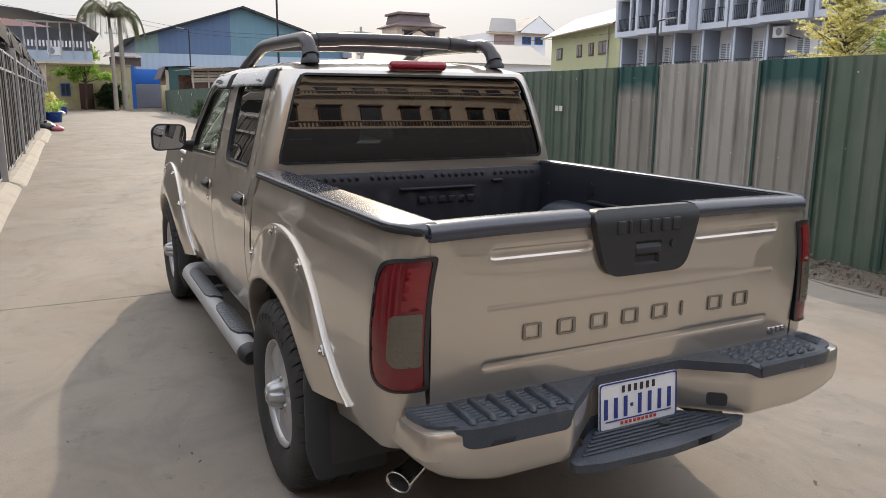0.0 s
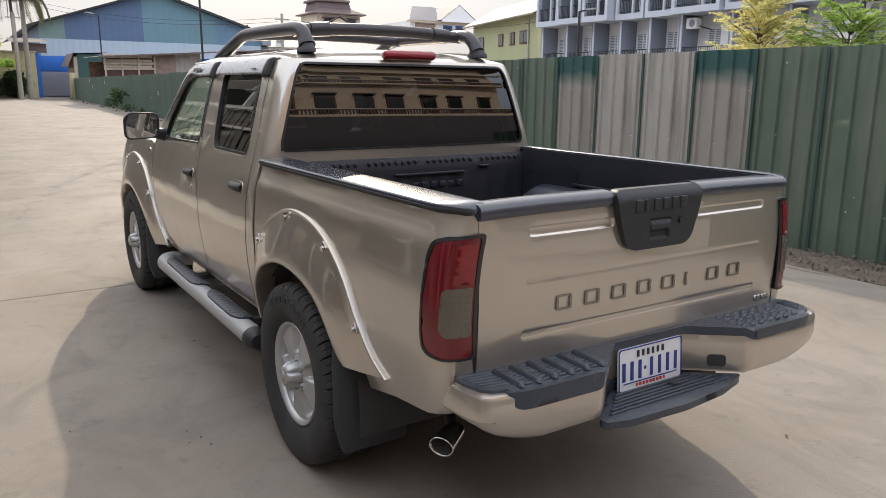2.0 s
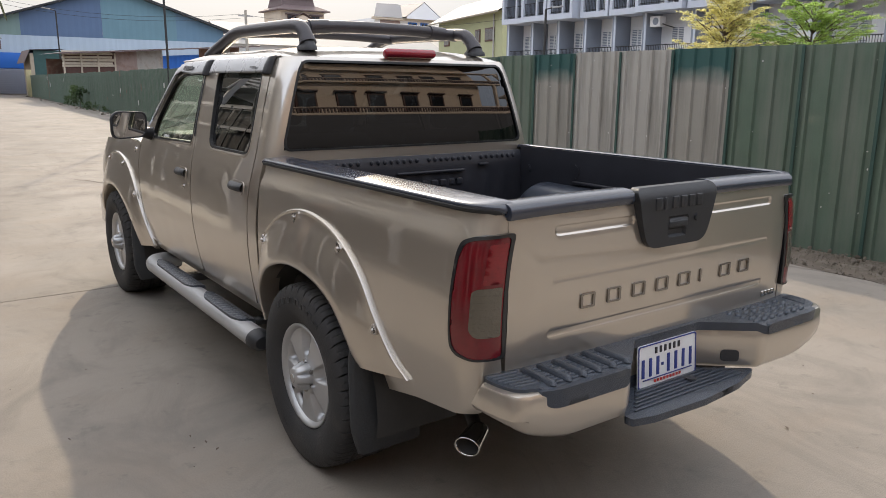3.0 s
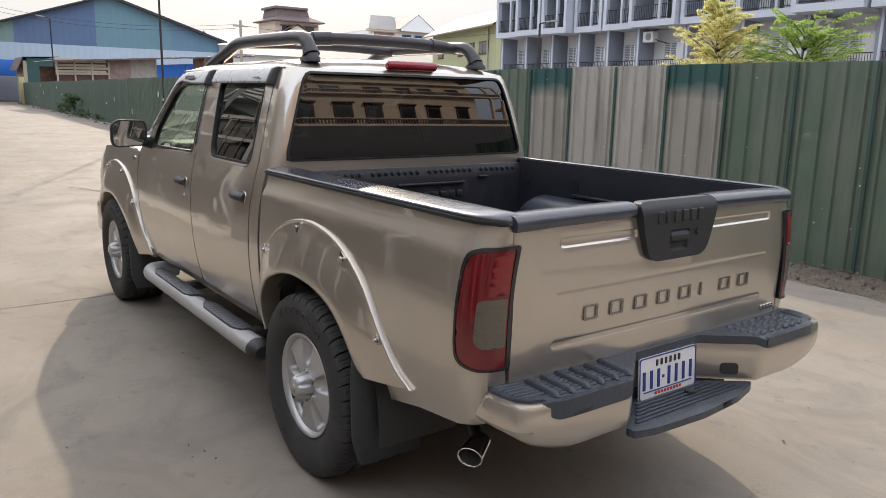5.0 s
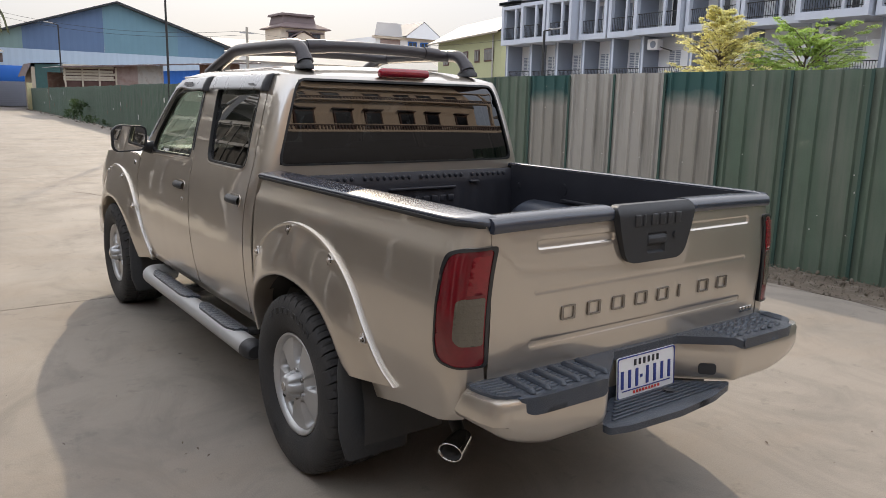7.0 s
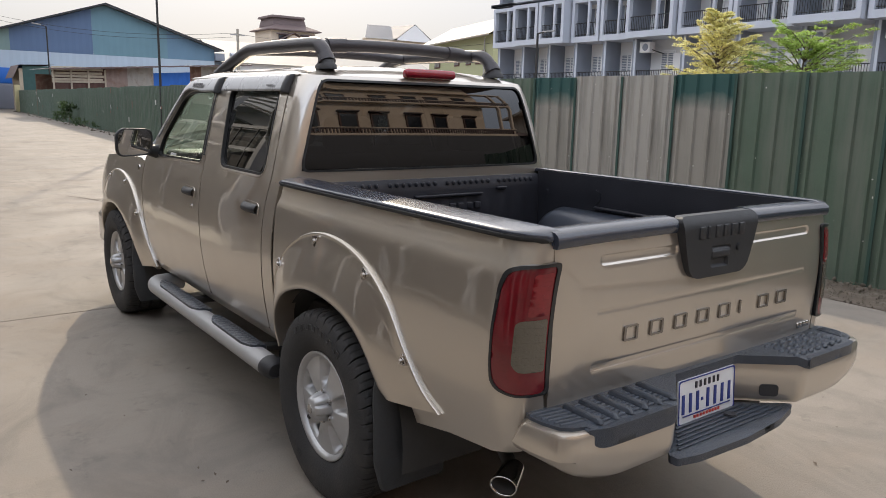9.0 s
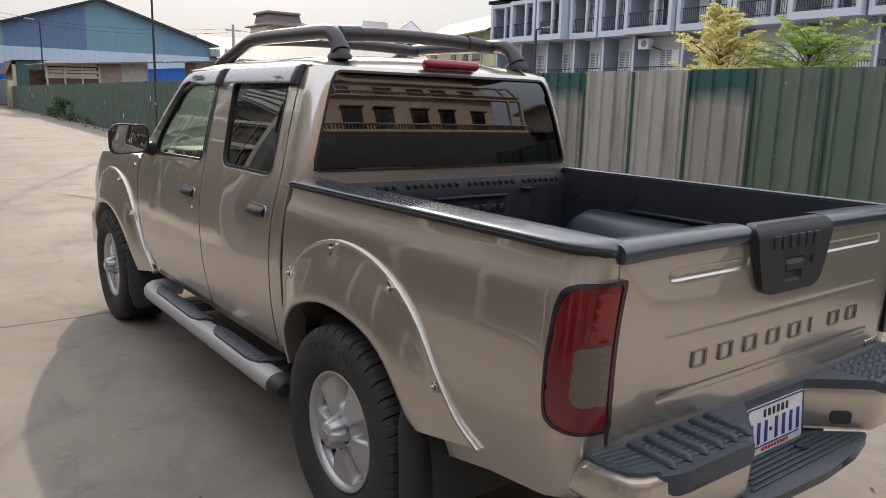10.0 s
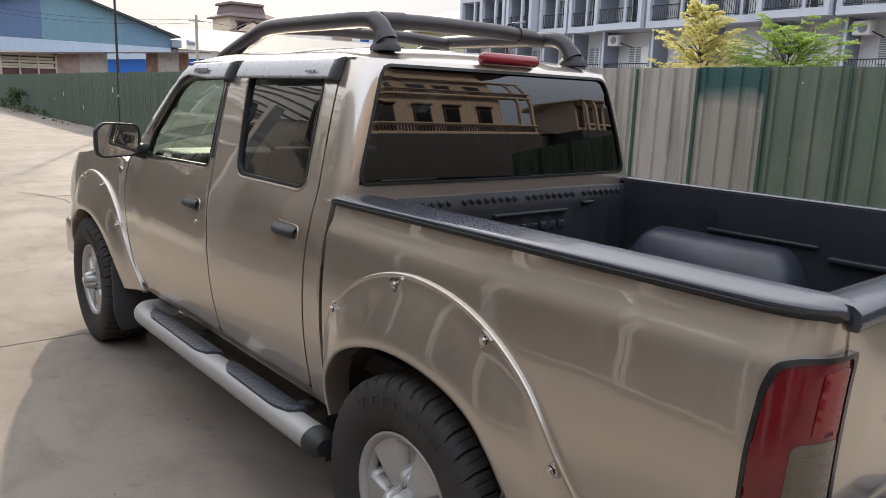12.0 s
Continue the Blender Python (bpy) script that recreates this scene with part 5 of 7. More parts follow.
# ---- door mirrors ----
for s, _ in SIDES:
    rows = []
    shape = rounded([(-0.105, -0.085), (0.090, -0.075), (0.105, 0.0), (0.100, 0.080), (-0.07, 0.085), (-0.105, 0.05)], 0.045, 5)
    for dy, k in ((0.0, 0.90), (-0.004, 0.96), (0.0, 1.0), (0.03, 1.0), (0.07, 0.93), (0.10, 0.74), (0.115, 0.45), (0.12, 0.0)):
        rows.append([Vector((s * (0.925 - u * k), 2.215 + dy, 1.268 + v * k)) for u, v in shape])
    mir = part("door_mirror", grid_bm(rows, close_u=True), TRIM, truck, "black door mirror")
    part("mirror_glass", panel_bm([(u * 0.91, v * 0.91) for u, v in shape], [], 0.05, lambda u, v, d: Vector((s * (0.925 - u), 2.219 + d - 0.02 * u * s * 0, 1.268 + v)), 0), MIRROR, mir, "mirror glass")
    part("mirror_arm", tube_bm([(s * 0.86, 2.27, 1.225), (s * 0.82, 2.29, 1.215), (s * 0.76, 2.31, 1.205)], [0.028, 0.034, 0.045], 12), TRIM, mir)

# ---- wheels ----
def wheel_at(wx, wy, turn):
    """An alloy wheel; its outer face looks along -x before turning."""
    rim_rows = []
    na = 150
    prof = [0.012, 0.05, 0.062, 0.072, 0.085, 0.10, 0.115, 0.13, 0.145, 0.158, 0.170, 0.180, 0.187, 0.192]
    bm = bmesh.new()
    grid = []
    for r in prof:
        row = []
        for k in range(na):
            a = 2 * math.pi * k / na
            c = math.cos(5 * a)
            edge = 0.10 + 0.35 * ((r - 0.06) / 0.13)
            t = max(0.0, min(1.0, (c - 0.22 - edge * 0.20) / 0.30))
            t = t * t * (3 - 2 * t)
            ring = max(0.0, min(1.0, (r - 0.078) / 0.014)) * max(0.0, min(1.0, (0.186 - r) / 0.012))
            depth = 0.036 + 0.022 * (r / 0.19) ** 2 * 0 + (0.012 if r < 0.08 else 0.008)
            dome = -0.014 * math.exp(-((r - 0.10) / 0.05) ** 2)
            row.append(Vector((-(0.155 + 0.0 - 0.030) + dome * 0.6 + 0.048 * t * ring + 0.004, r * math.sin(a), r * math.cos(a))))
        grid.append(row)
    grid_bm(grid, close_u=True, bm=bm)
    win = []
    for f in bm.faces:
        c = f.calc_center_median()
        r = math.hypot(c.y, c.z)
        a = math.atan2(c.y, c.z)
        off = (a * 5 / (2 * math.pi)) % 1.0
        off = off - 1 if off > 0.5 else off
        if 0.118 < r < 0.180 and abs(off) < 0.075 + 0.3 * (r - 0.118):
            win.append(f)
    bmesh.ops.delete(bm, geom=win, context="FACES")
    lip = [(-0.119, 0.192), (-0.130, 0.197), (-0.139, 0.206), (-0.141, 0.213), (-0.136, 0.215), (-0.115, 0.209), (-0.05, 0.19), (0.10, 0.19), (0.13, 0.21)]
    grid_bm([[Vector((x, r * math.sin(2 * math.pi * k / 64), r * math.cos(2 * math.pi * k / 64))) for k in range(64)] for x, r in lip], close_u=True, bm=bm)
    wheel = part("wheel", bm, ALLOY, truck, "silver five-spoke alloy wheel")
    # tyre with cut shoulder blocks
    tp = [(-0.125, 0.208), (-0.142, 0.224), (-0.156, 0.25), (-0.163, 0.285), (-0.163, 0.315), (-0.159, 0.337), (-0.154, 0.353), (-0.146, 0.365), (-0.130, 0.373), (-0.082, 0.3775), (-0.075, 0.367), (-0.064, 0.367), (-0.057, 0.3785),
          (-0.012, 0.379), (-0.008, 0.368), (0.008, 0.368), (0.012, 0.379), (0.057, 0.3785), (0.064, 0.367), (0.075, 0.367), (0.082, 0.3775), (0.125, 0.373), (0.140, 0.357), (0.145, 0.31), (0.145, 0.25), (0.125, 0.21)]
    rows = []
    nt = 560
    for j, (x, r) in enumerate(tp):
        row = []
        for k in range(nt):
            cutr = 0.0
            ph = k % 14
            if 6 <= j <= 9 or 20 <= j <= 22:
                cutr = (0.011 if j > 6 else 0.004) if ph < 1 else (0.003 if ph == 7 and j > 7 else 0.0)
            elif 12 <= j <= 13 or 16 <= j <= 17:
                cutr = 0.009 if ph == 6 else (0.003 if ph == 12 else 0.0)
            a = 2 * math.pi * (k + (0.9 * (j - 6) if 6 <= j <= 9 else 0)) / nt
            rr = r - cutr
            row.append(Vector((x + (0.003 if cutr and x < -0.1 else 0), rr * math.sin(a), rr * math.cos(a))))
        rows.append(row)
    part("tyre", sharpen(grid_bm(rows, close_u=True), 32), RUBBER, wheel, "black all-terrain tyre")
    # raised stepped line on the upper sidewall
    wave = []
    for k in range(15):
        for r in ((0.302, 0.323) if k % 2 else (0.323, 0.302)):
            wave.append((0.62 - k * 0.088, r))
    relief = [Vector((-0.163, r * math.sin(a), r * math.cos(a))) for a, r in wave]
    part("sidewall_relief", tube_bm(relief, 0.0028, 6), RUBBER, wheel)
    for k in range(3):
        a0 = 2.55 + 0.05 * k
        part("sidewall_bar", tube_bm([Vector((-0.163, r * math.sin(a0), r * math.cos(a0))) for r in (0.275, 0.298)], 0.002, 6), RUBBER, wheel)
    # centre cap with notches over the wheel nuts
    rows = []
    for x, r, notch in ((-0.112, 0.060, 1), (-0.125, 0.060, 1), (-0.150, 0.055, 1), (-0.172, 0.047, 0.7), (-0.182, 0.040, 0.2), (-0.187, 0.030, 0), (-0.188, 0.0, 0)):
        rows.append([Vector((x, (r - 0.013 * notch * max(0, math.cos(6 * a)) ** 2) * math.sin(a), (r - 0.013 * notch * max(0, math.cos(6 * a)) ** 2) * math.cos(a))) for a in (2 * math.pi * k / 60 for k in range(60))])
    cap = part("hub_cap", sharpen(grid_bm(rows, close_u=True), 50), ALLOY, wheel, "silver hub cap")
    part("cap_badge", moved(disc_bm((0, 0, 0), (-1, 0, 0), 0.019, 0.003, 20, 0.001), Matrix.Translation((-0.187, 0, 0))), CHROME, cap)
    for k in range(6):
        a = 2 * math.pi * k / 6
        part("wheel_nut", disc_bm((-0.115, 0.062 * math.sin(a), 0.062 * math.cos(a)), (-1, 0, 0), 0.010, 0.022, 6, 0.002), CHROME, wheel)
    part("valve", disc_bm((-0.128, 0.150 * math.sin(2.2), 0.150 * math.cos(2.2)), (-1, 0, 0), 0.012, 0.008, 12, 0.003), TRIM, wheel)
    part("brake_disc", disc_bm((-0.06, 0, 0), (1, 0, 0), 0.14, 0.02, 28), DARK, wheel)
    wheel.matrix_basis = pose(wx, wy, 0.374, 0, 0, turn)
    return wheel


first = wheel_at(-0.710, 0.0, 0)
for m in (pose(-0.710, 3.140, 0.374, 40, 0, 0), pose(0.700, 0.0, 0.374, 0, 0, 180), pose(0.700, 3.140, 0.374, 0, 0, 180)):
    copy_thing(first, m)

# ---- underbody and cabin ----
for s, _ in SIDES:
    part("frame_rail", box_bm(min(s * 0.36, s * 0.44), max(s * 0.36, s * 0.44), -1.05, 3.75, 0.44, 0.58, 0.008), DARK, truck)
part("rear_axle", tube_bm([(-0.62, 0, 0.366), (-0.1, 0, 0.366), (0, 0, 0.366), (0.1, 0, 0.366), (0.62, 0, 0.366)], [0.045, 0.06, 0.14, 0.06, 0.045], 14), DARK, truck)
part("front_axle", tube_bm([(-0.62, 3.127, 0.366), (0.62, 3.127, 0.366)], 0.04), DARK, truck)
part("cab_floor", box_bm(-0.74, 0.74, 0.50, 2.52, 0.50, 0.58, 0.01), DARK, truck)
part("bed_floor", box_bm(-0.70, 0.70, -1.02, 0.46, 0.62, 0.70, 0.01), DARK, truck)
part("engine_bay", box_bm(-0.60, 0.60, 2.56, 3.80, 0.50, 0.92, 0.02), DARK, truck)
part("bulkhead", box_bm(-0.74, 0.74, 2.46, 2.50, 0.50, 1.12, 0.01), DARK, truck)
part("dashboard", box_bm(-0.70, 0.70, 2.04, 2.44, 0.86, 1.215, 0.05, 3), DASH, truck)
part("rear_wall_trim", box_bm(-0.70, 0.70, 0.492, 0.512, 0.55, 1.215, 0.004), DASH, truck)
part("headliner", box_bm(-0.60, 0.60, 0.60, 1.95, 1.622, 1.634, 0.003), shader("headliner_cloth", (0.35, 0.33, 0.3), 0.9, bump=0.2), truck)
for x, y in ((-0.36, 1.62), (0.36, 1.62), (-0.36, 1.04), (0.36, 1.04)):
    seat = part("seat", box_bm(x - 0.25, x + 0.25, y - 0.22, y + 0.28, 0.62, 0.84, 0.05, 3), SEAT, truck)
    part("backrest", moved(box_bm(-0.24, 0.24, -0.06, 0.06, 0.0, 0.56, 0.05, 3), pose(x, y - 0.22, 0.74, 12, 0, 0)), SEAT, seat)
    part("headrest", moved(box_bm(-0.12, 0.12, -0.045, 0.045, 0.0, 0.17, 0.04, 3), pose(x, y - 0.36, 1.30, 8, 0, 0)), SEAT, seat)
wheel_pts = [Vector((-0.36 + 0.185 * math.cos(a), 1.98 + 0.07 * math.sin(a), 1.13 + 0.17 * math.sin(a))) for a in np.linspace(0, 2 * math.pi, 33)]
part("steering_wheel", tube_bm(wheel_pts, 0.014, 10, caps=False), DASH, truck)


# ---- ground: one sheet with sawn joints, dropping to a dirt strip by the fence ----
gx = [-1500, -300, -60, -20, -8, -4, -2.2, 0, 2, 4.18, 4.24, 4.9, 5.6, 9, 20, 60, 300, 1500]
joints = [-6.2, 3.28, 12.7, 22.2]
gy = sorted([-1500, -300, -60, -20, -10, -3, 0, 6, 9, 18, 30, 45, 60, 80, 110, 200, 400, 1500] + [j + d for j in joints for d in (-0.007, -0.004, 0.004, 0.007)])
rows = []
for y in gy:
    low = any(abs(y - j) < 0.005 for j in joints)
    rows.append([Vector((x, y, (-0.10 if 4.2 < x < 9.5 else 0.0) - (0.012 if low and -40 < x < 4.2 else 0.0))) for x in gx])
tagged(part("ground", sharpen(grid_bm(rows), 20), CONCRETE, None, smooth=False), "pale dusty concrete yard with sawn joints", "ground", kind="structure")

rnd = random.Random(4)
rows = [[Vector((4.08 + 1.06 * k / 9 + 0.10 * rnd.random() * (k == 0), -16 + j * 0.35, (0.004 if k == 0 else -0.006 - 0.03 * rnd.random() - 0.003 * k))) for k in range(10)] for j in range(80)]
tagged(part("dirt_strip", grid_bm(rows), DIRT), "strip of bare dirt and rubble along the fence", "ground", kind="structure")
stone = bmesh.new()
bmesh.ops.create_icosphere(stone, subdivisions=1, radius=1.0)
stone.verts.ensure_lookup_table()
stone_co = [v.co.copy() for v in stone.verts]
stone_faces = [[v.index for v in f.verts] for f in stone.faces]
stone.free()
verts, faces = [], []
for k in range(6500):
    big = rnd.random() < 0.06
    x, y, r = 4.16 + 0.96 * rnd.random() ** 0.7, rnd.uniform(-3, 7.5), rnd.uniform(0.012, 0.034) if big else rnd.uniform(0.003, 0.011)
    m = pose(x, y, -0.022 + r * 0.25, rnd.random() * 360, rnd.random() * 360, 0) @ Matrix.Diagonal((r, r * rnd.uniform(0.5, 1), r * rnd.uniform(0.35, 0.7), 1))
    base = len(verts)
    verts += [m @ (c * rnd.uniform(0.75, 1.15)) for c in stone_co]
    faces += [[base + i for i in f] for f in stone_faces]
me = bpy.data.meshes.new("rubble")
me.from_pydata(verts, [], faces)
me.materials.append(GRAVEL)
tagged(new("rubble", me), "loose grey rubble and stones on the dirt", "rubble", kind="stuff")

# dry leaves and crumbs on the concrete
bm = bmesh.new()
spots = [(-0.83, 1.69), (-1.14, 0.39), (1.08, -0.98), (1.15, -1.26), (-1.25, 0.2), (-1.2, 0.36), (-1.3, 1.2), (-1.12, 0.30), (-1.18, 0.48), (-1.62, 0.75), (-1.05, 1.1), (1.5, 0.4), (2.2, 1.1), (1.9, -0.6)]
for k in range(90):
    x, y = spots[k] if k < len(spots) else (rnd.uniform(-2.0, 3.9), rnd.uniform(-1.5, 14))
    l = rnd.uniform(0.006, 0.013) * (1.6 if k < 3 else 1)
    m = pose(x, y, 0.004, rnd.uniform(-15, 15), rnd.uniform(-15, 15), rnd.random() * 360)
    vs = [bm.verts.new(m @ Vector(c)) for c in ((-l, 0, 0), (-l * 0.3, l * 0.45, 0.004), (l, 0, 0.002), (-l * 0.2, -l * 0.4, 0.003))]
    bm.faces.new(vs)
tagged(part("dry_leaves", bm, BARK), "small dry leaves and crumbs on the concrete", "leaves", kind="stuff")

# hairline crack in the slab
bm = bmesh.new()
for pts in ([(0.05, 10.3), (0.24, 9.95), (0.30, 9.7), (0.42, 9.3), (0.40, 9.0)], [(0.30, 9.7), (0.7, 9.75), (1.2, 9.6)]):
    for (x0, y0), (x1, y1) in zip(pts, pts[1:]):
        t = Vector((x1 - x0, y1 - y0, 0)).normalized()
        n = Vector((-t.y, t.x, 0)) * 0.012
        bm.faces.new([bm.verts.new(Vector((x, y, 0.004)) + d) for x, y, d in ((x0, y0, n), (x1, y1, n), (x1, y1, -n), (x0, y0, -n))])
tagged(part("slab_crack", bm, DIRT), "dark open crack in the concrete", "crack", kind="structure")

# ---- corrugated sheet fence ----
fence = thing("sheet_fence", "patched green and beige corrugated metal sheet fence", "fence")
PW = 0.7665


def sheet_mesh(name, material, width, z0, z1, ribs=4):
    """One ribbed sheet: width along local y, ribs standing proud towards -x."""
    prof = [(0.0, 0.0)]
    for k in range(ribs):
        c = width * (k + 0.5) / ribs
        prof += [(c - 0.024, 0.0), (c - 0.011, -0.030), (c + 0.011, -0.030), (c + 0.024, 0.0)]
    prof += [(width, 0.0)]
    b = bmesh.new()
    rows = [[Vector((x, y, z)) for y, x in prof] for z in (z0, (z0 + z1) / 2, z1)] + [[Vector((x + 0.002, y, z1)) for y, x in prof]] + [[Vector((x + 0.002, y, z0)) for y, x in prof]]
    grid_bm(rows, bm=b)
    me = bpy.data.meshes.new(name)
    b.to_mesh(me)
    b.free()
    me.materials.append(material)
    return me


sheets = {c: sheet_mesh("fence_sheet", m, PW + 0.02, -0.13, 1.925) for c, m in (("g", FENCE_GREEN), ("b", FENCE_BEIGE), ("t", FENCE_TWO))}
far_sheet = sheet_mesh("fence_sheet", FENCE_GREEN, PW + 0.02, -0.1, 1.98)
screw = disc_bm((0, 0, 0), (-1, 0, 0), 0.007, 0.006, 8)
screw_me = bpy.data.meshes.new("screw")
screw.to_mesh(screw_me)
screw.free()
screw_me.materials.append(BAG_WHITE)
post_b = box_bm(0.0, 0.05, -0.025, 0.025, -0.12, 1.90, 0.004)
post_me = bpy.data.meshes.new("fence_post")
post_b.to_mesh(post_me)
post_b.free()
post_me.materials.append(FENCE_TEAL)
rnd = random.Random(7)
KINDS = {3: "t", 4: "b", 5: "b", 6: "t"}
for k in range(-6, 11):
    ob = new("fence_sheet", sheets[KINDS.get(k, "g")])
    ob.parent = fence
    y = 2.18 + (k - 3) * PW
    ob.matrix_basis = pose(5.15 + rnd.uniform(-0.008, 0.008), y, rnd.uniform(-0.012, 0.012), rnd.uniform(-0.15, 0.15), 0, rnd.uniform(-0.4, 0.4))
    b = box_bm(5.118, 5.128, y - 0.016, y + 0.016, -0.1, 1.92)
    if -6 < k < 9:
        part("seam_strip", b, SEAM, fence)
        for z in (0.35, 0.95, 1.5, 1.8):
            for yy in (0.10, 0.48):
                if rnd.random() < 0.6:
                    sc = new("screw", screw_me)
                    sc.parent = fence
                    sc.location = (5.146, y + yy + rnd.uniform(-0.05, 0.05), z + rnd.uniform(-0.04, 0.04))
    else:
        b.free()
for z in (0.3, 1.6):
    part("fence_rail", box_bm(5.17, 5.21, -4.75, 8.1, z, z + 0.05, 0.004), FENCE_TEAL, fence)
for k in range(-2, 5):
    ob = new("fence_post", post_me)
    ob.parent = fence
    ob.location = (5.21, k * 1.9, 0)
# chipped spots
for k in range(20):
    y, z = rnd.uniform(-2.5, 4.5), rnd.uniform(0.25, 1.85)
    w = rnd.uniform(0.003, 0.008)
    chip = disc_bm((5.114, y, z), (-1, 0, 0), w, 0.003, 7)
    part("paint_chip", moved(chip, Matrix.Translation((0, y, z)) @ Matrix.Diagonal((1, 1, rnd.uniform(0.8, 2.2), 1)) @ Matrix.Translation((0, -y, -z))), BAG_WHITE, fence)
# two small stickers
for dy in (0, 0.10):
    part("sticker", box_bm(5.122, 5.127, 6.45 + dy, 6.53 + dy, 1.33, 1.41), BAG_WHITE, fence)
# far run, bending a little away
A, B = Vector((5.16, 8.2)), Vector((8.7, 82.0))
n = int((B - A).length / PW)
turn = math.degrees(math.atan2(-(B.x - A.x), B.y - A.y))
far_fence = thing("sheet_fence", "long green corrugated metal sheet fence with peeled spots", "fence")
for k in range(n):
    ob = new("fence_sheet", far_sheet)
    ob.parent = far_fence
    c = A + (B - A) * k / n
    ob.matrix_basis = pose(c.x + rnd.uniform(-0.01, 0.01), c.y, rnd.uniform(-0.03, 0.02), 0, 0, turn)
part("end_post", box_bm(B.x - 0.35, B.x + 0.1, B.y - 0.1, B.y + 0.3, -0.1, 2.5, 0.01), YELLOW_WALL, far_fence)

for k in range(18):
    y = rnd.uniform(20, 70)
    c = A + (B - A) * ((y - A.y) / (B.y - A.y))
    h = rnd.uniform(0.06, 0.30)
    z = rnd.uniform(0.5, 1.75)
    part("peeled_patch", box_bm(c.x - 0.045, c.x - 0.036, y, y + rnd.uniform(0.05, 0.14), z, z + h), BAG_WHITE if rnd.random() < 0.6 else RUST, far_fence)

# weeds and litter at the far fence's foot
def leaf_cloud(bm, centre, size, count, leaf, rnd, flat=0.5):
    for _ in range(count):
        d = Vector((rnd.gauss(0, 0.42) * size[0], rnd.gauss(0, 0.42) * size[1], rnd.gauss(0, 0.42) * size[2]))
        m = Matrix.Translation(Vector(centre) + d) @ pose(0, 0, 0, rnd.gauss(0, 40) * flat * 2, rnd.gauss(0, 40) * flat * 2, rnd.random() * 360)
        l = leaf * rnd.uniform(0.6, 1.3)
        bm.faces.new([bm.verts.new(m @ Vector(c)) for c in ((-l, 0, 0), (0, l * 0.42, l * 0.12), (l, 0, 0), (0, -l * 0.42, l * 0.12))])


rnd = random.Random(11)
for y, h, n in ((45.0, 1.3, 260), (47.5, 0.7, 120), (41.5, 0.5, 60), (38.5, 0.35, 40)):
    bm = bmesh.new()
    x = 5.16 + (y - 8.2) * 0.04797 - 0.55
    for k in range(6):
        leaf_cloud(bm, (x + rnd.uniform(-0.3, 0.3), y + rnd.uniform(-0.7, 0.7), h * rnd.uniform(0.25, 0.8)), (0.3, 0.4, h * 0.25), n // 6, 0.11, rnd)
    weed = thing("weed", "leafy green weed at the foot of the fence", "weed", "weeds along the fence")
    part("leaves", bm, LEAF_DARK, weed)
    part("stems", tube_bm([(x, y, -0.05), (x + 0.1, y + 0.1, h * 0.7)], 0.012, 6), BARK, weed)
bm = bmesh.new()
for _ in range(140):
    y = rnd.uniform(30, 80)
    x = 5.16 + (y - 8.2) * 0.04797 - rnd.uniform(0.1, 1.0)
    r = rnd.uniform(0.02, 0.08)
    bmesh.ops.create_icosphere(bm, subdivisions=1, radius=r, matrix=pose(x, y, r * 0.2, rnd.random() * 360, 0, rnd.random() * 360) @ Matrix.Diagonal((1, 0.7, 0.5, 1)))
tagged(part("rubble", bm, GRAVEL, smooth=False), "stones and litter along the far fence", "rubble", kind="stuff")

# ---- row of iron gates with kerb ramps, on the side of the camera ----
def gate_bm():
    bm = bmesh.new()
    for z in (0.17, 1.98, 2.33):
        box_bm(-0.018, 0.018, 0.03, 1.21, z - 0.022, z + 0.022, bm=bm)
    return bm


gate_frame_me = bpy.data.meshes.new("gate_frame")
b = gate_bm(); b.to_mesh(gate_frame_me); b.free()
gate_frame_me.materials.append(GREY_STEEL)
bar_b = box_bm(-0.008, 0.008, -0.012, 0.012, 0.19, 2.31)
bar_me = bpy.data.meshes.new("gate_bar"); bar_b.to_mesh(bar_me); bar_b.free(); bar_me.materials.append(BLACK_IRON)
broad_b = box_bm(-0.02, 0.02, -0.04, 0.04, 0.19, 2.31, 0.004)
broad_me = bpy.data.meshes.new("gate_bar"); broad_b.to_mesh(broad_me); broad_b.free(); broad_me.materials.append(BLACK_IRON)
stile_b = box_bm(-0.03, 0.03, -0.032, 0.032, 0.12, 2.35, 0.005)
stile_me = bpy.data.meshes.new("gate_stile"); stile_b.to_mesh(stile_me); stile_b.free(); stile_me.materials.append(GREY_STEEL)
sheet_b = box_bm(-0.034, -0.026, 0.04, 1.20, 0.16, 2.30)
gsheet_me = bpy.data.meshes.new("gate_sheet"); sheet_b.to_mesh(gsheet_me); sheet_b.free(); gsheet_me.materials.append(GATE_SHEET)
gpost_b = box_bm(-0.06, 0.06, -0.06, 0.06, 0, 2.58, 0.006)
gpost_me = bpy.data.meshes.new("gate_post"); gpost_b.to_mesh(gpost_me); gpost_b.free(); gpost_me.materials.append(GREY_STEEL)
BAY = 6.40


def lane_x(y):
    """The gates' line along the yard."""
    return -2.49 + y * 0.0068 if y > 4 else -3.7


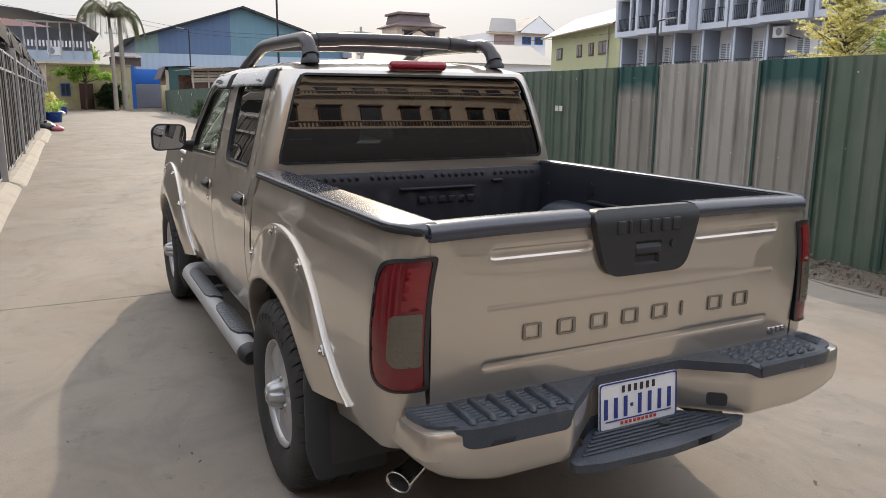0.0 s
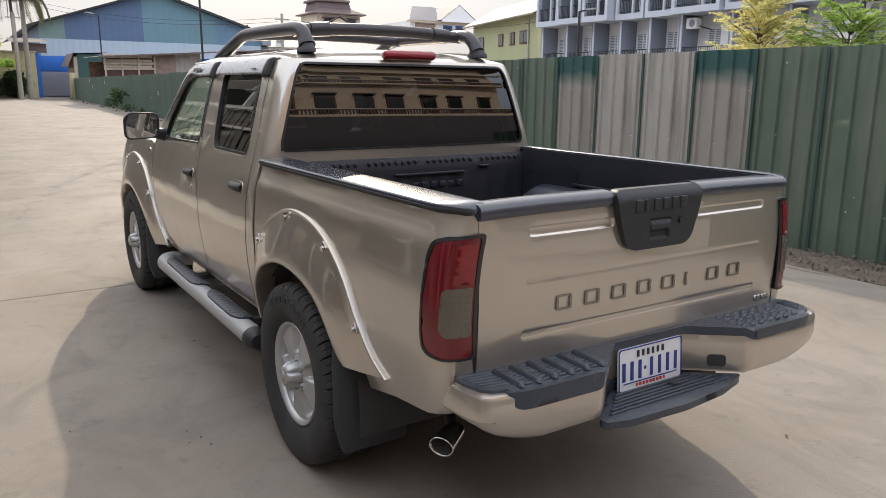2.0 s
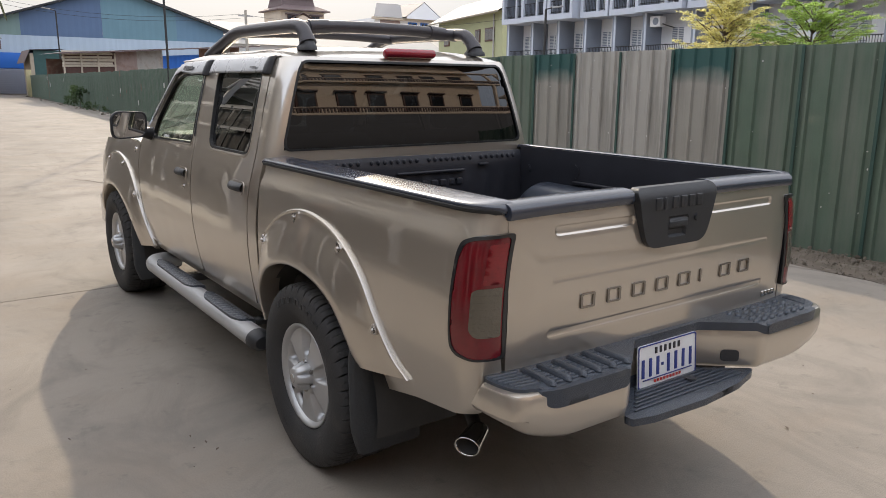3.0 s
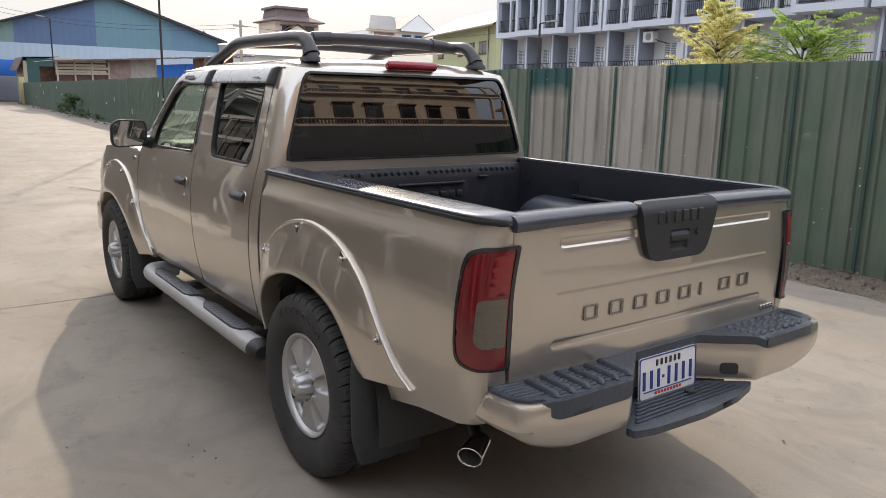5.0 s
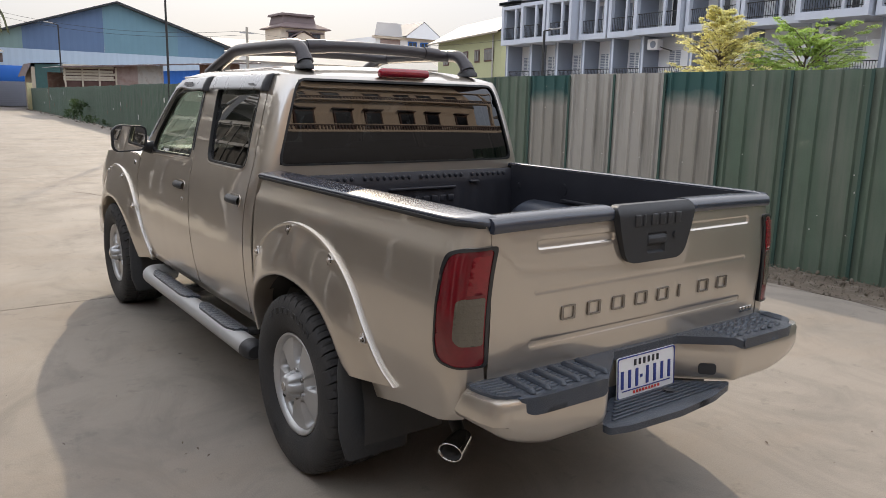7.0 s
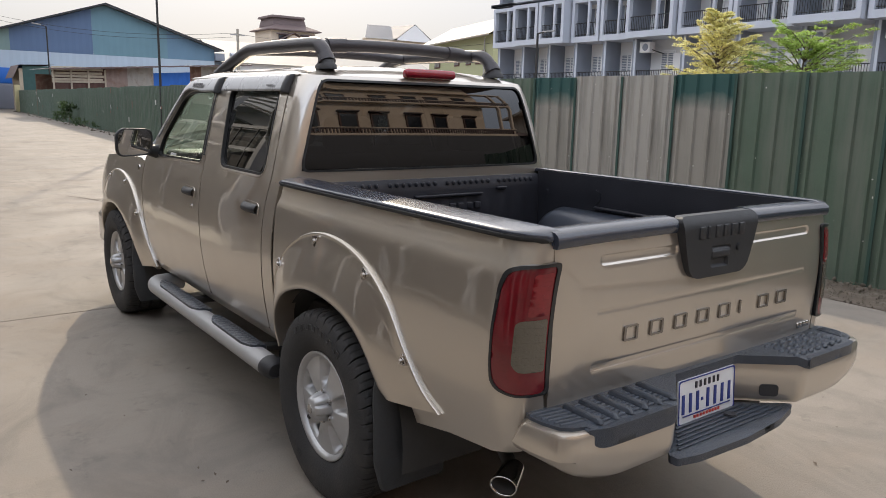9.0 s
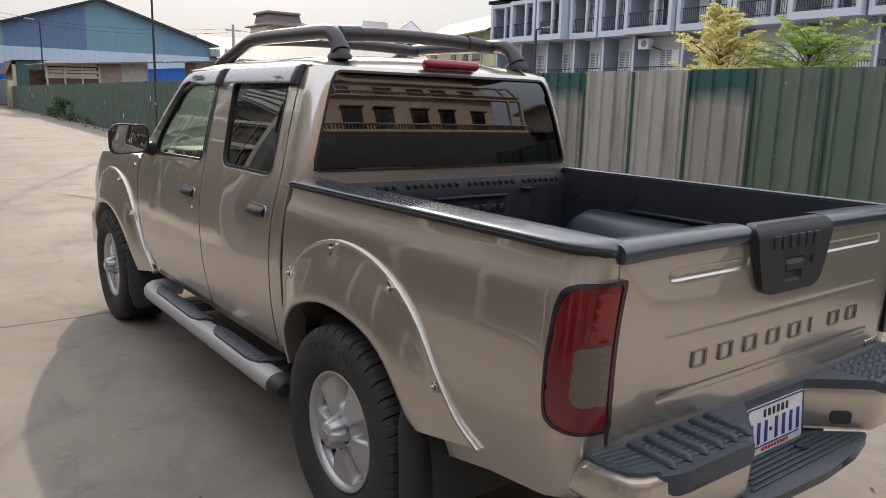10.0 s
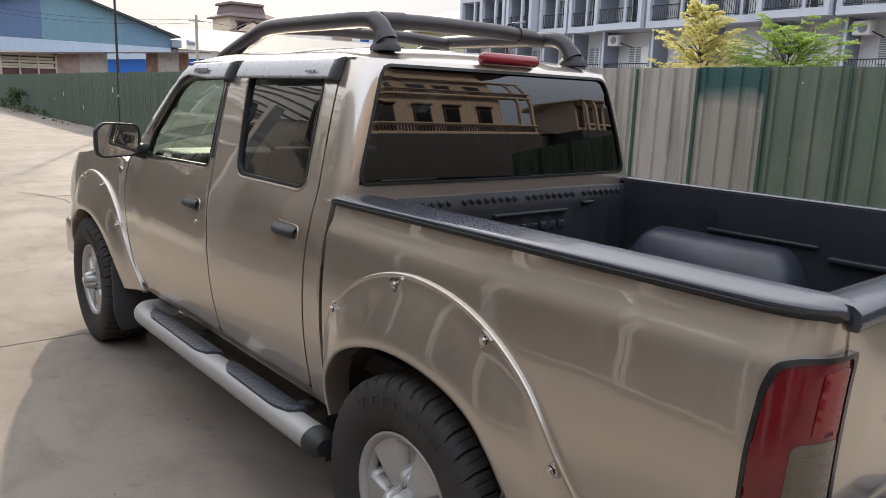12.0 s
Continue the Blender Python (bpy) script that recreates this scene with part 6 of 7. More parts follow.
def iron_gate(y, sheeted, solid_from=5):
    g = thing("iron_gate", "tall dark iron gate with grey steel frame and bars", "gate", "gates along the yard", (lane_x(y), y, 0))
    for i in range(5):
        leaf = 0.06 + i * 1.256
        for nm, me, dx, dy in (("gate_frame", gate_frame_me, 0, 0), ("gate_sheet", gsheet_me, 0, 0), ("gate_stile", stile_me, 0, 0.03), ("gate_stile", stile_me, 0, 1.21)):
            if nm == "gate_sheet" and not sheeted and i < solid_from:
                continue
            if nm == "gate_stile" and sheeted and (dy > 1 or i % 2):
                continue
            ob = new(nm, me)
            ob.parent = g
            ob.location = (dx, leaf + dy, 0)
        bars = 2 if sheeted or i >= solid_from else 3
        for k in range(bars):
            br = new("gate_bar", bar_me if bars == 2 else broad_me)
            br.parent = g
            br.location = (0.012, leaf + 0.62 + (k - (bars - 1) / 2) * 1.04 / bars, 0)
    po = new("gate_post", gpost_me)
    po.parent = g
    return g


rnd = random.Random(21)
first_gate = iron_gate(5.1, True)
for k in range(0, 7):
    y = 11.5 + k * BAY
    copy_thing(first_gate, pose(lane_x(y), y, 0, 0, 0, -0.39))
# unseen beside the truck: gates set back, open bars, to brighten its flank
open_gate = iron_gate(-14.1, False)
copy_thing(open_gate, pose(lane_x(-7.7), -7.7, 0, 0, 0, 0))
iron_gate(-1.3, False, 3)
ramp_b = bmesh.new()
cross = ((-0.50, 0.0), (-0.50, 0.13), (-0.20, 0.125), (-0.06, 0.06), (0.0, 0.0))
rows = [[Vector((x - 0.10 * e, y, z * (1 - 0.5 * e))) for x, z in cross] for y, e in ((0.0, 1.0), (0.08, 0.35), (0.25, 0.0), (1.6, 0.0), (3.2, 0.1), (4.8, 0.0), (6.15, 0.0), (6.31, 0.35), (6.38, 1.0))]
grid_bm([[Vector((p.x, p.y, 0)) for p in rows[0]]] + rows + [[Vector((p.x, p.y, 0)) for p in rows[-1]]], bm=ramp_b)
ramp_me = bpy.data.meshes.new("kerb_ramp"); ramp_b.to_mesh(ramp_me); ramp_b.free(); ramp_me.materials.append(KERB_CONC)
for k in range(-1, 7):
    ob = tagged(new("kerb_ramp", ramp_me), "worn concrete ramp slab before a gate", "ramp", "ramps along the gates")
    y = 11.45 + k * BAY
    ob.matrix_basis = pose(-2.30 + min(y, 26) * 0.0155 + rnd.uniform(-0.03, 0.03), y, 0, 0, 0, -0.8 + rnd.uniform(-0.3, 0.3))

# houses behind the gates: a plain terrace with dark awnings
terrace = thing("terrace_house", "grey terrace behind iron gates with awnings", "house")
part("wall", box_bm(-9.0, -5.6, -10, 50, 0, 4.6), TERRACE_WALL, terrace)
part("roof", box_bm(-9.4, -5.2, -10.3, 50.3, 4.6, 4.75, 0.02), ROOF_GREY, terrace)
for k in range(12):
    y = -8 + k * 5.0
    part("door", box_bm(-5.62, -5.55, y, y + 2.6, 0, 2.6, 0.01), BROWN_WOOD, terrace)
    part("window", box_bm(-5.62, -5.56, y + 3.0, y + 4.4, 1.2, 2.6, 0.01), WINDOW, terrace)
for y, h in ((13.5, 3.0), (19.0, 3.0), (25.0, 3.1), (31.0, 3.0), (38.0, 3.0), (45.0, 3.0), (7.2, 3.1), (1.6, 3.1)):
    lx, length = lane_x(y + 2) + 2.64, 4.4 if y < 8 else 5.3
    rows = [[Vector((x + lx, yy, z)) for x, z in ((-5.5, h + 0.9), (-4.2, h + 0.85), (-3.2, h + 0.55), (-2.75, h + 0.1), (-2.68, h - 0.35))] for yy in (y, y + length / 2, y + length)]
    aw = thing("awning", "pale sheet awning with a dark apron over a gateway" if y < 8 else "dark curved awning over a gateway", "awning", "awnings over the gates")
    if y < 8:
        part("canopy", grid_bm([r[:3] for r in rows]), PALE_SHEET, aw, "pale translucent top sheet")
        part("apron", grid_bm([r[2:] for r in rows]), TARP, aw, "dark front apron")
        for k in range(6):
            yy = y + 0.35 + 0.74 * k
            part("purlin", tube_bm([Vector((-5.5 + lx, yy, h + 0.86)), Vector((-4.2 + lx, yy, h + 0.81)), Vector((-3.2 + lx, yy, h + 0.51))], 0.03, 6), GREY_STEEL, aw)
    else:
        part("canopy", grid_bm(rows), TARP, aw)
    for yy in (y, y + length):
        part("post", box_bm(-2.80 + lx, -2.72 + lx, yy - 0.04, yy + 0.04, 0, h, 0.006), GREY_STEEL, aw)
        part("rib", tube_bm([Vector(v) - Vector((-lx, 0, 0.03)) for v in ((-5.5, yy, h + 0.9), (-4.2, yy, h + 0.85), (-3.2, yy, h + 0.55), (-2.75, yy, h + 0.1), (-2.68, yy, h - 0.35))], 0.025, 8), BLACK_IRON if y > 8 else GREY_STEEL, aw)
hanging = thing("laundry_cover", "white cloth hung over a gate", "cloth")
part("cloth", grid_bm([[Vector((-2.66 + 0.04 * math.sin(j * 1.7 + i), 22.6 + 0.5 * j / 5, 1.75 - 1.3 * i / 6)) for j in range(6)] for i in range(7)]), BAG_WHITE, hanging)

# bags, buckets and plants by the gates
def lump_bm(c, r, rnd, squash=0.7):
    b = bmesh.new()
    bmesh.ops.create_icosphere(b, subdivisions=3, radius=1.0)
    for v in b.verts:
        k = 1 + 0.18 * noise.noise(v.co * 2.3 + Vector(c)) + 0.08 * noise.noise(v.co * 6 + Vector(c))
        v.co = Vector((v.co.x * r * k, v.co.y * r * 0.9 * k, max(v.co.z * squash, -squash * 0.72) * r * k))
        v.co += Vector(c) + Vector((0, 0, r * squash * 0.72))
    return b


for c, r, m, lab in (((-2.05, 33.0, 0), 0.42, BAG_BLACK, "full black rubbish bag on the concrete"), ((-1.62, 32.8, 0), 0.26, BAG_PINK, "tied pink plastic bag on the concrete"), ((-2.45, 32.8, 0.02), 0.24, BAG_WHITE, "white plastic bag by the gate"),
                     ((-1.95, 47.0, 0), 0.4, BAG_WHITE, "pale rubbish bag by the gates"), ((-1.5, 58.0, 0), 0.45, BAG_WHITE, "pale rubbish bag by the gates")):
    bag = thing("rubbish_bag", lab, "bag")
    part("bag", lump_bm(c, r, rnd, 0.5), m, bag)
    part("knot", disc_bm(Vector(c) + Vector((0, 0, r * 0.82)), (0.2, 0, 1), r * 0.16, r * 0.2, 8), m, bag)
for x, y in ((-1.75, 44.0), (-1.3, 62.0)):
    bk = thing("tub", "round blue plastic tub", "tub", "blue tubs", (x, y, 0))
    part("body", grid_bm([[Vector((r * math.cos(a), r * math.sin(a), z)) for a in np.linspace(0, 2 * math.pi, 25)] for r, z in ((0.0, 0.01), (0.36, 0.0), (0.44, 0.50), (0.47, 0.52), (0.47, 0.56), (0.42, 0.55), (0.36, 0.2), (0, 0.2))]), BLUE_PLASTIC, bk)
    b = bmesh.new()
    leaf_cloud(b, (0, 0, 0.75), (0.5, 0.5, 0.4), 160, 0.10, rnd)
    part("leaves", b, LEAF_GREEN, bk)
for x, y in ((-2.1, 46.0), (-2.2, 54.0), (-2.0, 66.0)):
    pl = thing("potted_shrub", "green leafy shrub in a pot by the gates", "shrub", "shrubs by the gates", (x, y, 0))
    part("pot", grid_bm([[Vector((r * math.cos(a), r * math.sin(a), z)) for a in np.linspace(0, 2 * math.pi, 17)] for r, z in ((0, 0), (0.2, 0), (0.28, 0.4), (0.25, 0.4), (0, 0.36))]), KERB_CONC, pl)
    b = bmesh.new()
    for _ in range(6):
        leaf_cloud(b, (rnd.uniform(-0.3, 0.3), rnd.uniform(-0.3, 0.3), rnd.uniform(0.5, 1.5)), (0.35, 0.35, 0.3), 80, 0.12, rnd)
    part("leaves", b, LEAF_YELLOW if x == -2.1 else LEAF_GREEN, pl)


# ---- warehouse at the end of the yard ----
WY = 95.0
wh = thing("warehouse", "large gabled warehouse clad in blue, teal and pale sheets", "warehouse")


def roof_z(x):
    return 12.1 - abs(x - 19.9) * 0.325


def clad(x0, x1, z0, z1, m, label):
    """Upright cladding from x0 to x1, cut by the gable where z1 is None."""
    xs = sorted(set(list(np.linspace(x0, x1, max(2, int((x1 - x0) / 0.35)))) + ([19.9] if x0 < 19.9 < x1 else [])))
    rows = [[Vector((x, WY + 0.03 * (i % 2), z0)) for i, x in enumerate(xs)], [Vector((x, WY + 0.03 * (i % 2), roof_z(x) if z1 is None else z1)) for i, x in enumerate(xs)]]
    part("wall_cladding", grid_bm(rows), m, wh, label, smooth=False)


for x0, x1, m, lab in ((7.2, 9.86, WH_GREEN, "grey-green cladding"), (9.86, 18.4, WH_BLUE, "slate blue cladding"), (18.4, 27.0, WH_TEAL, "teal cladding"), (27.0, 32.9, WH_TEAL_FADED, "faded teal cladding")):
    clad(x0, x1, 6.4, None, m, lab)
clad(7.2, 32.9, 4.5, 6.4, WH_PALE, "pale blue cladding")
clad(7.2, 32.9, 0.0, 4.5, WH_PALE, "pale blue cladding")
clad_front = part("blue_band", box_bm(5.6, 13.5, WY - 0.35, WY - 0.25, 2.76, 4.48, 0.01), WH_BRIGHT, wh, "bright blue sheet band")
sh = part("shutter", box_bm(5.6, 13.5, WY - 0.35, WY - 0.25, 0, 2.72, 0.01), WH_GREY, wh, "grey ribbed shutter")
for k in range(13):
    part("shutter_rib", box_bm(5.62, 13.45, WY - 0.38, WY - 0.35, 0.1 + k * 0.2, 0.16 + k * 0.2), WH_GREY, sh)
for s in (-1, 1):
    rows = [[Vector((19.9 + s * d, y, 12.3 - d * 0.325 + dz)) for d, dz in ((0, 0), (13.9, 0), (13.9, -0.12), (0, -0.12))] for y in (WY - 0.9, WY + 45)]
    part("roof", sharpen(grid_bm(rows, close_u=True)), ROOF_GREY, wh)
    part("verge", grid_bm([[Vector((19.9 + s * d, WY - 0.93, 12.33 - d * 0.325 - dz)) for dz in (0, 0.20)] for d in (0, 13.95)]), TRIM, wh)
    part("side_wall", box_bm(*((7.2, 7.4) if s < 0 else (32.7, 32.9)), WY + 0.05, WY + 44, 0, 7.8), WH_BLUE, wh)
part("back_wall", box_bm(7.2, 32.9, WY + 44, WY + 44.2, 0, 7.8), WH_BLUE, wh)
part("gutter_box", box_bm(32.9, 34.1, WY - 0.5, WY + 0.5, 6.5, 7.4, 0.02), SLATE_WALL, wh)

# ---- sheds behind the long fence ----
def shed_top(x):
    return 3.42 + (x - 7.7) * 0.0655


shed = thing("shed", "low patched shed of boards, rusty sheets and blue tarpaulin", "shed")
for x0, x1, m in ((7.75, 11.4, BROWN_WOOD), (11.4, 12.9, SHED_PINK), (12.9, 14.8, SHED_PALE), (14.8, 17.6, WH_BRIGHT), (17.6, 18.5, RUST), (18.5, 20.1, SHED_PALE), (20.1, 20.9, RUST), (20.9, 22.2, WH_BRIGHT)):
    low = 0.42 if m is WH_BRIGHT else 0.0
    rows = [[Vector((x, 58.0 + 0.03 * (i % 2), z if z < 1 else shed_top(x) - 0.05 - low)) for i, x in enumerate(np.linspace(x0, x1, max(3, int((x1 - x0) / 0.16))))] for z in (0.0, 3.0)]
    part("wall_sheet", grid_bm(rows), m, shed, smooth=False)
rs = random.Random(31)
for k in range(6):
    z = 2.3 + k * 0.21
    part("plank", moved(box_bm(7.75, 11.35 - 0.3 * rs.random(), -0.05, 0.0, 0, 0.15 + 0.03 * rs.random(), 0.01), pose(0, 57.96, z, 0, -0.8 - rs.random(), 0)), WOOD, shed)
for k in range(4):
    part("upright", box_bm(7.8 + k * 1.15, 7.92 + k * 1.15, 57.84, 57.9, 1.5, 3.5, 0.01), WOOD, shed)
part("back_wall", box_bm(7.9, 22.2, 66, 66.1, 0, 3.2), RUST, shed)
part("roof", grid_bm([[Vector((x, y, shed_top(x) + dz + 0.03 * (i % 2))) for i, x in enumerate(np.linspace(7.5, 22.4, 76))] for y, dz in ((57.2, 0.02), (66.5, 0.12))]), ROOF_GREY, shed, smooth=False)
part("roof_edge", grid_bm([[Vector((x, 57.19, shed_top(x) + dz + 0.015 * math.sin(x * 5))) for x in np.linspace(7.5, 22.4, 60)] for dz in (-0.07, 0.03)]), ROOF_TILE, shed)
shed2 = thing("shed", "small shed with a sloping roof and green tarpaulin wall", "shed")
part("wall", box_bm(9.3, 12.5, 83.0, 88.0, 0, 4.4), FENCE_TEAL, shed2)
part("side_wall", box_bm(8.95, 9.28, 83.0, 88.0, 0, 4.1), WOOD, shed2)
part("roof", grid_bm([[Vector((x, y, z + dz)) for x, z in ((8.35, 3.15), (8.95, 4.45), (12.2, 4.6))] for y, dz in ((82.6, 0), (88.4, 0))]), ROOF_TILE, shed2, smooth=False)
leanto = thing("lean_to", "dark lean-to with a blue sheet wall beside the warehouse", "shed")
part("roof", grid_bm([[Vector((x, y, z)) for x in (3.6, 7.0)] for y, z in ((85.5, 5.5), (90.0, 6.1))]), BLACK_IRON, leanto, smooth=False)
part("wall", box_bm(4.6, 6.2, 86.0, 86.1, 0, 4.5), WH_BRIGHT, leanto)
part("dark_band", box_bm(3.8, 6.9, 86.0, 86.1, 4.5, 5.4), ROOF_TILE, leanto)

# ---- poles, lamps and wires ----
pole = thing("slim_pole", "tall slim dark steel pole before the fence", "pole", at=(6.0, 25.7, 0))
part("shaft", tube_bm([(0, 0, -0.1), (0, 0, 4), (0, 0, 9)], [0.048, 0.038, 0.032], 10), BLACK_IRON, pole)
part("base", box_bm(-0.12, 0.12, -0.12, 0.12, -0.1, 0.3, 0.02), BLACK_IRON, pole)
for (x, y, h), side in (((9.9, 72.0, 7.4), -1), ((25.6, 27.0, 5.3), 1)):
    lamp = thing("street_lamp", "slim street lamp with a flat head", "street lamp", "street lamps", (x, y, 0))
    part("post", tube_bm([(0, 0, 0), (0, 0, h)], 0.06, 10), BLACK_IRON, lamp)
    part("arm", tube_bm([(0, 0, h), (side * 0.5, 0, h + 0.12)], 0.035, 8), BLACK_IRON, lamp)
    part("lamp_head", moved(box_bm(-0.35, 0.35, -0.14, 0.14, -0.04, 0.04, 0.02), pose(side * 0.75, 0, h + 0.17, 0, -8 * side, 0)), GREY_STEEL, lamp)
for x, y, h, r in ((4.6, 80.0, 9.5, 0.27), (3.5, 76.0, 7.6, 0.22), (21.2, 57.0, 7.1, 0.14)):
    up = thing("utility_pole", "grey concrete utility pole", "pole", "utility poles", (x, y, 0))
    part("shaft", tube_bm([(0, 0, 0), (0, 0, h)], [r, r * 0.7], 10), KERB_CONC, up)
    part("crossarm", box_bm(-0.6, 0.6, -0.05, 0.05, h - 0.5, h - 0.4), GREY_STEEL, up)
for a, b in (((4.6, 80, 9.2), (21.0, 57.5, 6.8)), ((21.0, 57.5, 6.8), (45.0, 52, 7.5)), ((4.6, 80, 8.8), (21.0, 57.5, 6.5)), ((4.6, 80, 9.2), (-9, 60, 9.0))):
    pts = [Vector(a).lerp(Vector(b), t) - Vector((0, 0, 0.9 * 4 * t * (1 - t))) for t in np.linspace(0, 1, 12)]
    tagged(part("overhead_wire", tube_bm(pts, 0.013, 5), BLACK_IRON), "thin dark overhead wire between poles", "wire", "overhead wires")

# ---- houses beyond ----
def window_part(parent, x0, x1, y, z0, z1, frame_m=WHITE_WALL):
    w = part("window", box_bm(x0, x1, y - 0.06, y + 0.05, z0, z1, 0.01), frame_m, parent)
    part("pane", box_bm(x0 + 0.1, (x0 + x1) / 2 - 0.04, y - 0.075, y - 0.055, z0 + 0.1, z1 - 0.1), WINDOW, w)
    part("pane", box_bm((x0 + x1) / 2 + 0.04, x1 - 0.1, y - 0.075, y - 0.055, z0 + 0.1, z1 - 0.1), WINDOW, w)


def hip(parent, x0, x1, y0, y1, z0, z1, inset, m, name="roof"):
    b = bmesh.new()
    lo = [b.verts.new(v) for v in ((x0, y0, z0), (x1, y0, z0), (x1, y1, z0), (x0, y1, z0))]
    hi = [b.verts.new(v) for v in ((x0 + inset, y0 + inset, z1), (x1 - inset, y0 + inset, z1), (x1 - inset, y1 - inset, z1), (x0 + inset, y1 - inset, z1))]
    ed = [b.verts.new(v) for v in ((x0, y0, z0 - 0.2), (x1, y0, z0 - 0.2), (x1, y1, z0 - 0.2), (x0, y1, z0 - 0.2))]
    for i in range(4):
        j = (i + 1) % 4
        b.faces.new((lo[i], lo[j], hi[j], hi[i]))
        b.faces.new((ed[i], ed[j], lo[j], lo[i]))
    b.faces.new(hi)
    b.faces.new(ed)
    return part(name, b, m, parent, smooth=False)


h1 = thing("house", "cream house with a tiered brown tiled roof", "house")
part("wall", box_bm(55.6, 64.2, 125.0, 132.0, 0, 14.0), CREAM, h1)
hip(h1, 54.9, 65.0, 124.0, 133.0, 14.1, 15.0, 2.0, ROOF_TILE)
hip(h1, 56.4, 62.9, 126.0, 132.0, 14.9, 16.3, 0.3, ROOF_TILE)
hip(h1, 56.2, 62.6, 125.8, 132.2, 16.4, 16.6, 0.1, ROOF_TILE, "roof_cap")
for x in (57.0, 61.6):
    window_part(h1, x, x + 1.7, 125.0, 11.6, 13.2, BROWN_WOOD)
    part("window_hood", box_bm(x - 0.4, x + 2.1, 124.4, 125.0, 13.2, 13.4, 0.02), ROOF_TILE, h1)
part("porch_roof", grid_bm([[Vector((x, y, z)) for x, z in ((55.6, 11.6), (59.2, 13.5), (63.2, 11.6))] for y in (123.0, 126.0)]), ROOF_TILE, h1, smooth=False)
h1.location = (-1.45, 0.5, 0.0)
part("porch_gable", grid_bm([[Vector((56.3, 123.3, 11.6)), Vector((59.2, 123.3, 13.2)), Vector((62.6, 123.3, 11.6))], [Vector((x, 123.3, 11.55)) for x in (56.3, 59.2, 62.6)]]), CREAM, h1, smooth=False)


def farther(k):
    """Grow a house about the yard's eye point, so that it stands k times farther off."""
    c = Vector((-1.53, -2.77, 1.53))
    return Matrix.Translation(c) @ Matrix.Scale(k, 4) @ Matrix.Translation(-c)


h2 = thing("house", "pale two-storey house with a grey gabled roof", "house")
part("wall", box_bm(34.0, 40.1, 58.0, 66.0, 0, 7.3), WHITE_WALL, h2)
part("brick_panel", box_bm(34.5, 36.6, 57.9, 58.0, 6.3, 7.1), SHED_PINK, h2)
part("string_course", box_bm(33.6, 40.4, 57.6, 58.0, 7.15, 7.35, 0.02), CREAM, h2)
window_part(h2, 37.5, 38.5, 58.0, 6.35, 7.05, WH_BRIGHT)
window_part(h2, 38.9, 39.8, 58.0, 6.35, 7.05, WH_BRIGHT)
part("roof", grid_bm([[Vector((33.6, 57.5, 7.35)), Vector((37.2, 57.5, 7.35)), Vector((40.7, 57.5, 7.35))], [Vector((36.2, 61.5, 8.95)), Vector((38.4, 61.5, 9.0)), Vector((39.2, 61.5, 8.9))]]), ROOF_SLATE, h2, smooth=False)
part("gable_wall", grid_bm([[Vector((36.8, 57.12, 7.45)), Vector((38.75, 57.12, 8.8)), Vector((40.7, 57.12, 7.45))], [Vector((x, 57.12, 7.3)) for x in (36.8, 38.75, 40.7)]]), WHITE_WALL, h2, smooth=False)
part("gable_roof", grid_bm([[Vector((x, y, z)) for x, z in ((36.7, 7.45), (38.75, 8.85), (40.8, 7.45))] for y in (57.1, 62.0)]), ROOF_SLATE, h2, smooth=False)

h2.matrix_basis = farther(1.938)

# the green house lies along the apartments
h3 = thing("house", "green rendered house with a pale sheet roof", "house", at=(36.4, 51.6, 0))
part("wall", box_bm(0, 4.6, -13.2, 0, 0, 6.55), GREEN_WALL, h3)
part("roof", grid_bm([[Vector((x, y, z)) for x, z in ((-0.7, 6.45), (2.3, 8.1), (5.3, 6.45))] for y in (-13.9, -9, -4, 0.7)]), ROOF_PALE, h3, smooth=False)
part("gutter", box_bm(-0.78, -0.66, -13.9, 0.7, 6.35, 6.47, 0.01), KERB_CONC, h3)
part("downpipe", tube_bm([(-0.1, -11.9, 6.4), (-0.1, -11.9, 0)], 0.06, 8), GREY_STEEL, h3)
for y in (-13.2, 0.0):
    part("gable_wall", grid_bm([[Vector((0, y, 6.5)), Vector((2.3, y, 7.6)), Vector((4.6, y, 6.5))], [Vector((x, y, 6.45)) for x in (0, 2.3, 4.6)]]), GREEN_WALL, h3, smooth=False)
for u0, u1 in ((1.42, 2.72), (5.95, 6.98), (8.33, 9.29), (10.2, 11.86)):
    w = part("window", box_bm(-0.06, 0.03, -u1, -u0, 4.55, 5.5, 0.01), BROWN_WOOD, h3)
    part("pane", box_bm(-0.08, -0.05, -u1 + 0.1, -(u0 + u1) / 2 - 0.04, 4.65, 5.4), WINDOW, w)
    part("pane", box_bm(-0.08, -0.05, -(u0 + u1) / 2 + 0.04, -u0 - 0.1, 4.65, 5.4), WINDOW, w)
h3.matrix_basis = farther(1.42) @ pose(36.4, 51.6, 0, 0, 0, -15.6)

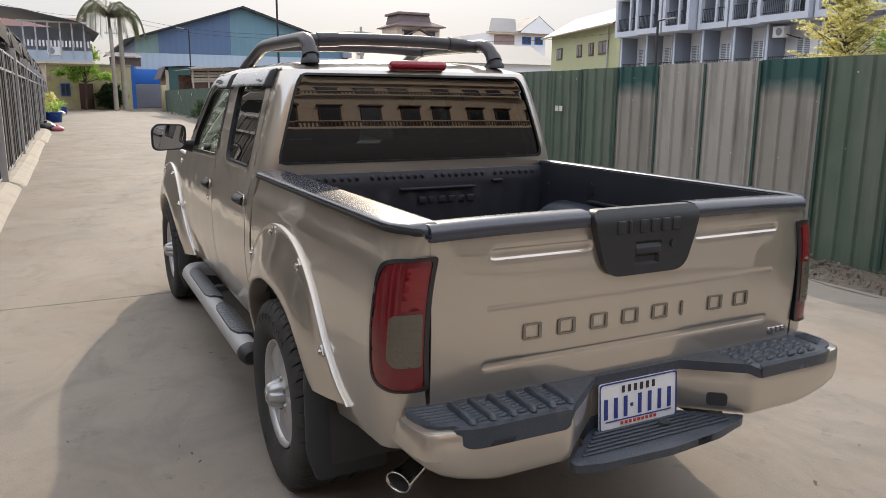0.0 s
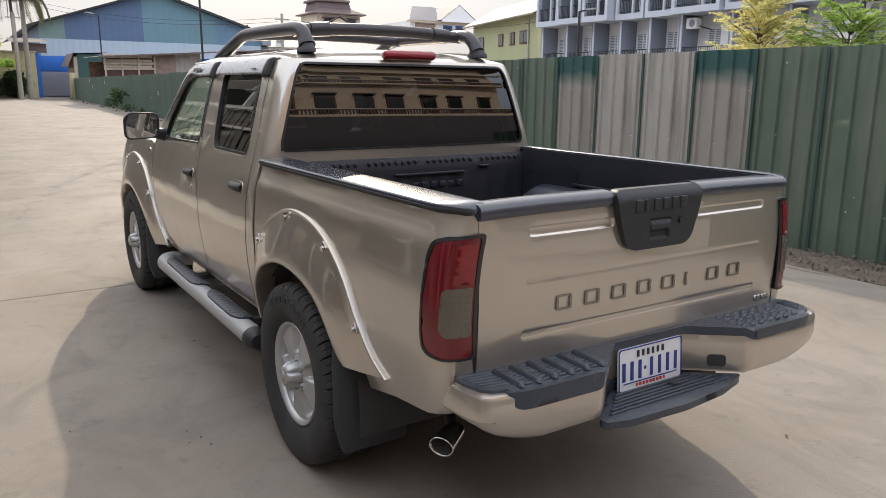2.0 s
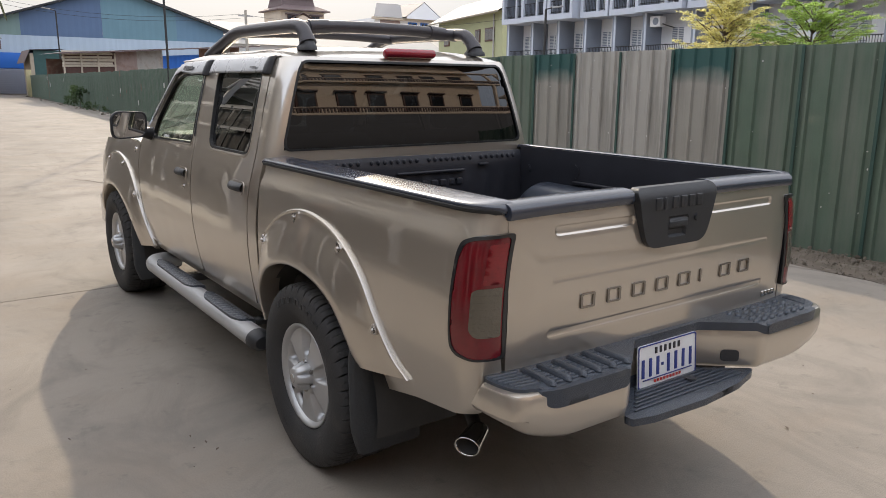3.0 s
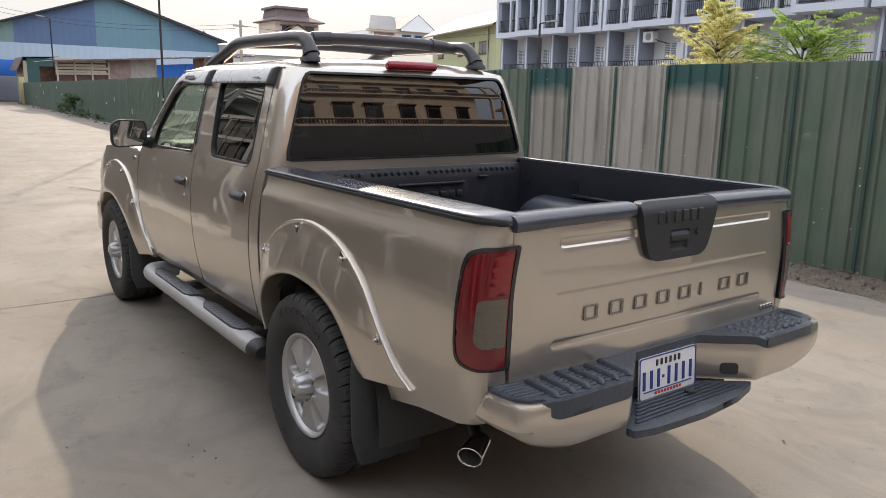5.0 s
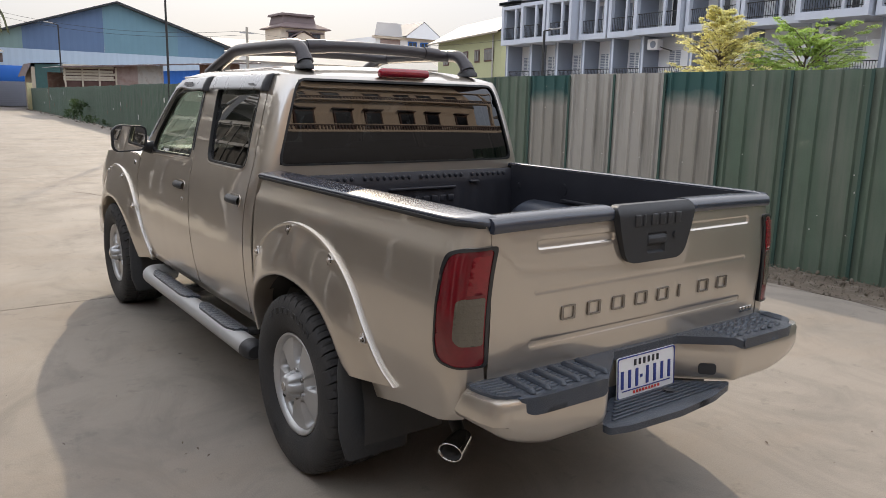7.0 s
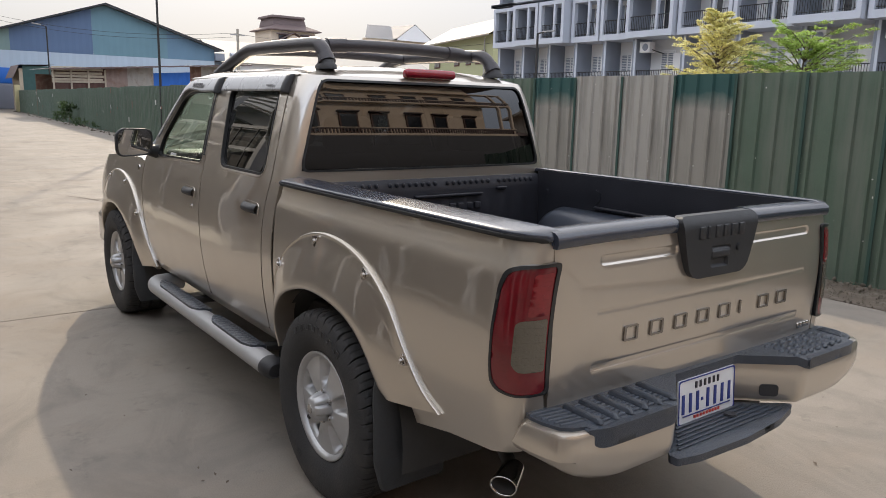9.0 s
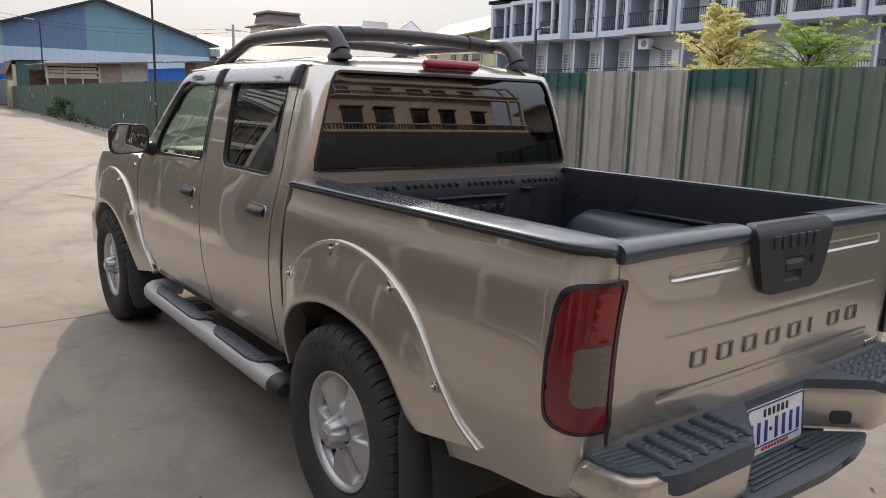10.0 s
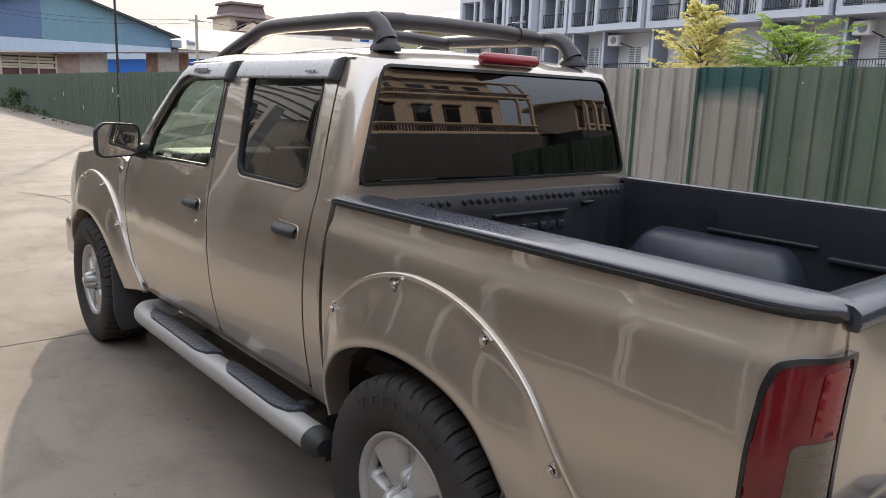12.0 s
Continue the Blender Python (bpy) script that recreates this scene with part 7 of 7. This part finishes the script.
low = thing("low_building", "long low building with a broad pale sheet roof", "building")
part("wall", box_bm(34.6, 68.2, 97.0, 111.0, 0, 6.5), WHITE_WALL, low)
part("roof", grid_bm([[Vector((x, y, z)) for x in np.linspace(34.2, 68.6, 40)] for y, z in ((96.0, 6.45), (104.0, 9.75), (112.0, 6.45))]), ROOF_PALE, low, smooth=False)
part("gable_wall", grid_bm([[Vector((68.2, 97, 6.5)), Vector((68.2, 104, 9.6)), Vector((68.2, 111, 6.5))], [Vector((68.2, y, 6.45)) for y in (97, 104, 111)]]), WHITE_WALL, low, smooth=False)
part("roof_vent", moved(box_bm(-0.4, 0.4, -0.5, 0.5, 0, 0.5, 0.02), pose(36.6, 98.0, 7.2, 22, 0, 0)), SLATE_WALL, low)

# house and yellow wall at the end of the lane
h4 = thing("house", "house with an open steel-roofed terrace and red roof", "house")
part("wall", box_bm(-7.0, -2.2, 70.0, 80.0, 0, 4.6), CREAM, h4)
# Shade under the terrace roof is put into these two wall colours.
part("terrace_back", box_bm(-6.0, 1.6, 74.0, 74.2, 4.4, 7.3), SLATE_WALL, h4, "terrace wall coloured grey for its shade")
part("terrace_wall", box_bm(-3.7, 1.5, 69.35, 69.5, 4.2, 5.1), WH_PALE, h4, "terrace parapet toned pale grey-blue for roof shade")
part("terrace_floor", box_bm(-6.0, 1.6, 69.3, 74.0, 4.05, 4.2), CREAM, h4)
part("roof", grid_bm([[Vector((x, y, z)) for x, z in ((-8, 8.7), (-3.5, 8.2), (0.6, 7.4), (2.1, 6.5))] for y in (68.0, 80.0)]), ROOF_SLATE, h4, smooth=False)
part("upper_roof", grid_bm([[Vector((x, y, z)) for x in (-6.0, 1.95)] for y, z in ((84.0, 7.4), (90.0, 9.55), (96.0, 7.4))]), ROOF_RED, h4, smooth=False)
part("beam", box_bm(-4.0, 1.4, 69.0, 69.12, 7.3, 7.45, 0.01), GREY_STEEL, h4)
for k in range(6):
    part("terrace_post", box_bm(-3.6 + k * 0.9, -3.48 + k * 0.9, 69.0, 69.12, 4.4, 7.3), GREY_STEEL, h4)
for k in range(18):
    part("railing_block", box_bm(-3.6 + k * 0.28, -3.45 + k * 0.28, 69.2, 69.3, 5.4, 5.9), WHITE_WALL, h4)
ac = part("air_conditioner", box_bm(-1.9, -0.9, 69.3, 69.7, 4.7, 5.4, 0.03), WHITE_WALL, h4)
part("fan_grille", disc_bm((-1.6, 69.3, 5.05), (0, -1, 0), 0.26, 0.02, 18), SLATE_WALL, ac)
part("upper_wall", box_bm(-6, 1.7, 84.5, 91.5, 0, 7.4), CREAM, h4)
yw = thing("boundary_wall", "yellow boundary wall with a brown door and blue window", "wall")
part("wall", box_bm(-4.0, 5.6, 83.5, 83.8, 0, 4.4), YELLOW_WALL, yw)
part("door", box_bm(0.6, 1.9, 83.4, 83.52, 0, 2.6, 0.02), BROWN_WOOD, yw)
window_part(yw, -1.1, -0.2, 83.5, 1.3, 2.6, WH_BRIGHT)
part("coping", box_bm(-4.1, 5.7, 83.35, 83.95, 4.4, 4.55, 0.02), KERB_CONC, yw)

# ---- trees ----
def branchy_tree(name, at, height, spread, leaf_m, label, seed, leaf=0.05, tiers=7, count=90, droop=0.0):
    """A slender trunk with tiers of flat, feathery branches."""
    r = random.Random(seed)
    tree = thing(name, label, "tree", at=at)
    part("trunk", tube_bm([(0, 0, -0.1), (0.03, 0.02, height * 0.3), (-0.02, 0.05, height * 0.65), (0.0, 0.0, height * 0.97)], [0.07, 0.055, 0.035, 0.008], 8), BARK, tree)
    wood, leaves = bmesh.new(), bmesh.new()
    for t in range(tiers):
        z = height * (0.36 + 0.60 * t / (tiers - 1))
        reach = spread * (1.0 - (0.78 if tiers > 10 else 0.35) * (t / (tiers - 1)) ** (1.5 if tiers > 10 else 3.0)) * r.uniform(0.8, 1.1)
        for k in range(r.randint(6, 8)):
            a = r.random() * 2 * math.pi
            l = reach * r.uniform(0.55, 1.1)
            end = Vector((math.cos(a) * l, math.sin(a) * l, z + l * r.uniform(0.25, 0.75) - droop))
            start = Vector((0, 0, z - 0.1))
            mid = start.lerp(end, 0.5) + Vector((0, 0, 0.08))
            pts = spline([start, mid, end], 7)
            tube_bm(pts, [0.020 - 0.0026 * i for i in range(7)], 5, bm=wood, caps=False)
            for i in range(1, 7):
                for _ in range(2):
                    q = Vector(pts[i])
                    aa = a + r.uniform(-1.1, 1.1)
                    tl = l * 0.28 * r.uniform(0.5, 1.2)
                    tip = q + Vector((math.cos(aa) * tl, math.sin(aa) * tl, r.uniform(-0.05, 0.16) * tl))
                    tube_bm([q, tip], [0.005, 0.002], 3, bm=wood, caps=False)
                    for _ in range(count // 12):
                        c = q.lerp(tip, r.random()) + Vector((r.gauss(0, 0.035), r.gauss(0, 0.035), r.gauss(0, 0.018)))
                        m = Matrix.Translation(c) @ pose(0, 0, 0, r.gauss(0, 28), r.gauss(0, 28), r.random() * 360)
                        s = leaf * r.uniform(0.6, 1.3)
                        leaves.faces.new([leaves.verts.new(m @ Vector(v)) for v in ((-s, 0, 0), (0, s * 0.4, 0.1 * s), (s, 0, 0), (0, -s * 0.4, 0.1 * s))])
    part("limb_wood", wood, BARK, tree)
    part("crown", leaves, leaf_m, tree)
    return tree


branchy_tree("young_tree", (16.5, 10.1, 0), 4.2, 1.62, LEAF_YELLOW, "young tree with sparse yellow-green feathery leaves", 3, 0.034, 13, 420)
branchy_tree("young_tree", (16.7, 7.75, 0), 3.35, 1.45, LEAF_LIME, "young tree with fresh green layered leaves", 8, 0.036, 8, 460)


def bushy_tree(at, height, radius, low, leaf_m, label, seed, leaf=0.16):
    """A short tree with a rounded, uneven crown of leaf clumps."""
    r = random.Random(seed)
    tree = thing("garden_tree", label, "tree", at=at)
    part("trunk", tube_bm([(0, 0, 0), (0.15, 0, low), (0.05, 0, height * 0.7)], [0.13, 0.10, 0.05], 8), BARK, tree)
    leaves, wood = bmesh.new(), bmesh.new()
    for k in range(34):
        a, q = r.random() * 2 * math.pi, r.random() ** 0.6
        z = low + (height - low) * r.random()
        w = radius * math.sqrt(max(0.05, 1 - ((z - low) / (height - low) * 1.5 - 0.55) ** 2))
        c = (math.cos(a) * w * q, math.sin(a) * w * q, z)
        tube_bm([(0.1, 0, low * 0.9), c], [0.03, 0.012], 4, bm=wood, caps=False)
        leaf_cloud(leaves, c, (0.7, 0.7, 0.4), 190, leaf, r)
    part("limbs", wood, BARK, tree)
    part("crown", leaves, leaf_m, tree)


bushy_tree((1.0, 80.5, 0), 5.9, 2.5, 2.9, LEAF_GREEN, "broad leafy green tree before the yellow wall", 5)
bushy_tree((3.4, 82.2, 0), 2.3, 1.1, 0.4, LEAF_DARK, "low dark shrub beside the yellow wall", 6)
palm = thing("palm_tree", "tall palm with drooping fronds and a bare trunk", "palm tree", at=(3.6, 79.0, 0))
part("trunk", tube_bm([(0, 0, 0), (0.1, 0, 4), (0, 0, 9.2)], [0.2, 0.16, 0.13], 10), BARK, palm)
r = random.Random(5)
for k in range(22):
    a = k * 2.399
    up = r.uniform(0.1, 1.2)
    l = r.uniform(2.5, 3.3)
    pts = spline([(0, 0, 9.2), (math.cos(a) * l * 0.45, math.sin(a) * l * 0.45, 9.2 + up), (math.cos(a) * l * 0.85, math.sin(a) * l * 0.85, 9.2 + up * 0.4 - 0.4), (math.cos(a) * l, math.sin(a) * l, 9.2 - 2.0 + up * 0.3)], 30)
    b = bmesh.new()
    tube_bm(pts, 0.02, 4, bm=b, caps=False)
    for i in range(1, 30):
        q = Vector(pts[i])
        for s in (-1, 1):
            side = Vector((-math.sin(a), math.cos(a), 0)) * s
            tip = q + side * 0.8 * math.sin(math.pi * (i + 4) / 36) + Vector((0, 0, -0.55)) + Vector((math.cos(a), math.sin(a), 0)) * 0.12
            w = Vector((math.cos(a), math.sin(a), 0)) * 0.06
            b.faces.new([b.verts.new(v) for v in (q - w, q + w, tip)])
    part("frond", b, LEAF_PALM, palm)

# ---- apartment row behind the fence ----
def box_frame(u, y0, y1, z0, z1, x0, x1, rim, m):
    """A hollow square tube that stands out of the facade, its mouth towards local -x."""
    hole = [(y0 + rim, z0 + rim * 1.5), (y1 - rim, z0 + rim * 1.5), (y1 - rim, z1 - rim), (y0 + rim, z1 - rim)]
    fr = part("balcony_frame", panel_bm([(y0, z0), (y1, z0), (y1, z1), (y0, z1)], [hole], 1.5, lambda a, b, d: Vector((x0 + d, a, b)), x1 - x0), m, u, smooth=False)
    return fr, hole


def railing_bm(x, y0, y1, z, h, step=0.14):
    b = bmesh.new()
    for k in range(int((y1 - y0) / step) + 1):
        box_bm(x - 0.012, x + 0.012, y0 + k * step - 0.012, y0 + k * step + 0.012, z, z + h, bm=b)
    box_bm(x - 0.03, x + 0.03, y0, y1, z + h, z + h + 0.05, bm=b)
    box_bm(x - 0.02, x + 0.02, y0, y1, z + 0.08, z + 0.12, bm=b)
    return b


def louvre_door(u, x, y0, y1, z0, z1):
    """A white double door with dark louvred panels."""
    d = part("door", box_bm(x - 0.06, x, y0, y1, z0, z1, 0.01), WHITE_WALL, u, "white louvred double door")
    mid = (y0 + y1) / 2
    for a, c in ((y0 + 0.12, mid - 0.07), (mid + 0.07, y1 - 0.12)):
        for lo, hi in ((z0 + 0.25, z0 + 0.95), (z0 + 1.1, z1 - 0.12)):
            b = bmesh.new()
            n = int((hi - lo) / 0.11)
            for q in range(n):
                box_bm(x - 0.085, x - 0.06, a, c, lo + q * 0.11, lo + q * 0.11 + 0.065, bm=b)
            part("louvre", b, SLATE_WALL, d, smooth=False)


def apartment_unit(h, stagger, storeys, lead=False):
    """A few narrow bays, each h wide; the street face towards local -x, the width along local -y."""
    u = thing("apartment_bay", "grey and white apartment bay with framed balconies", "apartment building", "apartment row")
    top = 6.15 + 3.15 * storeys
    n = len(stagger)
    part("wall", box_bm(1.35, 9.0, -n * h, 0, 0, top), WHITE_WALL, u)
    part("floor_slab", box_bm(-0.15, 1.35, -n * h, 0, 2.75, 3.05, 0.01), HAZED_GREY_WALL, u)
    for k in range(n):
        a, b = -h * (k + 1), -h * k
        out = stagger[k]
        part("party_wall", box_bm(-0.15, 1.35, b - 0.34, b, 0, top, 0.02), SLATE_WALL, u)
        part("wall_end", box_bm(-0.21, -0.15, b - 0.34, b - 0.20, 0, 6.1, 0.01), HAZED_GREY_WALL, u)
        # first floor: recessed white wall, louvred door, side panel and railing
        part("side_panel", box_bm(0.62, 1.35, a + 0.02, a + 0.30 * h, 3.05, 5.15, 0.01), WHITE_WALL, u)
        louvre_door(u, 1.34, a + 0.40 * h, a + 0.40 * h + 1.15, 3.05, 5.4)
        part("railing", railing_bm(-0.05, a, b - 0.34, 3.05, 1.0), BLACK_IRON, u, smooth=False)
        if 0.2 < out < 0.4 or out > 0.8:
            ac = part("air_conditioner", box_bm(-0.05, 0.50, b - 1.34, b - 0.50, 5.22, 5.88, 0.03), WHITE_WALL, u, "white air conditioner unit")
            part("fan_grille", disc_bm((-0.05, b - 0.98, 5.55), (-1, 0, 0), 0.23, 0.02, 16), SLATE_WALL, ac)
            part("hose", tube_bm([(0.2, b - 1.34, 5.4), (0.5, b - 1.45, 5.3), (1.3, b - 1.45, 5.2)], 0.03, 6), BLACK_IRON, ac)
        for lv in range(storeys):
            if lead and k == 0 and lv > 0:
                part("roof_edge", box_bm(-0.8, 1.5, a, b + 0.25, 9.15, 9.4, 0.02), HAZED_GREY_WALL, u)
                continue
            z = 6.1 + 3.15 * lv
            y0, y1 = a + 0.10, b - 0.06
            fr, hole = box_frame(u, y0, y1, z, z + 2.95, -0.75 - out, 1.3, 0.26, HAZED_GREY_WALL)
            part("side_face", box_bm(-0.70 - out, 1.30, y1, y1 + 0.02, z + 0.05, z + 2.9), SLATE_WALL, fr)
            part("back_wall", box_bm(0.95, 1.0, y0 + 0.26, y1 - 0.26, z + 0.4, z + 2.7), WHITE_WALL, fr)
            # Recess shade put into the colour: inner side slate instead of grey.
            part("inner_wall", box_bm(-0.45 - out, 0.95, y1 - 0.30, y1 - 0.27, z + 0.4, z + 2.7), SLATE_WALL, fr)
            part("pillar", box_bm(-0.74 - out, -0.50 - out, y0 + 0.26 + 0.24 * h, y0 + 0.42 + 0.24 * h, z + 0.35, z + 2.72, 0.01), HAZED_GREY_WALL, fr)
            wd = part("balcony_door", box_bm(0.88, 0.95, y0 + 0.45 * h, y0 + 0.45 * h + 1.0, z + 0.4, z + 2.5, 0.01), WHITE_WALL, fr)
            part("pane", box_bm(0.86, 0.88, y0 + 0.45 * h + 0.08, y0 + 0.45 * h + 0.44, z + 0.6, z + 2.4), WINDOW, wd)
            part("pane", box_bm(0.86, 0.88, y0 + 0.45 * h + 0.54, y0 + 0.45 * h + 0.92, z + 0.6, z + 2.4), SLATE_WALL, wd)
            part("railing", railing_bm(-0.60 - out, y0 + 0.28, y1 - 0.28, z + 0.42, 0.85), BLACK_IRON, fr, smooth=False)
    part("parapet", box_bm(-0.4, 1.5, -n * h, -h if lead else 0, top, top + 0.5, 0.02), HAZED_GREY_WALL, u)
    return u


APT_X, APT_Y = 38.3, 44.9
apartment_unit(2.85, (0.0, 0.5), 3, True).matrix_basis = pose(APT_X, APT_Y, 0, 0, 0, 0)
apartment_unit(2.7, (0.5, -0.15, -0.15), 3).matrix_basis = pose(APT_X, APT_Y - 5.7, 0, 0, 0, 0)
near_unit = apartment_unit(3.9, (0.3, 0.0), 3)
near_unit.matrix_basis = pose(APT_X - 0.1, APT_Y - 13.8, 0, 0, 0, -2)
wide_unit = apartment_unit(3.9, (0.0, 0.9), 3)
wide_unit.matrix_basis = pose(APT_X - 0.5, APT_Y - 21.6, 0, 0, 0, -2)
for k in range(2, 5):
    copy_thing(wide_unit if k % 2 else near_unit, pose(APT_X - 0.5 - 0.27 * k, APT_Y - 13.8 - 7.8 * k, 0, 0, 0, -2))

# ---- balconied block behind the camera, seen in the rear window ----
blk = thing("balcony_block", "cream apartment block with long balustraded balconies", "apartment building")
part("wall", box_bm(-19, 22.3, -32, -22.4, 0, 15.6), BLOCK_CREAM, blk)
rb = random.Random(12)
for lv, z in enumerate((5.85, 9.45)):
    bal = part("balcony", box_bm(-19, 24.9, -22.4, -21.2, z - 0.3, z, 0.02), BLOCK_CREAM, blk)
    b = bmesh.new()
    for k in range(198):
        x = -18.9 + k * 0.22
        box_bm(x, x + 0.09, -21.3, -21.2, z, z + 0.55, bm=b)
    box_bm(-19, 24.9, -21.34, -21.16, z + 0.55, z + 0.68, bm=b)
    part("balustrade", b, ROOF_TILE, bal, "brown balusters", smooth=False)
    part("handrail", box_bm(-19, 24.9, -21.36, -21.14, z + 0.68, z + 0.78, 0.02), BLOCK_CREAM, bal)
    for k in range(16):
        x = -17.8 + k * 2.5 + rb.uniform(-0.3, 0.3)
        w = part("window", box_bm(x, x + 1.3, -22.46, -22.3, z + 0.3, z + 2.1, 0.02), BROWN_WOOD, blk)
        part("pane", box_bm(x + 0.12, x + 1.18, -22.36, -22.28, z + 0.45, z + 1.98), WINDOW, w)
        part("window_hood", box_bm(x - 0.1, x + 1.4, -22.5, -22.1, z + 2.13, z + 2.2, 0.01), ROOF_TILE, w)
    for x in (23.2, 24.6):
        part("column", box_bm(x, x + 0.25, -21.6, -21.3, z, z + 3.3, 0.03), BLOCK_CREAM, blk)
part("roof", box_bm(-19.6, 25.2, -33, -20.8, 15.6, 15.9, 0.05), ROOF_TILE, blk)
part("soffit", box_bm(-19.5, 24.9, -22.4, -21.2, 12.9, 13.15, 0.03), BLOCK_CREAM, blk)
# Ground floor's shade is put into its dark wall colour.
part("ground_floor", box_bm(-19.5, 24.9, -31, -21.0, 0, 5.5, 0.02), SHADE_GREY, blk, "ground floor coloured dark for its shade")
nb = thing("villa", "cream villa with a columned upper terrace", "house")
part("roof", box_bm(37.3, 45.7, -34.5, -24.5, 11.2, 11.5, 0.05), CREAM, nb)
part("lower_wall", box_bm(37, 51, -35, -25.4, 0, 7.2), SHADE_GREY, nb)
for x in (38, 40.0, 44.5):
    part("column", box_bm(x, x + 0.4, -25.4, -25.0, 7.2, 11.2, 0.03), CREAM, nb)
part("upper_wall", box_bm(38.5, 45, -34, -27, 7.2, 11.2), CREAM, nb)
for x in (38.9, 41.0, 43.0):
    part("window", box_bm(x, x + 1.2, -27.0, -26.92, 8.0, 10.2, 0.02), BROWN_WOOD, nb)
part("terrace_rail", box_bm(37.6, 45.2, -25.35, -25.2, 7.9, 8.1, 0.02), CREAM, nb)
dh = thing("house", "dark-walled house with a low tiled roof", "house")
part("wall", box_bm(46.5, 62, -36, -24, 0, 8.6), SHADE_GREY, dh)
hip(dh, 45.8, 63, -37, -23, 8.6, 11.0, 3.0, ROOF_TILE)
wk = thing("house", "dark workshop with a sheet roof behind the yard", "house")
part("wall", box_bm(24, 36.5, -38, -30, 0, 7.4), SHADE_GREY, wk)
hip(wk, 23.5, 37, -38.6, -29.4, 7.4, 9.0, 2.5, ROOF_TILE)
